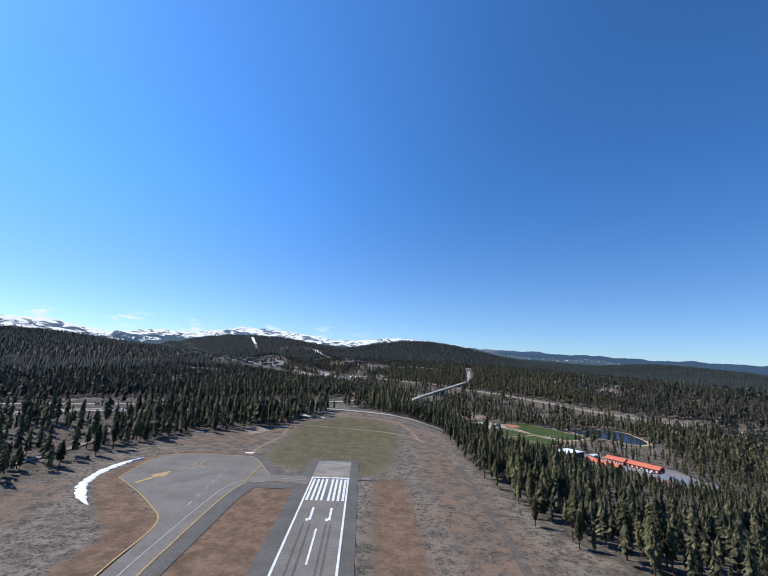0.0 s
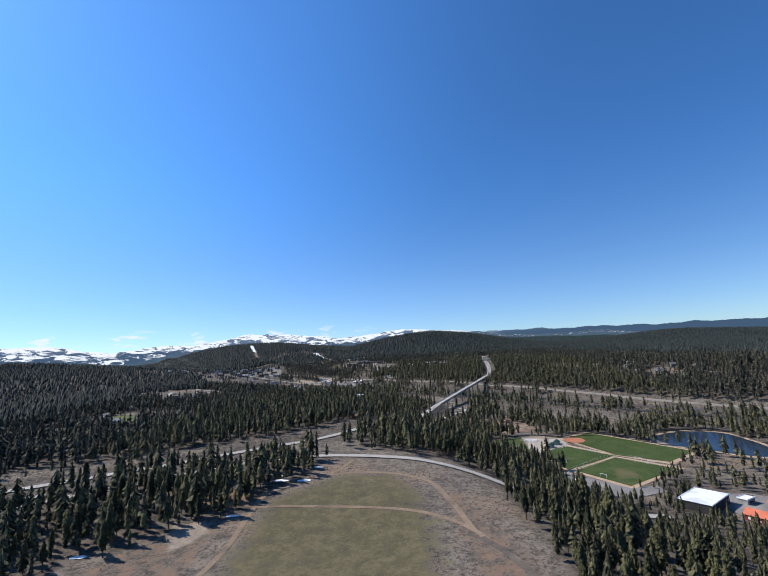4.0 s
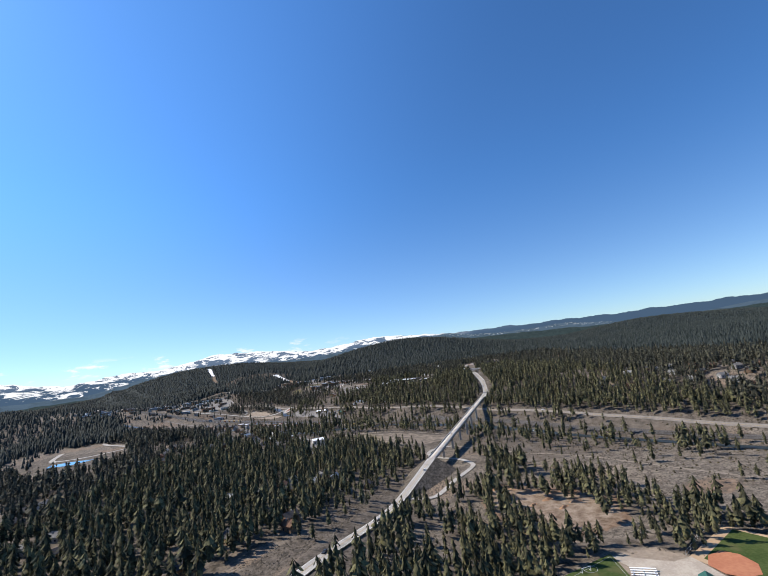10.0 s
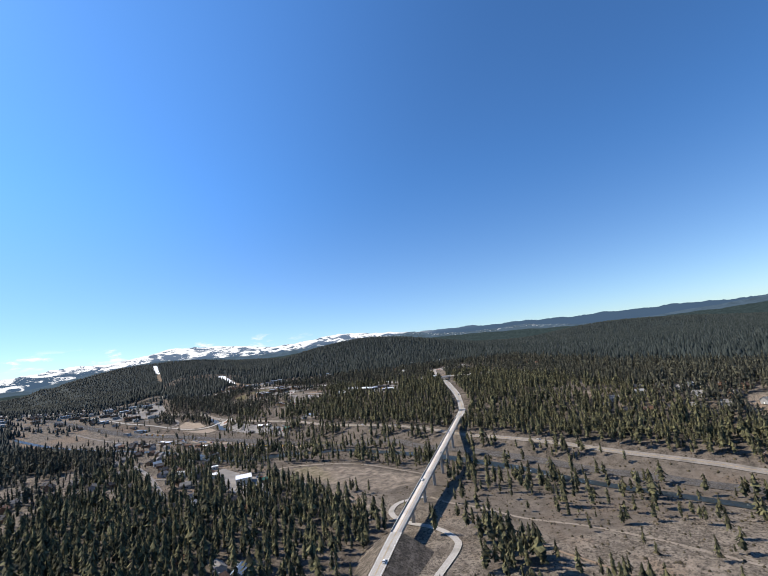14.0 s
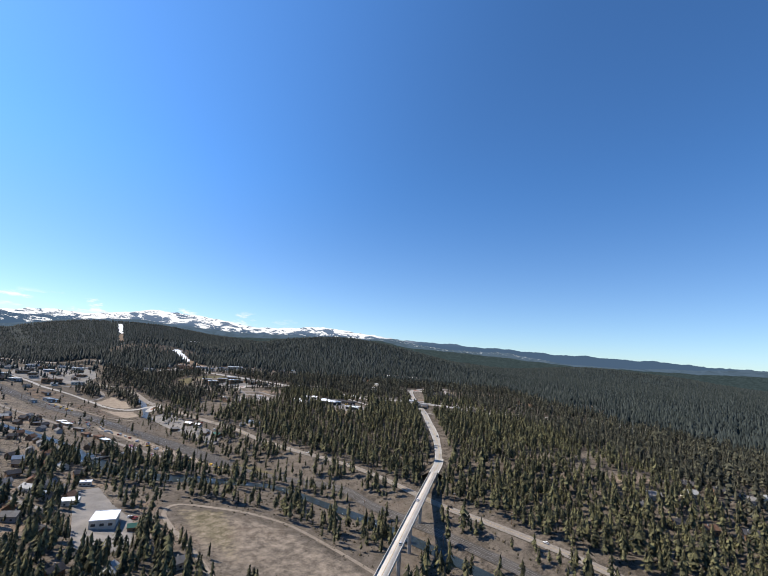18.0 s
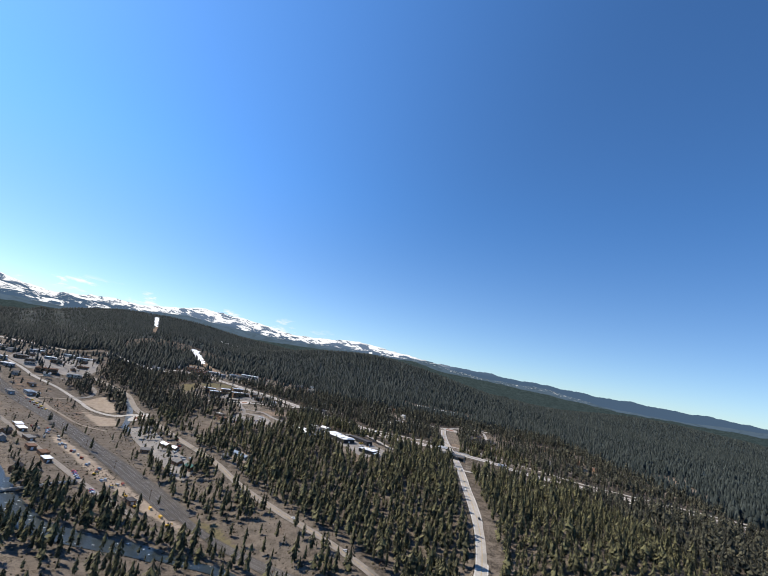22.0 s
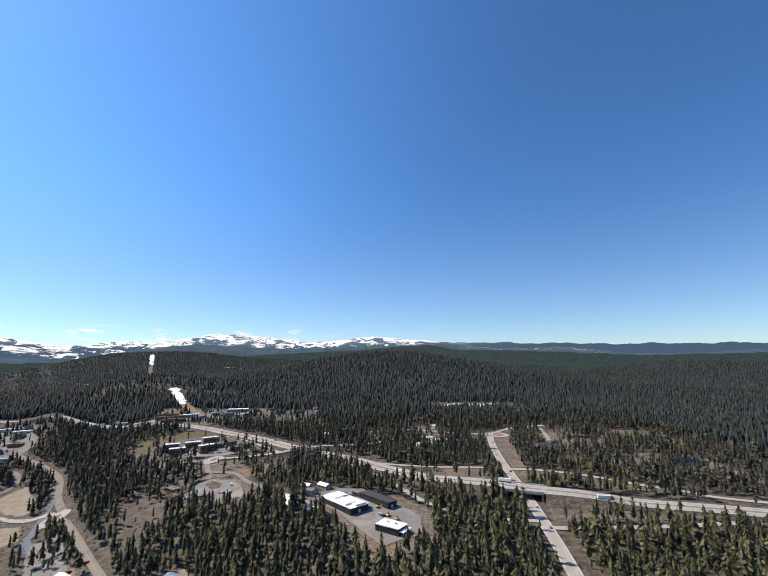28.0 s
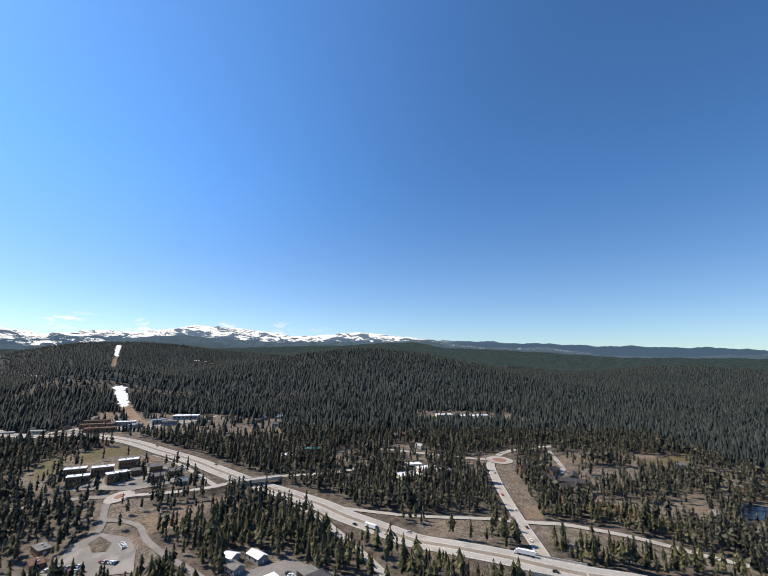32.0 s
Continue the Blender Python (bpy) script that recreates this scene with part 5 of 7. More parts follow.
def gable(name, label, category, x, y, turn, length, width, wall_h, rise, wall, roof, windows=4, group="", over=0.5, chimney=False):
    """A gabled building: wall body, two roof slopes with eaves, windows and a door."""
    ob = thing(name, label, category, pose(x, y, gz(x, y) - 0.3, 0, 0, turn), group)
    BUILT.append((x, y))
    h = wall_h + 0.3
    body = prism([(-width / 2, 0), (width / 2, 0), (width / 2, h), (0, h + rise - 0.12), (-width / 2, h)], length)
    body.transform(pose(0, 0, 0, 0, 0, 90))
    part("wall", body, wall, ob)
    for sgn in (-1, 1):
        w2, t = width / 2 + over, 0.22
        low = h - rise * over / (width / 2)
        pr = prism([(0, h + rise), (sgn * w2, low), (sgn * w2, low + t), (0, h + rise + t)], length + 2 * over)
        pr.transform(pose(0, 0, 0, 0, 0, 90))
        part("roof", pr, roof, ob)
    n = max(1, windows // 2)
    for sgn in (-1, 1):
        for k in range(n):
            cx = (k + 0.5) / n * length - length / 2
            win = part("window", block(cx, sgn * (width / 2 + 0.02), 1.3, min(1.5, length / n * 0.5), 0.14, min(1.3, wall_h * 0.45)), M_GLASS if wall is not M_WALL_RED else M_FRAME, ob)
    door = part("door", block(length / 2 + 0.02, 0, 0.3, 0.14, 1.1, 2.05), M_FRAME, ob)
    if name != "house":
        part("handle", block(length / 2 + 0.12, 0.4, 1.25, 0.08, 0.16, 0.06), M_STEEL, door, "steel door handle")
    if chimney:
        part("chimney", block(length * 0.2, width * 0.18, h, 0.8, 0.8, rise + 0.6), M_PIER, ob)
    return ob


def flat_hall(name, label, category, x, y, turn, length, width, height, wall, roof, group="", windows=5, units=2):
    """A flat-roofed building with a parapet, windows, a door and roof machines."""
    ob = thing(name, label, category, pose(x, y, gz(x, y) - 0.4, 0, 0, turn), group)
    turned = (math.cos(math.radians(turn)), math.sin(math.radians(turn)))
    BUILT.extend((x + turned[0] * f * length, y + turned[1] * f * length) for f in (-0.45, -0.15, 0.15, 0.45))
    part("wall", block(0, 0, 0, length, width, height + 0.4), wall, ob)
    part("roof", block(0, 0, height + 0.4, length + 0.8, width + 0.8, 0.35), roof, ob)
    for sgn in (-1, 1):
        part("parapet", block(0, sgn * (width / 2 + 0.3), height + 0.75, length + 0.8, 0.25, 0.35), roof, ob)
        for k in range(windows):
            part("window", block((k + 0.5) / windows * length - length / 2, sgn * (width / 2 + 0.03), height * 0.45, length / windows * 0.5, 0.14, height * 0.3), M_GLASS, ob)
    door = part("door", block(length / 2 + 0.03, 0, 0.4, 0.14, 2.4, min(2.6, height * 0.7)), M_FRAME, ob)
    if name != "town_building":
        part("handle", block(length / 2 + 0.13, 0.9, 1.35, 0.08, 0.2, 0.06), M_STEEL, door, "steel door handle")
    for k in range(units):
        part("roof_unit", block((k + 0.5) / units * length * 0.7 - length * 0.35, width * 0.12, height + 0.75, 1.8, 1.4, 1.1, 0, 0.1), M_STEEL, ob)
    return ob


flat_hall("arena", "large dark hall with a broad white roof among pines", "hall", 182, 415, 35, 27, 17, 5.2, M_WALL_DARK, M_ROOF_WHITE, windows=7, units=0)
flat_hall("shed", "small dark shed with a pale flat roof", "shed", 208, 416, 25, 8, 5, 3, M_WALL_GREY, M_ROOF_WHITE, windows=1, units=0)
for x, y, ln in ((199, 383, 30), (234, 381, 29), (221, 401, 18)):
    gable("barracks", "long red-brown barracks with a bright orange metal roof", "barracks", x, y, -62, ln, 8.5, 3.4, 2.3, M_WALL_RED, M_ROOF_ORANGE, 14, "orange-roofed barracks")
flat_hall("long_shed", "long low red-brown shed with a dull roof", "shed", 190, 298, -72, 42, 9, 3.6, M_WALL_RED, M_ROOF_BROWN, windows=8, units=0)
flat_hall("workshop", "low red-brown workshop beside a solar field", "workshop", 214, 328, -62, 22, 8, 3.6, M_WALL_RED, M_ROOF_BROWN, windows=5, units=1)
array = thing("solar_array", "tilted field of blue-grey solar panels on steel legs", "solar panels", pose(239, 340, gz(239, 340), 0, 0, -62))
for r_ in range(5):
    for c_ in range(9):
        bm = bmesh.new()
        bmesh.ops.create_cube(bm, size=1, matrix=pose(c_ * 4.5 - 18, r_ * 4.6 - 9, 2.0, 22, 0, 0) @ Matrix.Diagonal((4.2, 3.8, 0.12, 1)))
        part("panel", bm, M_SOLAR, array)
    for c_ in range(4):
        part("leg", block(c_ * 11 - 16.5, r_ * 4.6 - 9, 0, 0.25, 0.25, 2.0), M_STEEL, array)
gable("dugout", "small park building with a green metal roof", "park building", 160, 580, 60, 7, 5, 2.6, 1.6, M_WALL_GREY, M_ROOF_GREEN, 2, over=0.8)
gable("restroom", "small park building with a dark green roof", "park building", 150, 568, 60, 6.5, 4.5, 2.6, 1.6, M_WALL_GREY, M_ROOF_GREEN, 2, over=0.8)
shade = thing("bleachers", "white stepped bleachers beside a pitch", "bleachers", pose(140, 597, gz(140, 597), 0, 0, -25))
for k in range(4):
    part("bench", block(0, k * 1.5 - 2.2, 0.4 + 0.35 * k, 12, 1.0, 0.18), M_FRAME, shade)
for k in (-5, 0, 5):
    part("frame", block(k, 0, 0, 0.25, 5.5, 1.0), M_STEEL, shade)
for cx, cy, r in ((113, 588, 6), (108, 566, 3.5), (118, 608, 3.5)):
    ring("pitch_circle", cx, cy, r, 0.2, M_FAINT, "faint white circle painted on turf", "marking", 0.5)
for line in ([(97, 600), (134, 616)], [(134, 616), (124, 552)], [(124, 552), (86, 545)], [(104, 578), (130, 582)], [(137, 549), (163, 569)], [(163, 569), (188, 530)], [(141, 492), (187, 522)], [(187, 522), (213, 486)]):
    strip("pitch_line", spline(line, 5), 0, 0.2, M_FAINT, 0.5, "faint white line painted on turf", "marking")
ring("play_border", 142, 582, 4.5, 0.8, M_CONCRETE, "low pale round border of a play area", "kerb", 0.5)


def fence(name, pts, label, h=1.6, gap=6.0):
    line = spline(pts, gap)
    ob = thing(name, label, "fence", pose(0, 0, 0))
    for x, y in line[:, :2]:
        part("post", block(x, y, gz(x, y), 0.14, 0.14, h), M_STEEL, ob)
    for dz in (0.3, h - 0.1):
        V, T = ribbon(line, 0, 0.08, dz)
        part_ob = new("rail", fast_mesh("rail", np.concatenate([V, V + np.array((0, 0, 0.12))]), np.concatenate([T, T + len(V)]), M_STEEL))
        part_ob.parent = ob
    return ob


fence("field_fence", [(134, 492), (189, 527), (216, 496), (262, 528)], "low grey steel fence between sports fields", 2.2, 5)
fence("outfield_fence", [(170, 606), (212, 629), (240, 578), (267, 528)], "grey steel fence round a ball field", 2.2, 6)

# ---- bigger buildings ----
sheet("gravel_yard", [(-128, 1116), (-114, 1134), (-84, 1092), (-55, 1060), (-40, 1020), (-52, 1000), (-76, 1010), (-100, 1060)], M_LOT, 0.35, "grey gravel yard round white halls", "pavement")
flat_hall("warehouse", "large white metal warehouse on a gravel yard", "warehouse", -72, 1050, 12, 17, 20, 6.5, M_WALL_CREAM, M_ROOF_WHITE, windows=3, units=0)
gable("store_hall", "white gabled metal hall on a gravel yard", "warehouse", -114, 1085, 12, 12, 9, 4.5, 1.6, M_WALL_CREAM, M_ROOF_WHITE, 4)
gable("green_shed", "small shed with a teal metal roof", "shed", -48, 1044, 15, 9, 7, 3.2, 1.8, M_WALL, M_ROOF_GREEN, 2)
flat_hall("yard_office", "low pale building at a gravel yard", "office", -128, 1138, 15, 10, 6, 3.4, M_WALL_CREAM, M_ROOF_WHITE, windows=3, units=1)
main_hall = flat_hall("main_hall", "wide dark hall with bright white stepped roofs", "hall", 118, 1449, -52, 48, 20, 5, M_WALL_DARK, M_ROOF_WHITE, windows=9, units=4)
for cx, cy, ln, wd in ((-14, 2, 15, 15), (6, -3, 18, 11), (20, 3, 6, 12)):
    part("upper_roof", block(cx, cy, 5.75, ln, wd, 1.3), M_ROOF_WHITE, main_hall, "raised white flat roof")
part("canopy", block(4, 12.4, 4.2, 34, 4.6, 0.35), M_ROOF_PALE, main_hall, "pale flat canopy along the wall")
depot = flat_hall("long_depot", "long charcoal depot with a dark grey roof", "depot", 150, 1456, -52, 42, 11, 5, M_WALL_DARK, M_ROOF_DARK, windows=9, units=0)
part("lower_wing", block(-27, 0, 0, 11, 11, 4.4), M_WALL_DARK, depot)
part("wing_roof", block(-27, 0, 4.4, 11.6, 11.6, 0.35), M_ROOF_GREY, depot)
side_hall = flat_hall("side_hall", "dark hall with a white flat roof in a work yard", "hall", 158, 1392, -38, 22, 13, 5, M_WALL_DARK, M_ROOF_WHITE, windows=5, units=2)
part("lower_roof", block(12.5, 0, 3.6, 6, 12, 0.35), M_ROOF_WHITE, side_hall, "lower white flat roof")
part("porch_post", block(15, -5.2, 0.4, 0.3, 0.3, 3.2), M_STEEL, side_hall)
part("porch_post", block(15, 5.2, 0.4, 0.3, 0.3, 3.2), M_STEEL, side_hall)
for x, y, t, l, w in ((64, 1470, -40, 14, 10), (70, 1455, -40, 13, 9), (84, 1486, -45, 12, 8), (96, 1500, -45, 14, 8), (78, 1500, -30, 9, 9), (90, 1440, -40, 15, 10)):
    gable("workshop_house", "small building with a pale metal roof in a work yard", "workshop", x, y, t, l, w, 3.6, 1.8, M_WALL_GREY, M_ROOF_WHITE if l != 12 else M_ROOF_GREY, 4, "yard workshops")
for x, y, t in ((-152, 1709, 22), (-133, 1683, 22), (-117, 1699, 22), (-88, 1674, 40), (-100, 1722, 28)):
    flat_hall("apartment_block", "dark three-storey apartment block with a white roof", "apartments", x, y, t, 21, 10, 9, M_WALL, M_ROOF_WHITE, "white-roofed apartment blocks", 7, 2)
for x, y, t in ((-76, 1692, 30), (-46, 1670, 45), (-62, 1706, 30), (-36, 1688, 45)):
    gable("town_house", "brown multi-storey house with a dark roof", "house", x, y, t, 13, 9, 6, 2.0, M_WALL, M_ROOF_GREY, 8, "brown town houses")
gable("pool_house", "house with a blue metal roof beside the freeway", "house", -15, 1659, 40, 10, 8, 4, 2.2, M_WALL_GREY, M_ROOF_BLUE, 4)
for x, y, t, l, w, m in ((-140, 2010, 5, 44, 18, M_ROOF_WHITE), (-175, 1975, 35, 24, 16, M_ROOF_BLUE), (-150, 1962, 20, 26, 14, M_ROOF_GREY), (-198, 1940, 70, 20, 14, M_ROOF_BLUE), (-240, 1915, 15, 44, 14, M_ROOF_BROWN), (-262, 1945, 15, 50, 13, M_ROOF_BROWN), (-225, 1962, 15, 30, 12, M_ROOF_WHITE), (-280, 1975, 10, 40, 12, M_ROOF_BROWN)):
    flat_hall("shop_building", "low commercial building with a flat roof beside the hill", "shops", x, y, t, l, w, 6, M_WALL_GREY if m is not M_ROOF_BROWN else M_WALL, m, "shops below the ski run", 6, 2)
for x, y, t, l, w in ((232, 1672, 20, 26, 18), (258, 1697, 20, 24, 14), (276, 1690, 10, 16, 10), (244, 1712, 10, 18, 10)):
    flat_hall("church_hall", "low building with bright white flat roofs in pines", "hall", x, y, t, l, w, 4.5, M_WALL_CREAM, M_ROOF_WHITE, "white-roofed halls", 4, 1)
flat_hall("green_hall", "building with a green roof in pines", "hall", 112, 1782, 10, 30, 14, 5, M_WALL, M_ROOF_GREEN, windows=6)
flat_hall("pale_hall", "building with a white flat roof in pines", "hall", 85, 1755, 10, 20, 12, 4.5, M_WALL_CREAM, M_ROOF_WHITE, windows=4)
for x, y, l, w in ((360, 2022, 34, 16), (404, 2015, 40, 18), (440, 2022, 26, 14), (425, 2000, 22, 10)):
    flat_hall("school_block", "low school block with a pale roof below the wooded hill", "school", x, y, 4, l, w, 5, M_WALL_CREAM, M_ROOF_WHITE, "school blocks", 6, 2)
sheet("school_field", [(318, 2020), (350, 2028), (352, 1995), (322, 1990)], M_TURF, 0.6, "green school playing field", "field", "thing")
for x, y, t in ((381, 1694, 30), (385, 1662, -20), (402, 1648, -20), (420, 1640, -25), (398, 1628, 10), (425, 1662, 60), (410, 1684, 40), (384, 1640, -30)):
    gable("condominium", "dark condominium with a broad shingle roof in pines", "apartments", x, y, t, 20, 11, 5.5, 3, M_WALL, M_ROOF_DARK, 8, "dark condominiums")
sheet("condo_car_park", [(378, 1650), (415, 1655), (412, 1668), (372, 1676)], M_LOT, 0.5, "grey car park between condominiums", "pavement")
sheet("town_car_park", [(-60, 1558), (-44, 1565), (-12, 1547), (3, 1526), (14, 1500), (-20, 1508), (-66, 1528), (-58, 1540)], M_LOT, 0.5, "grey car park with rows of cars", "pavement")
sheet("car_park_island", [(-45, 1552), (-40, 1559), (-24, 1545), (-22, 1534), (-34, 1538)], M_BANK, 0.75, "planted island in a car park", "ground")
flat_hall("visitor_hall", "low brown building at the car park", "hall", -84, 1560, -40, 16, 9, 4, M_WALL, M_ROOF_GREY, windows=4)
flat_hall("lot_office", "low brown building at the car park", "office", -74, 1540, -50, 14, 9, 4, M_WALL, M_ROOF_BROWN, windows=4)
sheet("hall_yard", [(80, 1478), (112, 1436), (150, 1368), (182, 1384), (186, 1420), (150, 1480), (118, 1500)], M_LOT, 0.4, "grey gravel work yard round white-roofed halls", "pavement")
sheet("sheds_yard", [(-28, 1390), (-6, 1404), (14, 1380), (8, 1362), (-10, 1366)], M_GRAVEL, 0.4, "pale yard cut into the forest slope", "pavement")
for x, y, t, l, w, m in ((-8, 1388, -40, 13, 8, M_ROOF_BLUE), (4, 1376, -40, 11, 7, M_ROOF_BLUE), (-18, 1372, 20, 9, 6, M_ROOF_GREY)):
    gable("yard_shed", "shed with a metal roof in a yard among pines", "shed", x, y, t, l, w, 3.8, 1.6, M_WALL_GREY, m, 4, "forest yard sheds")
sheet("works_yard", [(-199, 1508), (-172, 1512), (-122, 1446), (-84, 1400), (-42, 1348), (-46, 1322), (-66, 1336), (-92, 1374), (-135, 1420), (-170, 1462)], M_LOT, 0.4, "grey work yard with parked machines", "pavement")
for x, y, t, l, w, m in ((-50, 1350, -40, 13, 9, M_ROOF_GREEN), (-72, 1368, -35, 12, 8, M_ROOF_GREY), (-110, 1424, -35, 14, 8, M_ROOF_WHITE), (-128, 1412, 10, 12, 9, M_ROOF_GREY), (-92, 1408, -30, 9, 6, M_ROOF_WHITE)):
    gable("works_shed", "weathered shed beside a work yard", "shed", x, y, t, l, w, 3.8, 2.0, M_WALL, m, 4, "works sheds")
for x, y, t, l, w, m in ((-190, 1318, -40, 13, 7, M_ROOF_WHITE), (-68, 1252, -40, 9, 6, M_ROOF_DARK), (-410, 1608, -40, 16, 10, M_ROOF_BLUE), (-452, 1655, -40, 18, 10, M_ROOF_DARK), (-205, 1335, -40, 14, 8, M_ROOF_BROWN), (-228, 1348, -40, 12, 8, M_ROOF_BROWN), (-252, 1378, -35, 16, 8, M_ROOF_GREY), (-285, 1410, -40, 18, 8, M_ROOF_WHITE), (-300, 1425, -40, 14, 8, M_ROOF_WHITE), (-320, 1400, 20, 16, 10, M_ROOF_GREY)):
    flat_hall("rail_side_building", "low weathered building beside the railway", "building", x, y, t, l, w, 3.8, M_WALL, m, "rail-side buildings", 3, 0)

def pole(x, y, turn):
    ob = thing("utility_pole", "tall weathered wooden utility pole with a crossarm", "utility pole", pose(x, y, gz(x, y) - 0.3, 0, 0, turn), "utility poles")
    bm = bmesh.new()
    bmesh.ops.create_cone(bm, cap_ends=True, segments=7, radius1=0.2, radius2=0.13, depth=10, matrix=pose(0, 0, 5))
    part("post", bm, M_BARK, ob)
    part("crossarm", block(0, 0, 9.0, 2.6, 0.2, 0.25), M_BARK, ob)
    for sx in (-1.1, 0.4, 1.1):
        part("insulator", block(sx, 0, 9.25, 0.14, 0.14, 0.3), M_FRAME, ob)
    return ob


first_pole = None
for line, off, n in ((RIVER_ROAD, 9, 16), (RAIL, -9, 14)):
    for f in np.linspace(0.22, 0.86, n):
        i = int(f * (len(line) - 2))
        nn = sides(line)[i]
        q = line[i, :2] + nn * off
        turn = math.degrees(math.atan2(nn[1], nn[0]))
        if first_pole is None:
            first_pole = pole(q[0], q[1], turn)
        else:
            copy_thing(first_pole, pose(q[0], q[1], gz(*q) - 0.3, 0, 0, turn))


def container(x, y, turn, mat, text):
    ob = thing("container", text, "container", pose(x, y, gz(x, y) + 0.2, 0, 0, turn), "yard containers")
    part("body", block(0, 0, 0, 4.4, 1.9, 1.9, 0, 0.05), mat, ob)
    part("door", block(2.21, 0, 0.12, 0.08, 1.7, 1.65), M_STEEL, ob)
    for k in range(2):
        part("rib", block(-1.0 + k * 2.0, 0, 0.1, 0.15, 1.98, 1.75), mat, ob)


rr = np.random.default_rng(31)
for k in range(34):
    f = rr.uniform(0, 1)
    x, y = -42 - 240 * f + rr.normal(0, 5), 1240 + 195 * f + rr.normal(0, 5)
    mat, text = ((M_ROOF_PALE, "pale container on bare railway ground"), (M_ROOF_BLUE, "blue-grey container on bare railway ground"), (M_WALL_RED, "rust-red container on bare railway ground"), (CAR_PAINTS[5], "yellow container on bare railway ground"))[int(rr.choice(4, p=(0.36, 0.3, 0.24, 0.10)))]
    container(x, y, rr.uniform(-60, -20), mat, text)
for k in range(16):
    f = rr.uniform(0, 1)
    x, y = -50 - 60 * f + rr.normal(0, 6), 1345 + 90 * f + rr.normal(0, 6)
    container(x, y, rr.uniform(0, 180), M_WALL_RED if k % 3 == 0 else M_ROOF_PALE, "rust-red container in a crowded work yard" if k % 3 == 0 else "pale container in a crowded work yard")
foot = thing("river_bridge", "narrow pale bridge over the river", "bridge", pose(-148, 1248, gz(-148, 1248) + 1.5, 0, 0, 55))
part("slab", block(0, 0, 0, 62, 3.2, 0.6), M_CONCRETE, foot)
for sgn in (-1, 1):
    part("parapet", block(0, sgn * 1.6, 0.6, 62, 0.2, 0.9), M_STEEL, foot)
    part("abutment", block(sgn * 29, 0, -4, 3, 3.6, 4), M_PIER, foot)

TOWN_HALL = flat_hall("town_building", "low town building with a pale flat roof", "building", -600, 1760, 30, 22, 13, 5, M_WALL_GREY, M_ROOF_WHITE, "town buildings", 2, 1)
TOWN_STORE = flat_hall("town_building", "low brown town building with a grey flat roof", "building", -560, 1790, 30, 18, 12, 6, M_WALL, M_ROOF_GREY, "town buildings", 2, 1)
rr = np.random.default_rng(51)
for k in range(26):
    a, b = rr.uniform(0, 1), rr.uniform(0, 1)
    x, y = -520 - 330 * a - 40 * b, 1700 - 60 * a + 190 * b
    if near_any(np.array([x]), np.array([y]), [(TOWN_ROAD, 18), (RAIL, 18), (np.array(BUILT), 20), (RIVER_ROAD_WEST, 16)])[0]:
        continue
    copy_thing(TOWN_HALL if rr.random() < 0.5 else TOWN_STORE, pose(x, y, gz(x, y) - 0.4, 0, 0, rr.uniform(-70, 110)))
    BUILT.append((x, y))

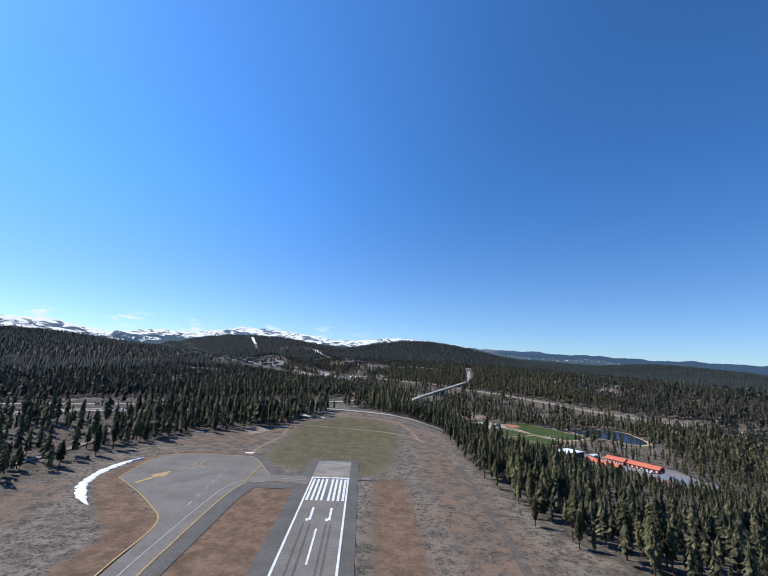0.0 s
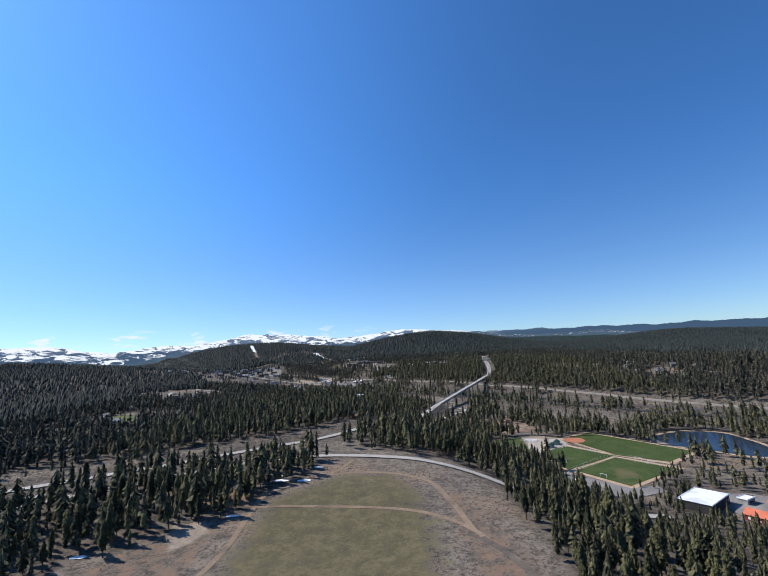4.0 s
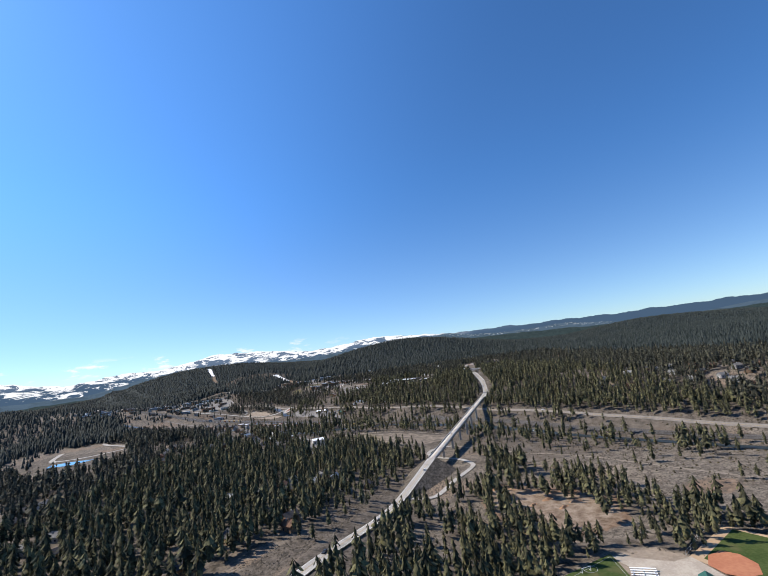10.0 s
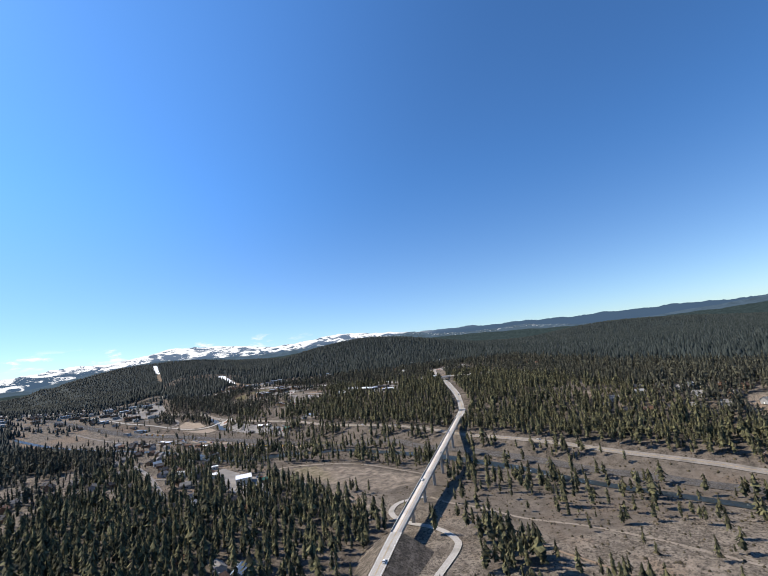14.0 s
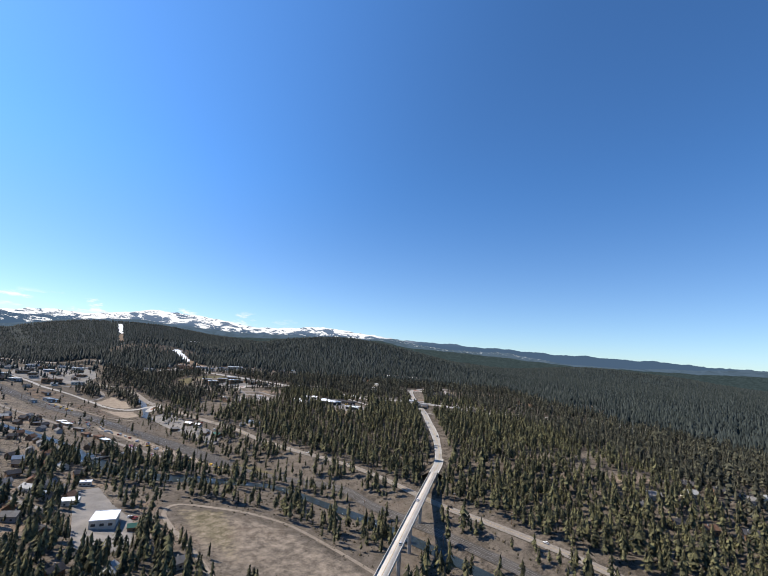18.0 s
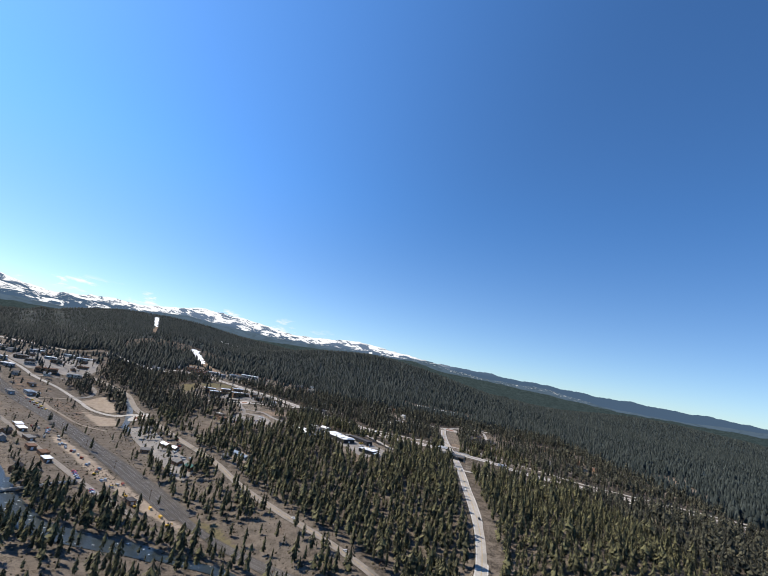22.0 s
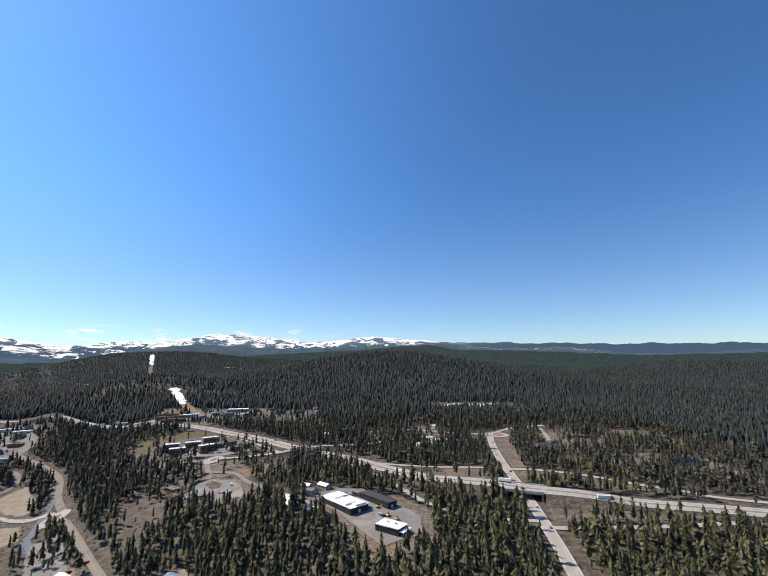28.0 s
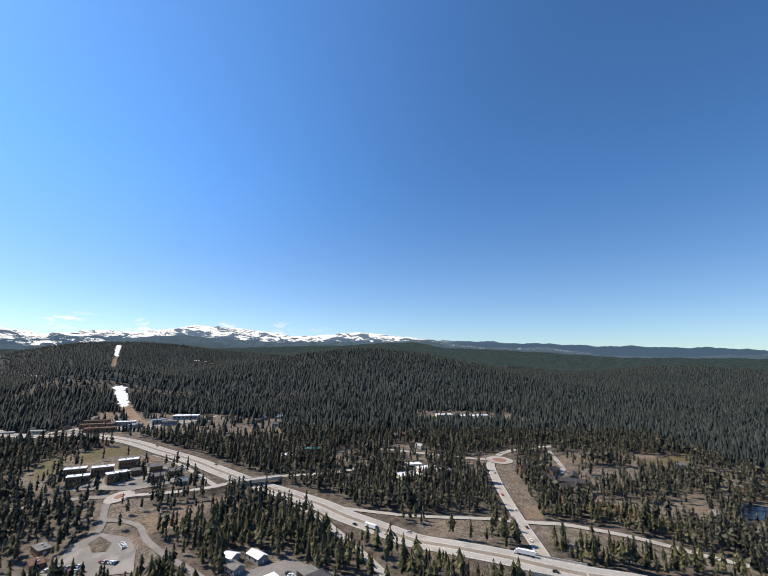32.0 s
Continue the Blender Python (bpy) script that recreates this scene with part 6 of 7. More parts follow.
# buildings of the town's edge, each at its own place
sheet("town_court", [(-640, 1860), (-560, 1950), (-490, 1915), (-440, 1830), (-440, 1775), (-530, 1745), (-600, 1780)], M_LOT, 0.35, "grey streets and car parks at the edge of town", "pavement", step=12)
for x, y, t, l, w, tall, wall, roof, text in ((-418, 1604, -38, 22, 11, 6, M_WALL_GREY, M_ROOF_BLUE, "blue-grey metal depot beside the rails"), (-436, 1586, -38, 16, 9, 5, M_WALL_GREY, M_ROOF_GREY, "grey metal shed beside the rails"), (-497, 1752, 30, 38, 18, 7, M_WALL, M_ROOF_BROWN, "long brown market hall with a low roof"), (-589, 1802, 30, 26, 14, 6, M_WALL, M_ROOF_GREY, "dark shop building at the edge of town"), (-565, 1937, 22, 40, 10, 5, M_WALL_CREAM, M_ROOF_WHITE, "long building with a white roof at the edge of town"), (-516, 1909, 22, 40, 10, 5, M_WALL_CREAM, M_ROOF_WHITE, "long building with a white roof at the edge of town"), (-622, 1893, 25, 28, 12, 5, M_WALL_GREY, M_ROOF_WHITE, "low building with a white roof in town"), (-452, 1772, 25, 26, 12, 5, M_WALL_CREAM, M_ROOF_PALE, "pale workshop at the graded yard"), (-537, 1836, 40, 22, 12, 6, M_WALL, M_ROOF_DARK, "brown shop building with a dark roof"), (-480, 1842, 10, 20, 12, 5, M_WALL, M_ROOF_BROWN, "brown building in town"), (-546, 1770, 40, 18, 10, 5, M_WALL_GREY, M_ROOF_GREY, "grey building in town"), (-646, 1846, 30, 24, 12, 6, M_WALL_GREY, M_ROOF_PALE, "pale-roofed building in town"), (-399, 1938, 15, 20, 10, 5, M_WALL_CREAM, M_ROOF_PALE, "pale apartment building at the forest's foot"), (-356, 1945, 10, 22, 10, 5, M_WALL_CREAM, M_ROOF_PALE, "pale apartment building at the forest's foot"), (-427, 1916, 15, 24, 10, 5, M_WALL_CREAM, M_ROOF_PALE, "pale apartment building at the forest's foot"), (-586, 1873, 35, 20, 12, 6, M_WALL, M_ROOF_BROWN, "brown building in town"), (-660, 1790, 35, 26, 13, 6, M_WALL, M_ROOF_GREY, "dark town building with a grey roof"), (-700, 1820, 35, 24, 12, 6, M_WALL_GREY, M_ROOF_WHITE, "town building with a white roof"), (-620, 1760, 35, 20, 11, 6, M_WALL, M_ROOF_BROWN, "brown town building with a low roof")):
    flat_hall("town_block", text, "building", x, y, t, l, w, tall, wall, roof, "blocks at the edge of town", 4, 1)
for k in range(12):
    q = k / 11
    container(-400 + 62 * q, 1584 - 52 * q + (k % 3) * 4 - 8, -40 + (k * 37) % 50, (M_WALL_RED, M_ROOF_PALE, CAR_PAINTS[5])[k % 3], ("rust-red container on a gravel pad", "pale container on a gravel pad", "yellow container on a gravel pad")[k % 3])

# ---- houses ----
HOUSE_KINDS = []
for k, (wall, roof, text) in enumerate(((M_WALL, M_ROOF_DARK, "brown house with a dark shingle roof among pines"), (M_WALL_GREY, M_ROOF_GREY, "grey house with a grey shingle roof among pines"),
                                        (M_WALL_CREAM, M_ROOF_PALE, "cream house with a pale metal roof among pines"), (M_WALL, M_ROOF_BROWN, "brown house with a rust-brown roof among pines"),
                                        (M_WALL_GREY, M_ROOF_BLUE, "grey house with a blue-grey metal roof among pines"))):
    HOUSE_KINDS.append(gable("house", text, "house", -66 + 9 * k, 770 + 12 * k, 20 * k, 10 + k % 3, 7.5, 4.2, 2.6, wall, roof, 4, "houses among the pines", 0.6, True))
rr = np.random.default_rng(21)
HOUSE_AREAS = [([(-302, 1268), (-258, 1300), (-160, 1205), (-100, 1048), (-96, 951), (-177, 1064)], 30), ([(-754, 880), (-900, 1100), (-800, 1200), (-660, 1098), (-520, 767), (-511, 650)], 24), ([(-420, 1900), (-300, 1900), (-290, 2000), (-420, 2030)], 14), ([(-290, 1290), (-200, 1300), (-130, 1240), (-190, 1235), (-300, 1330)], 14), ([(-420, 1400), (-300, 1330), (-250, 1370), (-380, 1480)], 14), ([(-70, 600), (-20, 690), (20, 780), (-60, 860), (-150, 760), (-130, 640)], 16), ([(-330, 640), (-180, 620), (-200, 800), (-330, 850)], 14), ([(-140, 900), (-10, 880), (0, 1000), (-140, 1010)], 12),
               ([(-330, 930), (-160, 1000), (-170, 1190), (-300, 1230)], 24), ([(345, 1010), (420, 900), (520, 820), (560, 900), (440, 1040)], 26), ([(460, 560), (620, 400), (700, 520), (540, 720)], 12),
               ([(-960, 1790), (-880, 1660), (-640, 1600), (-510, 1670), (-440, 1740), (-460, 1890), (-600, 1980), (-960, 2050)], 52), ([(-470, 620), (-340, 600), (-320, 760), (-460, 900)], 10), ([(470, 1520), (700, 1460), (800, 1680), (560, 1720)], 16),
               ([(-150, 2020), (120, 1900), (160, 2040), (-100, 2120)], 14), ([(-700, 800), (-520, 760), (-480, 980), (-700, 1060)], 14), ([(200, 1800), (330, 1790), (340, 1900), (220, 1920)], 6), ([(430, 1850), (640, 1830), (640, 1960), (460, 1960)], 10)]
HOUSES = []
for poly, n in HOUSE_AREAS:
    p = np.array(poly, float)
    made = 0
    for _ in range(n * 12):
        x, y = rr.uniform(p[:, 0].min(), p[:, 0].max()), rr.uniform(p[:, 1].min(), p[:, 1].max())
        if made >= n or not inside(p, np.array([x]), np.array([y]))[0] or any((x - a) ** 2 + (y - b) ** 2 < 300 for a, b in HOUSES):
            continue
        if near_any(np.array([x]), np.array([y]), [(HIGHWAY, 16), (HIGHWAY_NORTH, 16), (RIVER_ROAD, 13), (RAIL, 14), (FREEWAY, 30), (RIVER, 14), (TOWN_ROAD, 14), (RIVER_ROAD_WEST, 13), (STREET, 10), (SIDE_STREET, 9), (np.array(BUILT), 16)])[0]:
            continue
        HOUSES.append((x, y))
        copy_thing(HOUSE_KINDS[int(rr.choice(5, p=(0.46, 0.36, 0.06, 0.11, 0.01)))], pose(x, y, gz(x, y) - 0.3, 0, 0, rr.uniform(0, 180)))
        made += 1


# ---- dirt jumps and small clutter of the bike park ----
def mound(x, y, length, width, height, turn):
    ob = thing("dirt_mound", "orange-brown heaped dirt jump among pines", "mound", pose(x, y, gz(x, y) - 0.1, 0, 0, turn), "dirt jumps")
    rings, seg = 4, 14
    bm = bmesh.new()
    top = bm.verts.new((0, 0, height))
    last = None
    rough = np.random.default_rng(int(abs(x * 13 + y)))
    for k in range(1, rings + 1):
        q = k / rings
        row = [bm.verts.new((length / 2 * q * math.cos(a) * rough.uniform(0.88, 1.1), width / 2 * q * math.sin(a) * rough.uniform(0.88, 1.1), height * (0.5 + 0.5 * math.cos(math.pi * q)))) for a in np.linspace(0, 2 * math.pi, seg + 1)[:-1]]
        for i in range(seg):
            if last is None:
                bm.faces.new((top, row[i], row[(i + 1) % seg]))
            else:
                bm.faces.new((last[i], row[i], row[(i + 1) % seg], last[(i + 1) % seg]))
        last = row
    part("heap", bm, M_JUMP, ob)


M_JUMP = mottled("orange_heaped_dirt", (0.30, 0.175, 0.100), (0.40, 0.245, 0.150), 0.2, 1.2, wide=0.05, c=(0.24, 0.15, 0.095))
for x, y, l, w, h, t in ((112, 744, 12, 5, 1.6, 20), (124, 738, 9, 5, 1.4, -30), (134, 728, 12, 5, 1.8, 10), (118, 724, 11, 4, 1.4, 60), (150, 718, 14, 5, 1.8, -20), (164, 712, 12, 5, 1.7, -25), (174, 700, 12, 5, 1.6, -50), (140, 706, 12, 5, 1.6, 15), (126, 700, 12, 4, 1.4, 40), (110, 706, 10, 5, 1.5, 80), (156, 694, 12, 5, 1.6, 0), (144, 688, 12, 4, 1.5, 30)):
    mound(x, y, l, w, h, t)

# ---- vehicles ----
def car_proto(paint, label):
    ob = thing("car", label, "car", pose(0, 0, 0), "cars")
    body = prism([(-2.1, 0.35), (2.1, 0.35), (2.15, 0.85), (1.2, 0.98), (-2.0, 1.0)], 1.75)
    part("body", body, paint, ob)
    cab = prism([(-1.75, 0.98), (0.95, 0.98), (0.35, 1.48), (-1.35, 1.5)], 1.5)
    part("cabin", cab, M_GLASS, ob)
    part("roof", block(-0.5, 0, 1.47, 1.65, 1.4, 0.08), paint, ob)
    for sx in (-1.3, 1.3):
        for sy in (-0.8, 0.8):
            bm = bmesh.new()
            bmesh.ops.create_cone(bm, cap_ends=True, segments=10, radius1=0.34, radius2=0.34, depth=0.24, matrix=pose(sx, sy, 0.34, 90, 0, 0))
            part("wheel", bm, M_RUBBER, ob)
    return ob


PAINTS = [("white car", 0), ("silver car", 1), ("black car", 2), ("red car", 3), ("blue car", 4)]
PROTO = [car_proto(CAR_PAINTS[k], text + " with dark windows on asphalt") for text, k in PAINTS]
PROTO_USED = [False] * len(PROTO)


def put_car(k, x, y, z, turn):
    m = pose(x, y, z, 0, 0, turn)
    if not PROTO_USED[k]:
        PROTO[k].matrix_basis, PROTO_USED[k] = m, True
        return PROTO[k]
    return copy_thing(PROTO[k], m)


def car_on(line, f, lane, k, heights=None, lift=0.62):
    i = int(f * (len(line) - 2))
    n = sides(line)[i]
    d = line[i + 1, :2] - line[i, :2]
    x, y = line[i, :2] + n * lane
    z = (gz(x, y) if heights is None else float(heights[i])) + lift
    put_car(k, x, y, z, math.degrees(math.atan2(d[1], d[0])) + (180 if lane < 0 else 0))


for f, lane, k in ((0.34, 2, 0), (0.36, 2, 2), (0.50, -2, 2), (0.62, 2, 1), (0.70, -2, 2), (0.97, 2, 0), (0.80, 2, 2), (0.15, -2, 2), (0.10, 2, 1), (0.22, 2, 2)):
    car_on(HIGHWAY, f, lane, k, h_south)
for f, lane, k in ((0.30, -2, 0), (0.52, 2, 1), (0.78, -2, 0)):
    car_on(BRIDGE, f, lane, k, deck_h, 0.64)
for f, lane, k in ((0.18, 2, 2), (0.30, -2, 0), (0.45, 2, 1), (0.52, 2, 0), (0.60, -2, 2), (0.66, -2, 0), (0.70, 2, 2), (0.76, 2, 0), (0.82, -2, 3), (0.93, 2, 1)):
    car_on(HIGHWAY_NORTH, f, lane, k, h_north)
for f, lane, k in ((0.39, 5.5, 0), (0.37, -9, 1), (0.40, 9, 2), (0.44, 5.5, 0), (0.475, -5.5, 0), (0.50, 9, 2), (0.515, -9, 1), (0.55, 5.5, 2), (0.30, -5.5, 2), (0.26, 5.5, 1), (0.42, -9, 2), (0.455, 9, 0)):
    car_on(FREEWAY, f, lane, k, h_free)
for f, k in ((0.45, 0), (0.52, 2), (0.63, 1), (0.68, 0)):
    car_on(RIVER_ROAD, f, 1.8, k)
for row in ((-60, 1530, 14, -0.22, 10), (-52, 1523, 14, -0.22, 9), (-18, 1522, 10, -0.45, 6), (-14, 1540, 10, -0.9, 4), (390, 1662, 8, 0.1, 5), (-70, 1345, 8, -0.9, 6), (128, 465, 8, 0.9, 6), (228, 376, 6, -1.1, 4), (-150, 1300, 11, -0.85, 9), (-110, 1262, 6, -0.85, 4), (120, 1480, 8, -0.9, 5), (150, 1425, 6, -0.9, 3), (-60, 1066, 5, -0.4, 3)):
    x0, y0, n, a, m_ = row
    for k in range(m_):
        x, y = x0 + math.cos(a) * 2.9 * k, y0 + math.sin(a) * 2.9 * k
        put_car(int(rr.choice(5, p=(0.36, 0.22, 0.18, 0.12, 0.12))), x, y, gz(x, y) + 0.45, math.degrees(a) + 90)


def truck(x, y, z, turn, cab_paint, label):
    ob = thing("truck", label, "truck", pose(x, y, z, 0, 0, turn), "freeway trucks")
    part("cab", prism([(6.0, 0.6), (8.6, 0.6), (8.6, 1.6), (7.6, 2.0), (7.2, 3.2), (6.0, 3.3)], 2.3), cab_paint, ob)
    part("windscreen", block(7.55, 0, 2.0, 0.15, 2.0, 0.9), M_GLASS, ob)
    part("trailer", block(0, 0, 1.1, 11.5, 2.4, 2.7, 0, 0.06), M_FRAME, ob)
    part("chassis", block(1, 0, 0.6, 13, 1.2, 0.5), M_RUBBER, ob)
    for sx in (-4.8, -3.6, 4.4, 5.5, 7.7):
        for sy in (-1.05, 1.05):
            bm = bmesh.new()
            bmesh.ops.create_cone(bm, cap_ends=True, segments=12, radius1=0.5, radius2=0.5, depth=0.35, matrix=pose(sx, sy, 0.5, 90, 0, 0))
            part("wheel", bm, M_RUBBER, ob)


for f, lane, paint, label in ((0.545, -9, CAR_PAINTS[0], "white lorry with a long pale trailer on the freeway"), (0.505, 5.5, CAR_PAINTS[4], "lorry with a blue cab and white trailer on the freeway"), (0.575, 9, CAR_PAINTS[2], "dark lorry with a long trailer on the freeway")):
    i = int(f * (len(FREEWAY) - 2))
    d = FREEWAY[i + 1] - FREEWAY[i]
    p = FREEWAY[i] + sides(FREEWAY)[i] * lane
    truck(p[0], p[1], float(h_free[i]) + 0.62, math.degrees(math.atan2(d[1], d[0])) + (180 if lane < 0 else 0), paint, label)


def digger(x, y, turn):
    ob = thing("digger", "small yellow digger parked on bare dirt", "digger", pose(x, y, gz(x, y) + 0.3, 0, 0, turn), "yellow machines")
    part("body", block(0, 0, 0.9, 3.2, 2.0, 1.2, 0, 0.15), CAR_PAINTS[5], ob)
    part("cab", block(0.4, 0.4, 2.1, 1.2, 1.0, 1.1, 0, 0.08), M_GLASS, ob)
    for sy in (-0.9, 0.9):
        part("track", block(0, sy, 0, 3.6, 0.5, 0.9, 0, 0.2), M_RUBBER, ob)
    part("arm", prism([(1.4, 1.6), (3.4, 3.0), (4.6, 1.2), (4.2, 1.0), (3.2, 2.4), (1.4, 1.2)], 0.4), CAR_PAINTS[5], ob)


for x, y, t in ((-100, 1280, 20), (-60, 1245, 70), (-130, 1302, 10), (158, 1420, 40), (165, 1412, 100), (150, 1440, 10), (-20, 1220, 40), (-78, 1264, 140)):
    digger(x, y, t)

# ---- snow on the hills ----
for poly in ([(-1312, 3984), (-1286, 3990), (-1213, 3838), (-1186, 3775), (-1198, 3770), (-1238, 3832)], [(-392, 2228), (-370, 2236), (-338, 2190), (-300, 2124), (-312, 2116), (-358, 2180)],
             [(-1400, 3360), (-1320, 3370), (-1300, 3350), (-1380, 3340)], [(-1200, 3420), (-1140, 3425), (-1150, 3400), (-1205, 3400)], [(-760, 3850), (-700, 3855), (-705, 3835), (-765, 3832)], [(-690, 3800), (-630, 3805), (-640, 3790), (-690, 3786)]):
    sheet("snow_field", poly, M_SNOW, 2.5 if poly[0][1] > 3000 else 1.2, "white strip of late snow on a cleared hillside", "snow", "thing", 30, wavy=3.0)
sheet("upper_run_dirt", [(-1200, 3772), (-1184, 3776), (-1150, 3700), (-1106, 3614), (-1126, 3608), (-1170, 3690)], M_TRACK, 1.6, "brown bare foot of the upper ski run", "ground", step=30, wavy=3.0)
sheet("ski_run_dirt", [(-316, 2118), (-296, 2126), (-236, 2034), (-182, 1956), (-200, 1946), (-256, 2026)], M_TRACK, 1.0, "reddish bare foot of a ski run", "ground", step=10, wavy=2.0)

# ---- trees ----
rng = np.random.default_rng(7)
NO_TREES = [(HIGHWAY, 19), (HIGHWAY_NORTH, 13), (FREEWAY, 25), (RAMP_FAR, 7), (RAMP_EXIT, 7), (TOWN_LANE, 6), (RIVER_ROAD, 8), (RIVER_ROAD_WEST, 8), (TOWN_ROAD, 10), (YARD_LOOP, 8), (YARD_TRACK, 6), (PLOT_TRACK, 6), (RAIL, 9), (SOUTH_ROAD, 9), (RIVER, 8), (ACCESS, 8), (RAMP_NORTH, 9), (RAMP_SOUTH, 9), (RAMP_WEST, 7), (OVERPASS, 10),
            (TOWN_STREET, 8), (TOWN_BYROAD, 6), (PARK_LOOP, 6), (FIELD_TRACK, 5), (WEST_TRACK, 6), (SAGE_TRACK, 4), (FIELD_ROAD, 6), (BRIDGE, 11), (np.array(HOUSES), 6.5), (np.array(BUILT), 9), (CREEK, 6), (SPUR_EAST, 9), (SPUR_WEST, 9), (CONDO_ROAD, 8), (STREET, 7), (SIDE_STREET, 6), (SHOP_STREET, 10), (spline([(-382, 2230), (-350, 2185), (-307, 2119), (-245, 2030), (-190, 1955)], 12), 16), (np.array([(366.0, 1741.0)]), 36), (np.array([(-203.0, 1553.0), (-196.0, 1535.0), (-180.0, 1515.0), (-66.0, 1634.0)]), 26)]


def blades(whorls, per, seed, core=5, tufts=0):
    """Unit pine: whorls of level boughs in a rounded, uneven crown round a slim core, 1 high, boughs about 1 long."""
    r = np.random.default_rng(seed)
    v, f = [], []
    lean = r.normal(0, 0.05, 2)
    foot, lobe, swell = r.uniform(0.14, 0.32), r.uniform(0, 6.28), r.uniform(1.7, 3.0)
    v.append((lean[0], lean[1], 0.97))
    for k in range(core):
        a = 2 * math.pi * k / core
        v.append((0.42 * math.cos(a), 0.42 * math.sin(a), foot + 0.06))
    f += [(0, 1 + k, 1 + (k + 1) % core) for k in range(core)]
    for w in range(whorls):
        t = (w + 0.4 * r.random()) / whorls
        h = foot + (0.97 - foot) * t
        full = (0.55 + 0.45 * min(1.0, t / 0.28)) * (1 - t ** swell) ** 0.95 * (0.86 + 0.14 * math.sin(9 * t + seed)) + 0.07
        for k in range(per):
            if r.random() < 0.13:
                continue
            a = 2 * math.pi * (k + 0.5 * (w % 2)) / per + r.normal(0, 0.25)
            q = full * r.uniform(0.6, 1.2) * (1 + 0.2 * math.sin(2 * a + lobe + 4 * t))
            half = q * r.uniform(0.75, 1.15) * 2.2 / per
            c, s_ = math.cos(a), math.sin(a)
            top = min(1.0, h + 0.09 + 0.07 * r.random())
            mid, tip = 0.66 * q, q
            b = len(v)
            v.append((lean[0] * h, lean[1] * h, top))
            v.append((mid * c - half * s_, mid * s_ + half * c, h + r.uniform(-0.024, 0.008)))
            v.append((tip * c, tip * s_, h + r.uniform(-0.045, 0.0)))
            v.append((mid * c + half * s_, mid * s_ - half * c, h + r.uniform(-0.024, 0.008)))
            f += [(b, b + 1, b + 2), (b, b + 2, b + 3)]
            for _ in range(tufts):
                b, g0 = len(v), r.uniform(0.55, 0.95) * q
                a2 = a + r.normal(0, 0.9 / per)
                px, py, wd = g0 * math.cos(a2), g0 * math.sin(a2), 0.10 + 0.12 * r.random()
                hz = h + r.uniform(-0.01, 0.03)
                a3 = r.uniform(0, 6.28)
                v += [(px + wd * math.cos(a3 + 2.09 * i), py + wd * math.sin(a3 + 2.09 * i), hz + r.uniform(-0.012, 0.012)) for i in range(3)]
                v.append((px, py, hz + 0.035))
                f += [(b, b + 1, b + 3), (b + 1, b + 2, b + 3), (b + 2, b, b + 3)]
    return np.array(v), np.array(f)


def cones(tiers, seg, seed):
    r = np.random.default_rng(seed)
    v, f = [], []
    for k in range(tiers):
        low = 0.12 + 0.82 * k / tiers
        top = min(1.0, low + 1.4 / tiers + 0.06)
        rad = (1 - (low - 0.1) / 0.95) ** 0.8
        b = len(v)
        v.append((r.normal(0, .04), r.normal(0, .04), top))
        for s_ in range(seg):
            a = 2 * math.pi * (s_ + 0.5 * (k % 2)) / seg + r.normal(0, 0.2)
            q = rad * (1 + r.normal(0, 0.25))
            v.append((q * math.cos(a), q * math.sin(a), low + r.normal(0, 0.02)))
        f += [(b, b + 1 + s_, b + 1 + (s_ + 1) % seg) for s_ in range(seg)]
    return np.array(v), np.array(f)


def forest(name, x, y, height, shapes, mat, label, wide=(0.15, 0.245)):
    """One mesh of many trees."""
    V, T, base = [], [], 0
    pick = rng.integers(0, len(shapes), len(x))
    z = ground_z(x, y) - 0.3
    turn, wd = rng.uniform(0, 6.28, len(x)), rng.uniform(*wide, len(x))
    for k, (sv, sf) in enumerate(shapes):
        w = np.nonzero(pick == k)[0]
        if not len(w):
            continue
        c, s_ = np.cos(turn[w])[:, None], np.sin(turn[w])[:, None]
        h, r = height[w][:, None], (height[w] * wd[w])[:, None]
        vx = x[w][:, None] + r * (c * sv[:, 0] - s_ * sv[:, 1])
        vy = y[w][:, None] + r * (s_ * sv[:, 0] + c * sv[:, 1])
        vz = z[w][:, None] + h * sv[:, 2]
        V.append(np.stack([vx, vy, vz], -1).reshape(-1, 3))
        T.append((sf[None] + (np.arange(len(w)) * len(sv))[:, None, None] + base).reshape(-1, 3))
        base += len(w) * len(sv)
    ob = new(name, fast_mesh(name, np.concatenate(V), np.concatenate(T), mat))
    return tagged(ob, label, "trees", kind="stuff")


def scatter(x0, x1, y0, y1, gap):
    a, b = np.meshgrid(np.arange(x0, x1, gap), np.arange(y0, y1, gap))
    return a.ravel() + rng.uniform(-.5, .5, a.size) * gap, b.ravel() + rng.uniform(-.5, .5, a.size) * gap


def heights(n):
    return np.clip(rng.normal(15.3, 4.6, n), 5, 27)


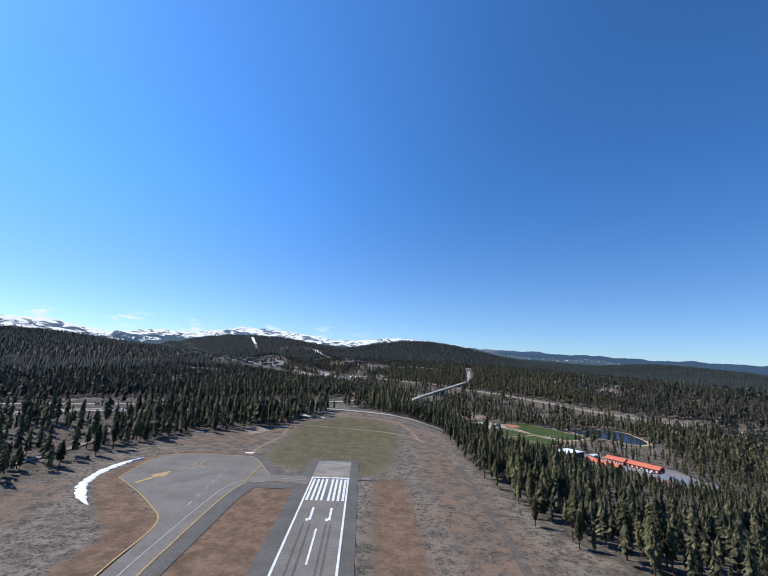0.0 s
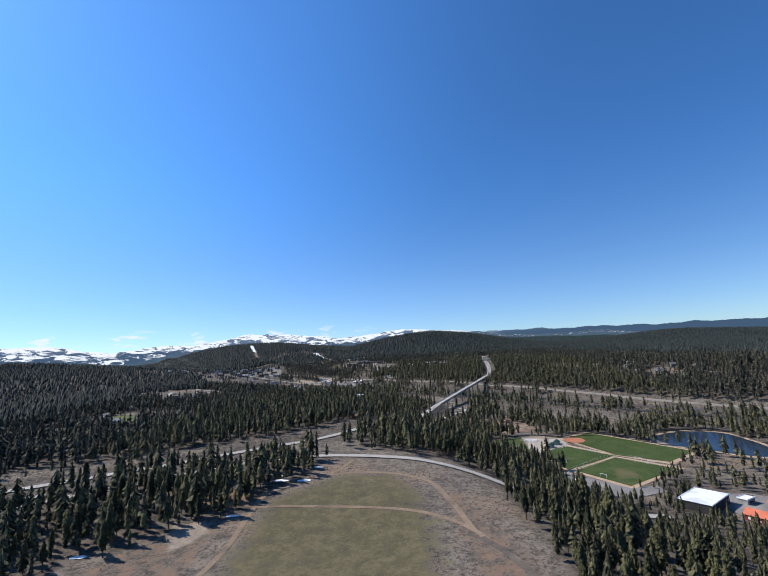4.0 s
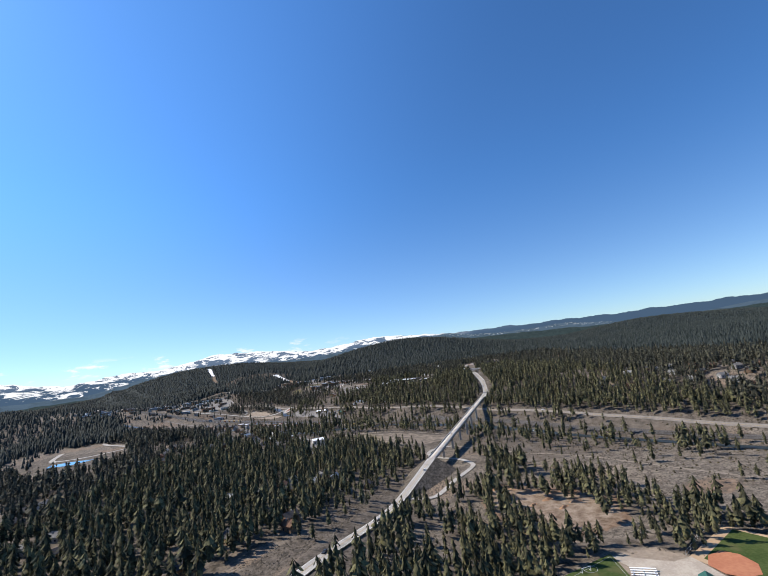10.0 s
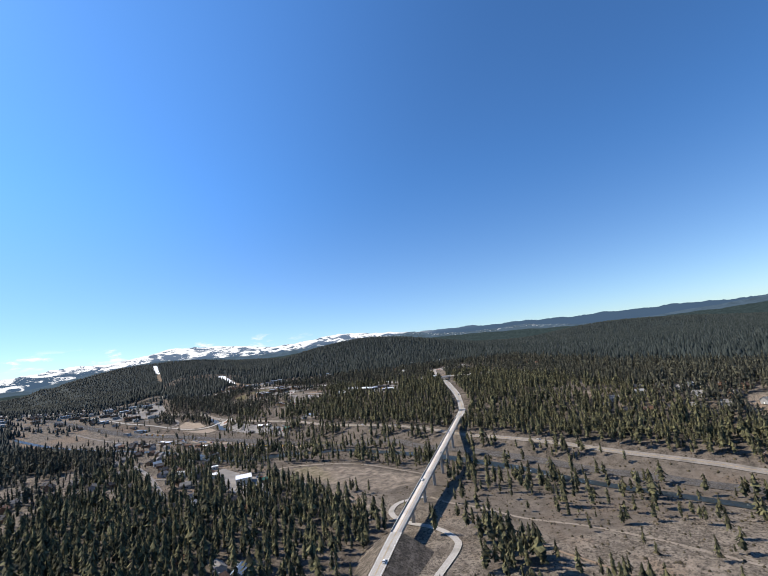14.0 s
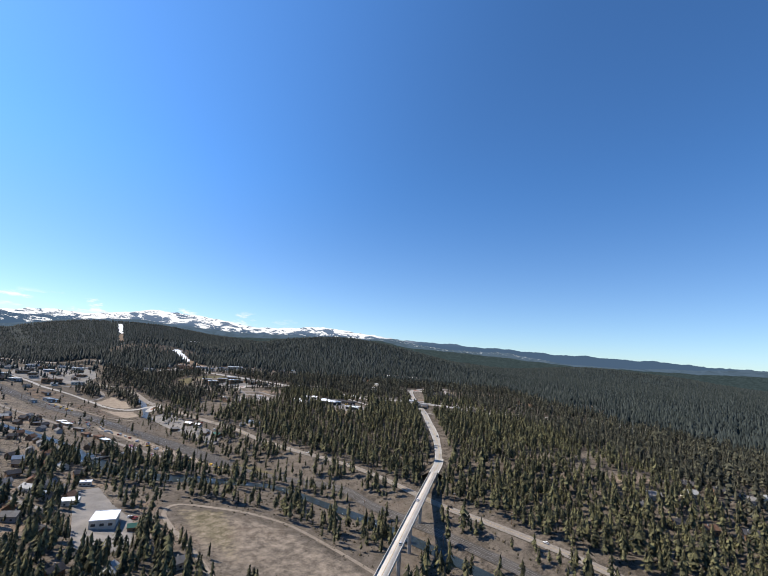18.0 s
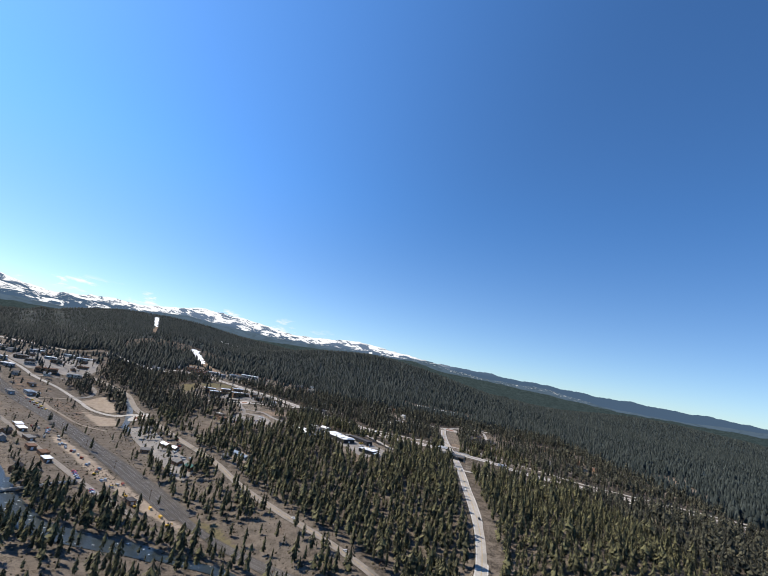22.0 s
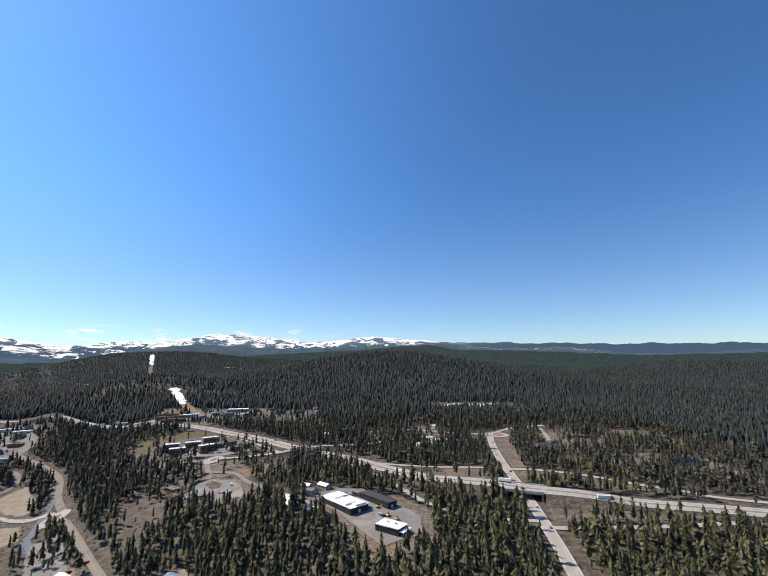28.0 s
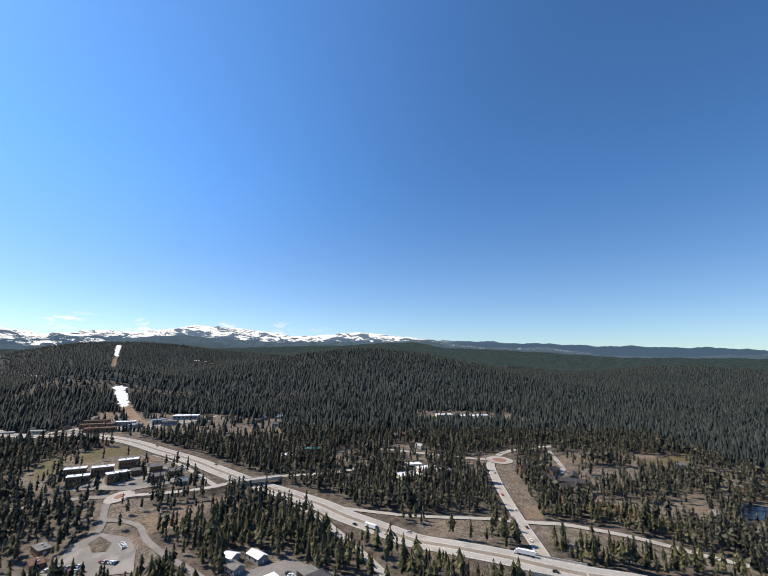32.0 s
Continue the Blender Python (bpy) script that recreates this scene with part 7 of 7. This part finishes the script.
# single pines along the airfield's edge and the access road
SHAPES = [blades(18, 9, s, 6, 1) for s in range(8)]
TREE_MESHES = []
for k, (sv, sf) in enumerate(SHAPES):
    crown = fast_mesh("crown", sv * np.array((0.16, 0.16, 1)), sf, M_PINE_OB)
    bm = bmesh.new()
    bmesh.ops.create_cone(bm, cap_ends=True, segments=6, radius1=0.021, radius2=0.006, depth=0.8, matrix=pose(0, 0, 0.38))
    trunk = bpy.data.meshes.new("trunk")
    bm.to_mesh(trunk)
    bm.free()
    trunk.materials.append(M_BARK)
    TREE_MESHES.append((crown, trunk))


def pine(x, y, h, k):
    ob = thing("pine_tree", "tall dark green pine with a brown trunk beside the airfield", "tree", pose(x, y, gz(x, y) - 0.2, 0, 0, float(rng.uniform(0, 360))) @ Matrix.Diagonal((h, h, h, 1)), "airfield pines")
    for nm, me in zip(("crown", "trunk"), TREE_MESHES[k]):
        o = new(nm, me)
        o.parent = ob


x, y = scatter(-760, 960, 30, 2200, 6.2)
x2, y2 = scatter(52, 190, 90, 530, 8.5)      # the belt beside the airfield stands closer
x, y = np.concatenate([x, x2]), np.concatenate([y, y2])
share = wooded(x, y)
keep = (rng.random(len(x)) < share) & ~near_any(x, y, NO_TREES)
x, y, share = x[keep], y[keep], share[keep]
h = heights(len(x)) * np.where(share < 0.3, 0.85, 1.0) * (1 - 0.42 * soft([(110, 180), (250, 200), (330, 330), (280, 420), (190, 480), (120, 480), (110, 330), (125, 260)], x, y, 40))
edge = ((x > 55) & (x < 100) & (y > 130) & (y < 400)) | ((x > -20) & (x < 90) & (y > 470) & (y < 510)) | ((x > -200) & (x < -85) & (y > 140) & (y < 430))
singles = np.nonzero(edge)[0]
singles = singles[rng.permutation(len(singles))[:290]]
for i in singles:
    pine(float(x[i]), float(y[i]), float(h[i]) * (0.86 if y[i] < 440 else 1.0), int(rng.integers(0, 8)))
rest = np.ones(len(x), bool)
rest[singles] = False
x, y, h = x[rest], y[rest], h[rest]
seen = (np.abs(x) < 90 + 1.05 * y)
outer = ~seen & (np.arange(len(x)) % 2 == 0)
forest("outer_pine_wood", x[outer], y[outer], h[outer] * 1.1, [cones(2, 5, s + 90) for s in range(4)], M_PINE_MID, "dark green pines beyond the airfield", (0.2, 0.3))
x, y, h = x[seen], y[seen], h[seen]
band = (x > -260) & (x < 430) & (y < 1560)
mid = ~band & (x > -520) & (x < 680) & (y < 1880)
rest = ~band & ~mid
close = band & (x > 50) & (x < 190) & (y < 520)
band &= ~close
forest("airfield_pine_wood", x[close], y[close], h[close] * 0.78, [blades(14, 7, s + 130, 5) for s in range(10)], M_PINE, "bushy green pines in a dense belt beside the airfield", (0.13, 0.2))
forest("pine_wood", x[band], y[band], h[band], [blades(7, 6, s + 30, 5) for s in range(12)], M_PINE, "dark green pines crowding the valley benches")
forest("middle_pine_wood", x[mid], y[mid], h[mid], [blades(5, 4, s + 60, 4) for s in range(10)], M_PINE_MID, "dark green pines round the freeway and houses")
forest("far_pine_wood", x[rest], y[rest], h[rest], [cones(2, 5, s + 80) for s in range(8)], M_PINE_HAZY, "dark green pines round the town")
x, y = scatter(-3700, 3900, -200, 4850, 14.6)
keep = (~((x > -760) & (x < 960) & (y < 2200))) & (np.abs(x) < 560 + 1.02 * np.maximum(y, 0)) & (rng.random(len(x)) < np.clip(0.75 + 0.5 * vnoise(x, y, 160, 9), 0, 1))
x, y = x[keep], y[keep]
h = np.clip(rng.normal(16, 3, len(x)), 8, 24)
keep = ~inside(TOWN, x, y) | (rng.random(len(x)) < 0.25)
x, y, h = x[keep], y[keep], h[keep]
cleared = near_any(x, y, [(spline([(-1300, 3985), (-1225, 3835), (-1170, 3708), (-1116, 3610)], 15), 19), (spline([(-382, 2230), (-350, 2185), (-307, 2119), (-245, 2030), (-190, 1955)], 12), 19), (FREEWAY, 24)])
x, y, h = x[~cleared], y[~cleared], h[~cleared]
near = np.hypot(x, y) < 3000
forest("hill_forest", x[near], y[near], h[near], [cones(2, 5, s + 20) for s in range(7)], M_PINE_HAZY, "endless dark conifer forest on the hills", (0.18, 0.26))
forest("far_forest", x[~near], y[~near], h[~near], [cones(1, 5, s + 40) for s in range(5)], M_PINE_HAZY, "endless dark conifer forest on the far hills", (0.18, 0.25))

# ---- sagebrush and small shrubs ----
x, y = scatter(-320, 430, 60, 1330, 2.1)
bare = np.maximum.reduce([soft(p, x, y, 6) for p in MEADOWS + BARE + DIRTS + [GRASS_FIELD, APRON] + PALES[:2]])
wild = ss(0.35, 0.65, vnoise(x, y, 22, 12))
open_land = wooded(x, y) < 0.5
off_road = ~near_any(x, y, [(HIGHWAY, 13)] + NO_TREES[1:10] + [(np.array([rw(a, -1.5) for a in range(-42, 330, 6)]), 21), (EAST_PATH, 4), (FIELD_ROAD, 4), (PARK_LOOP, 5), (BRIDGE, 7)])
sage_west = soft([(-460, -50), (-175, -50), (-165, 60), (-150, 140), (-162, 215), (-172, 300), (-205, 355), (-235, 432), (-330, 420), (-460, 350)], x, y, 16) + soft(BANK_LAND, x, y, 10)
keep = (rng.random(len(x)) < (0.5 * (0.2 + wild) + 0.55 * np.minimum(sage_west, 1)) * (1 - bare)) & open_land & off_road


def domes(n, seg, squat):
    out = []
    for s_ in range(n):
        r = np.random.default_rng(s_)
        ang = np.linspace(0, 2 * math.pi, seg + 1)[:-1]
        vv = [(r.normal(0, .1), r.normal(0, .1), 1)] + [(math.cos(a) * r.uniform(.55, .9), math.sin(a) * r.uniform(.55, .9), r.uniform(.5, .8) * squat) for a in ang] + [(math.cos(a) * r.uniform(.7, 1.2), math.sin(a) * r.uniform(.7, 1.2), 0) for a in ang]
        ff = [(0, 1 + k, 1 + (k + 1) % seg) for k in range(seg)]
        for k in range(seg):
            a, b = 1 + k, 1 + (k + 1) % seg
            ff += [(a, seg + a, seg + b), (a, seg + b, b)]
        out.append((np.array(vv), np.array(ff)))
    return out


forest("sagebrush", x[keep], y[keep], rng.uniform(0.4, 1.3, keep.sum()) * np.where(inside(AIRFIELD, x[keep], y[keep]), 0.6, 1.0), [cones(1, 5, q + 200) for q in range(6)], M_BUSH, "low grey-brown sagebrush over dry ground", (0.7, 1.2))
# willows and young pines along the river and the railway
x, y = scatter(-480, 460, 640, 1620, 4.6)
u, v = 0.781 * y - 0.625 * x, 0.781 * x + 0.625 * y
keep = (v > 640) & (v < 880) & (rng.random(len(x)) < 0.36 + 0.34 * ss(0.5, 0.7, vnoise(x, y, 30, 15)) * (np.abs(v - 760) < 60)) & ~near_any(x, y, [(RIVER_ROAD, 5), (RAIL, 7), (RIVER, 6.5), (SOUTH_ROAD, 5), (FIELD_TRACK, 4), (PARK_LOOP, 4), (BRIDGE, 7), (YARD, 14), (np.array(HOUSES), 7)])
keep &= np.maximum.reduce([soft(p, x, y, 6) for p in MEADOWS + PALES]) < 0.3
forest("bank_shrubs", x[keep], y[keep], rng.uniform(0.5, 1.7, keep.sum()), domes(5, 5, 0.95), M_WILLOW, "brown-green shrubs along river and railway", (0.5, 0.9))
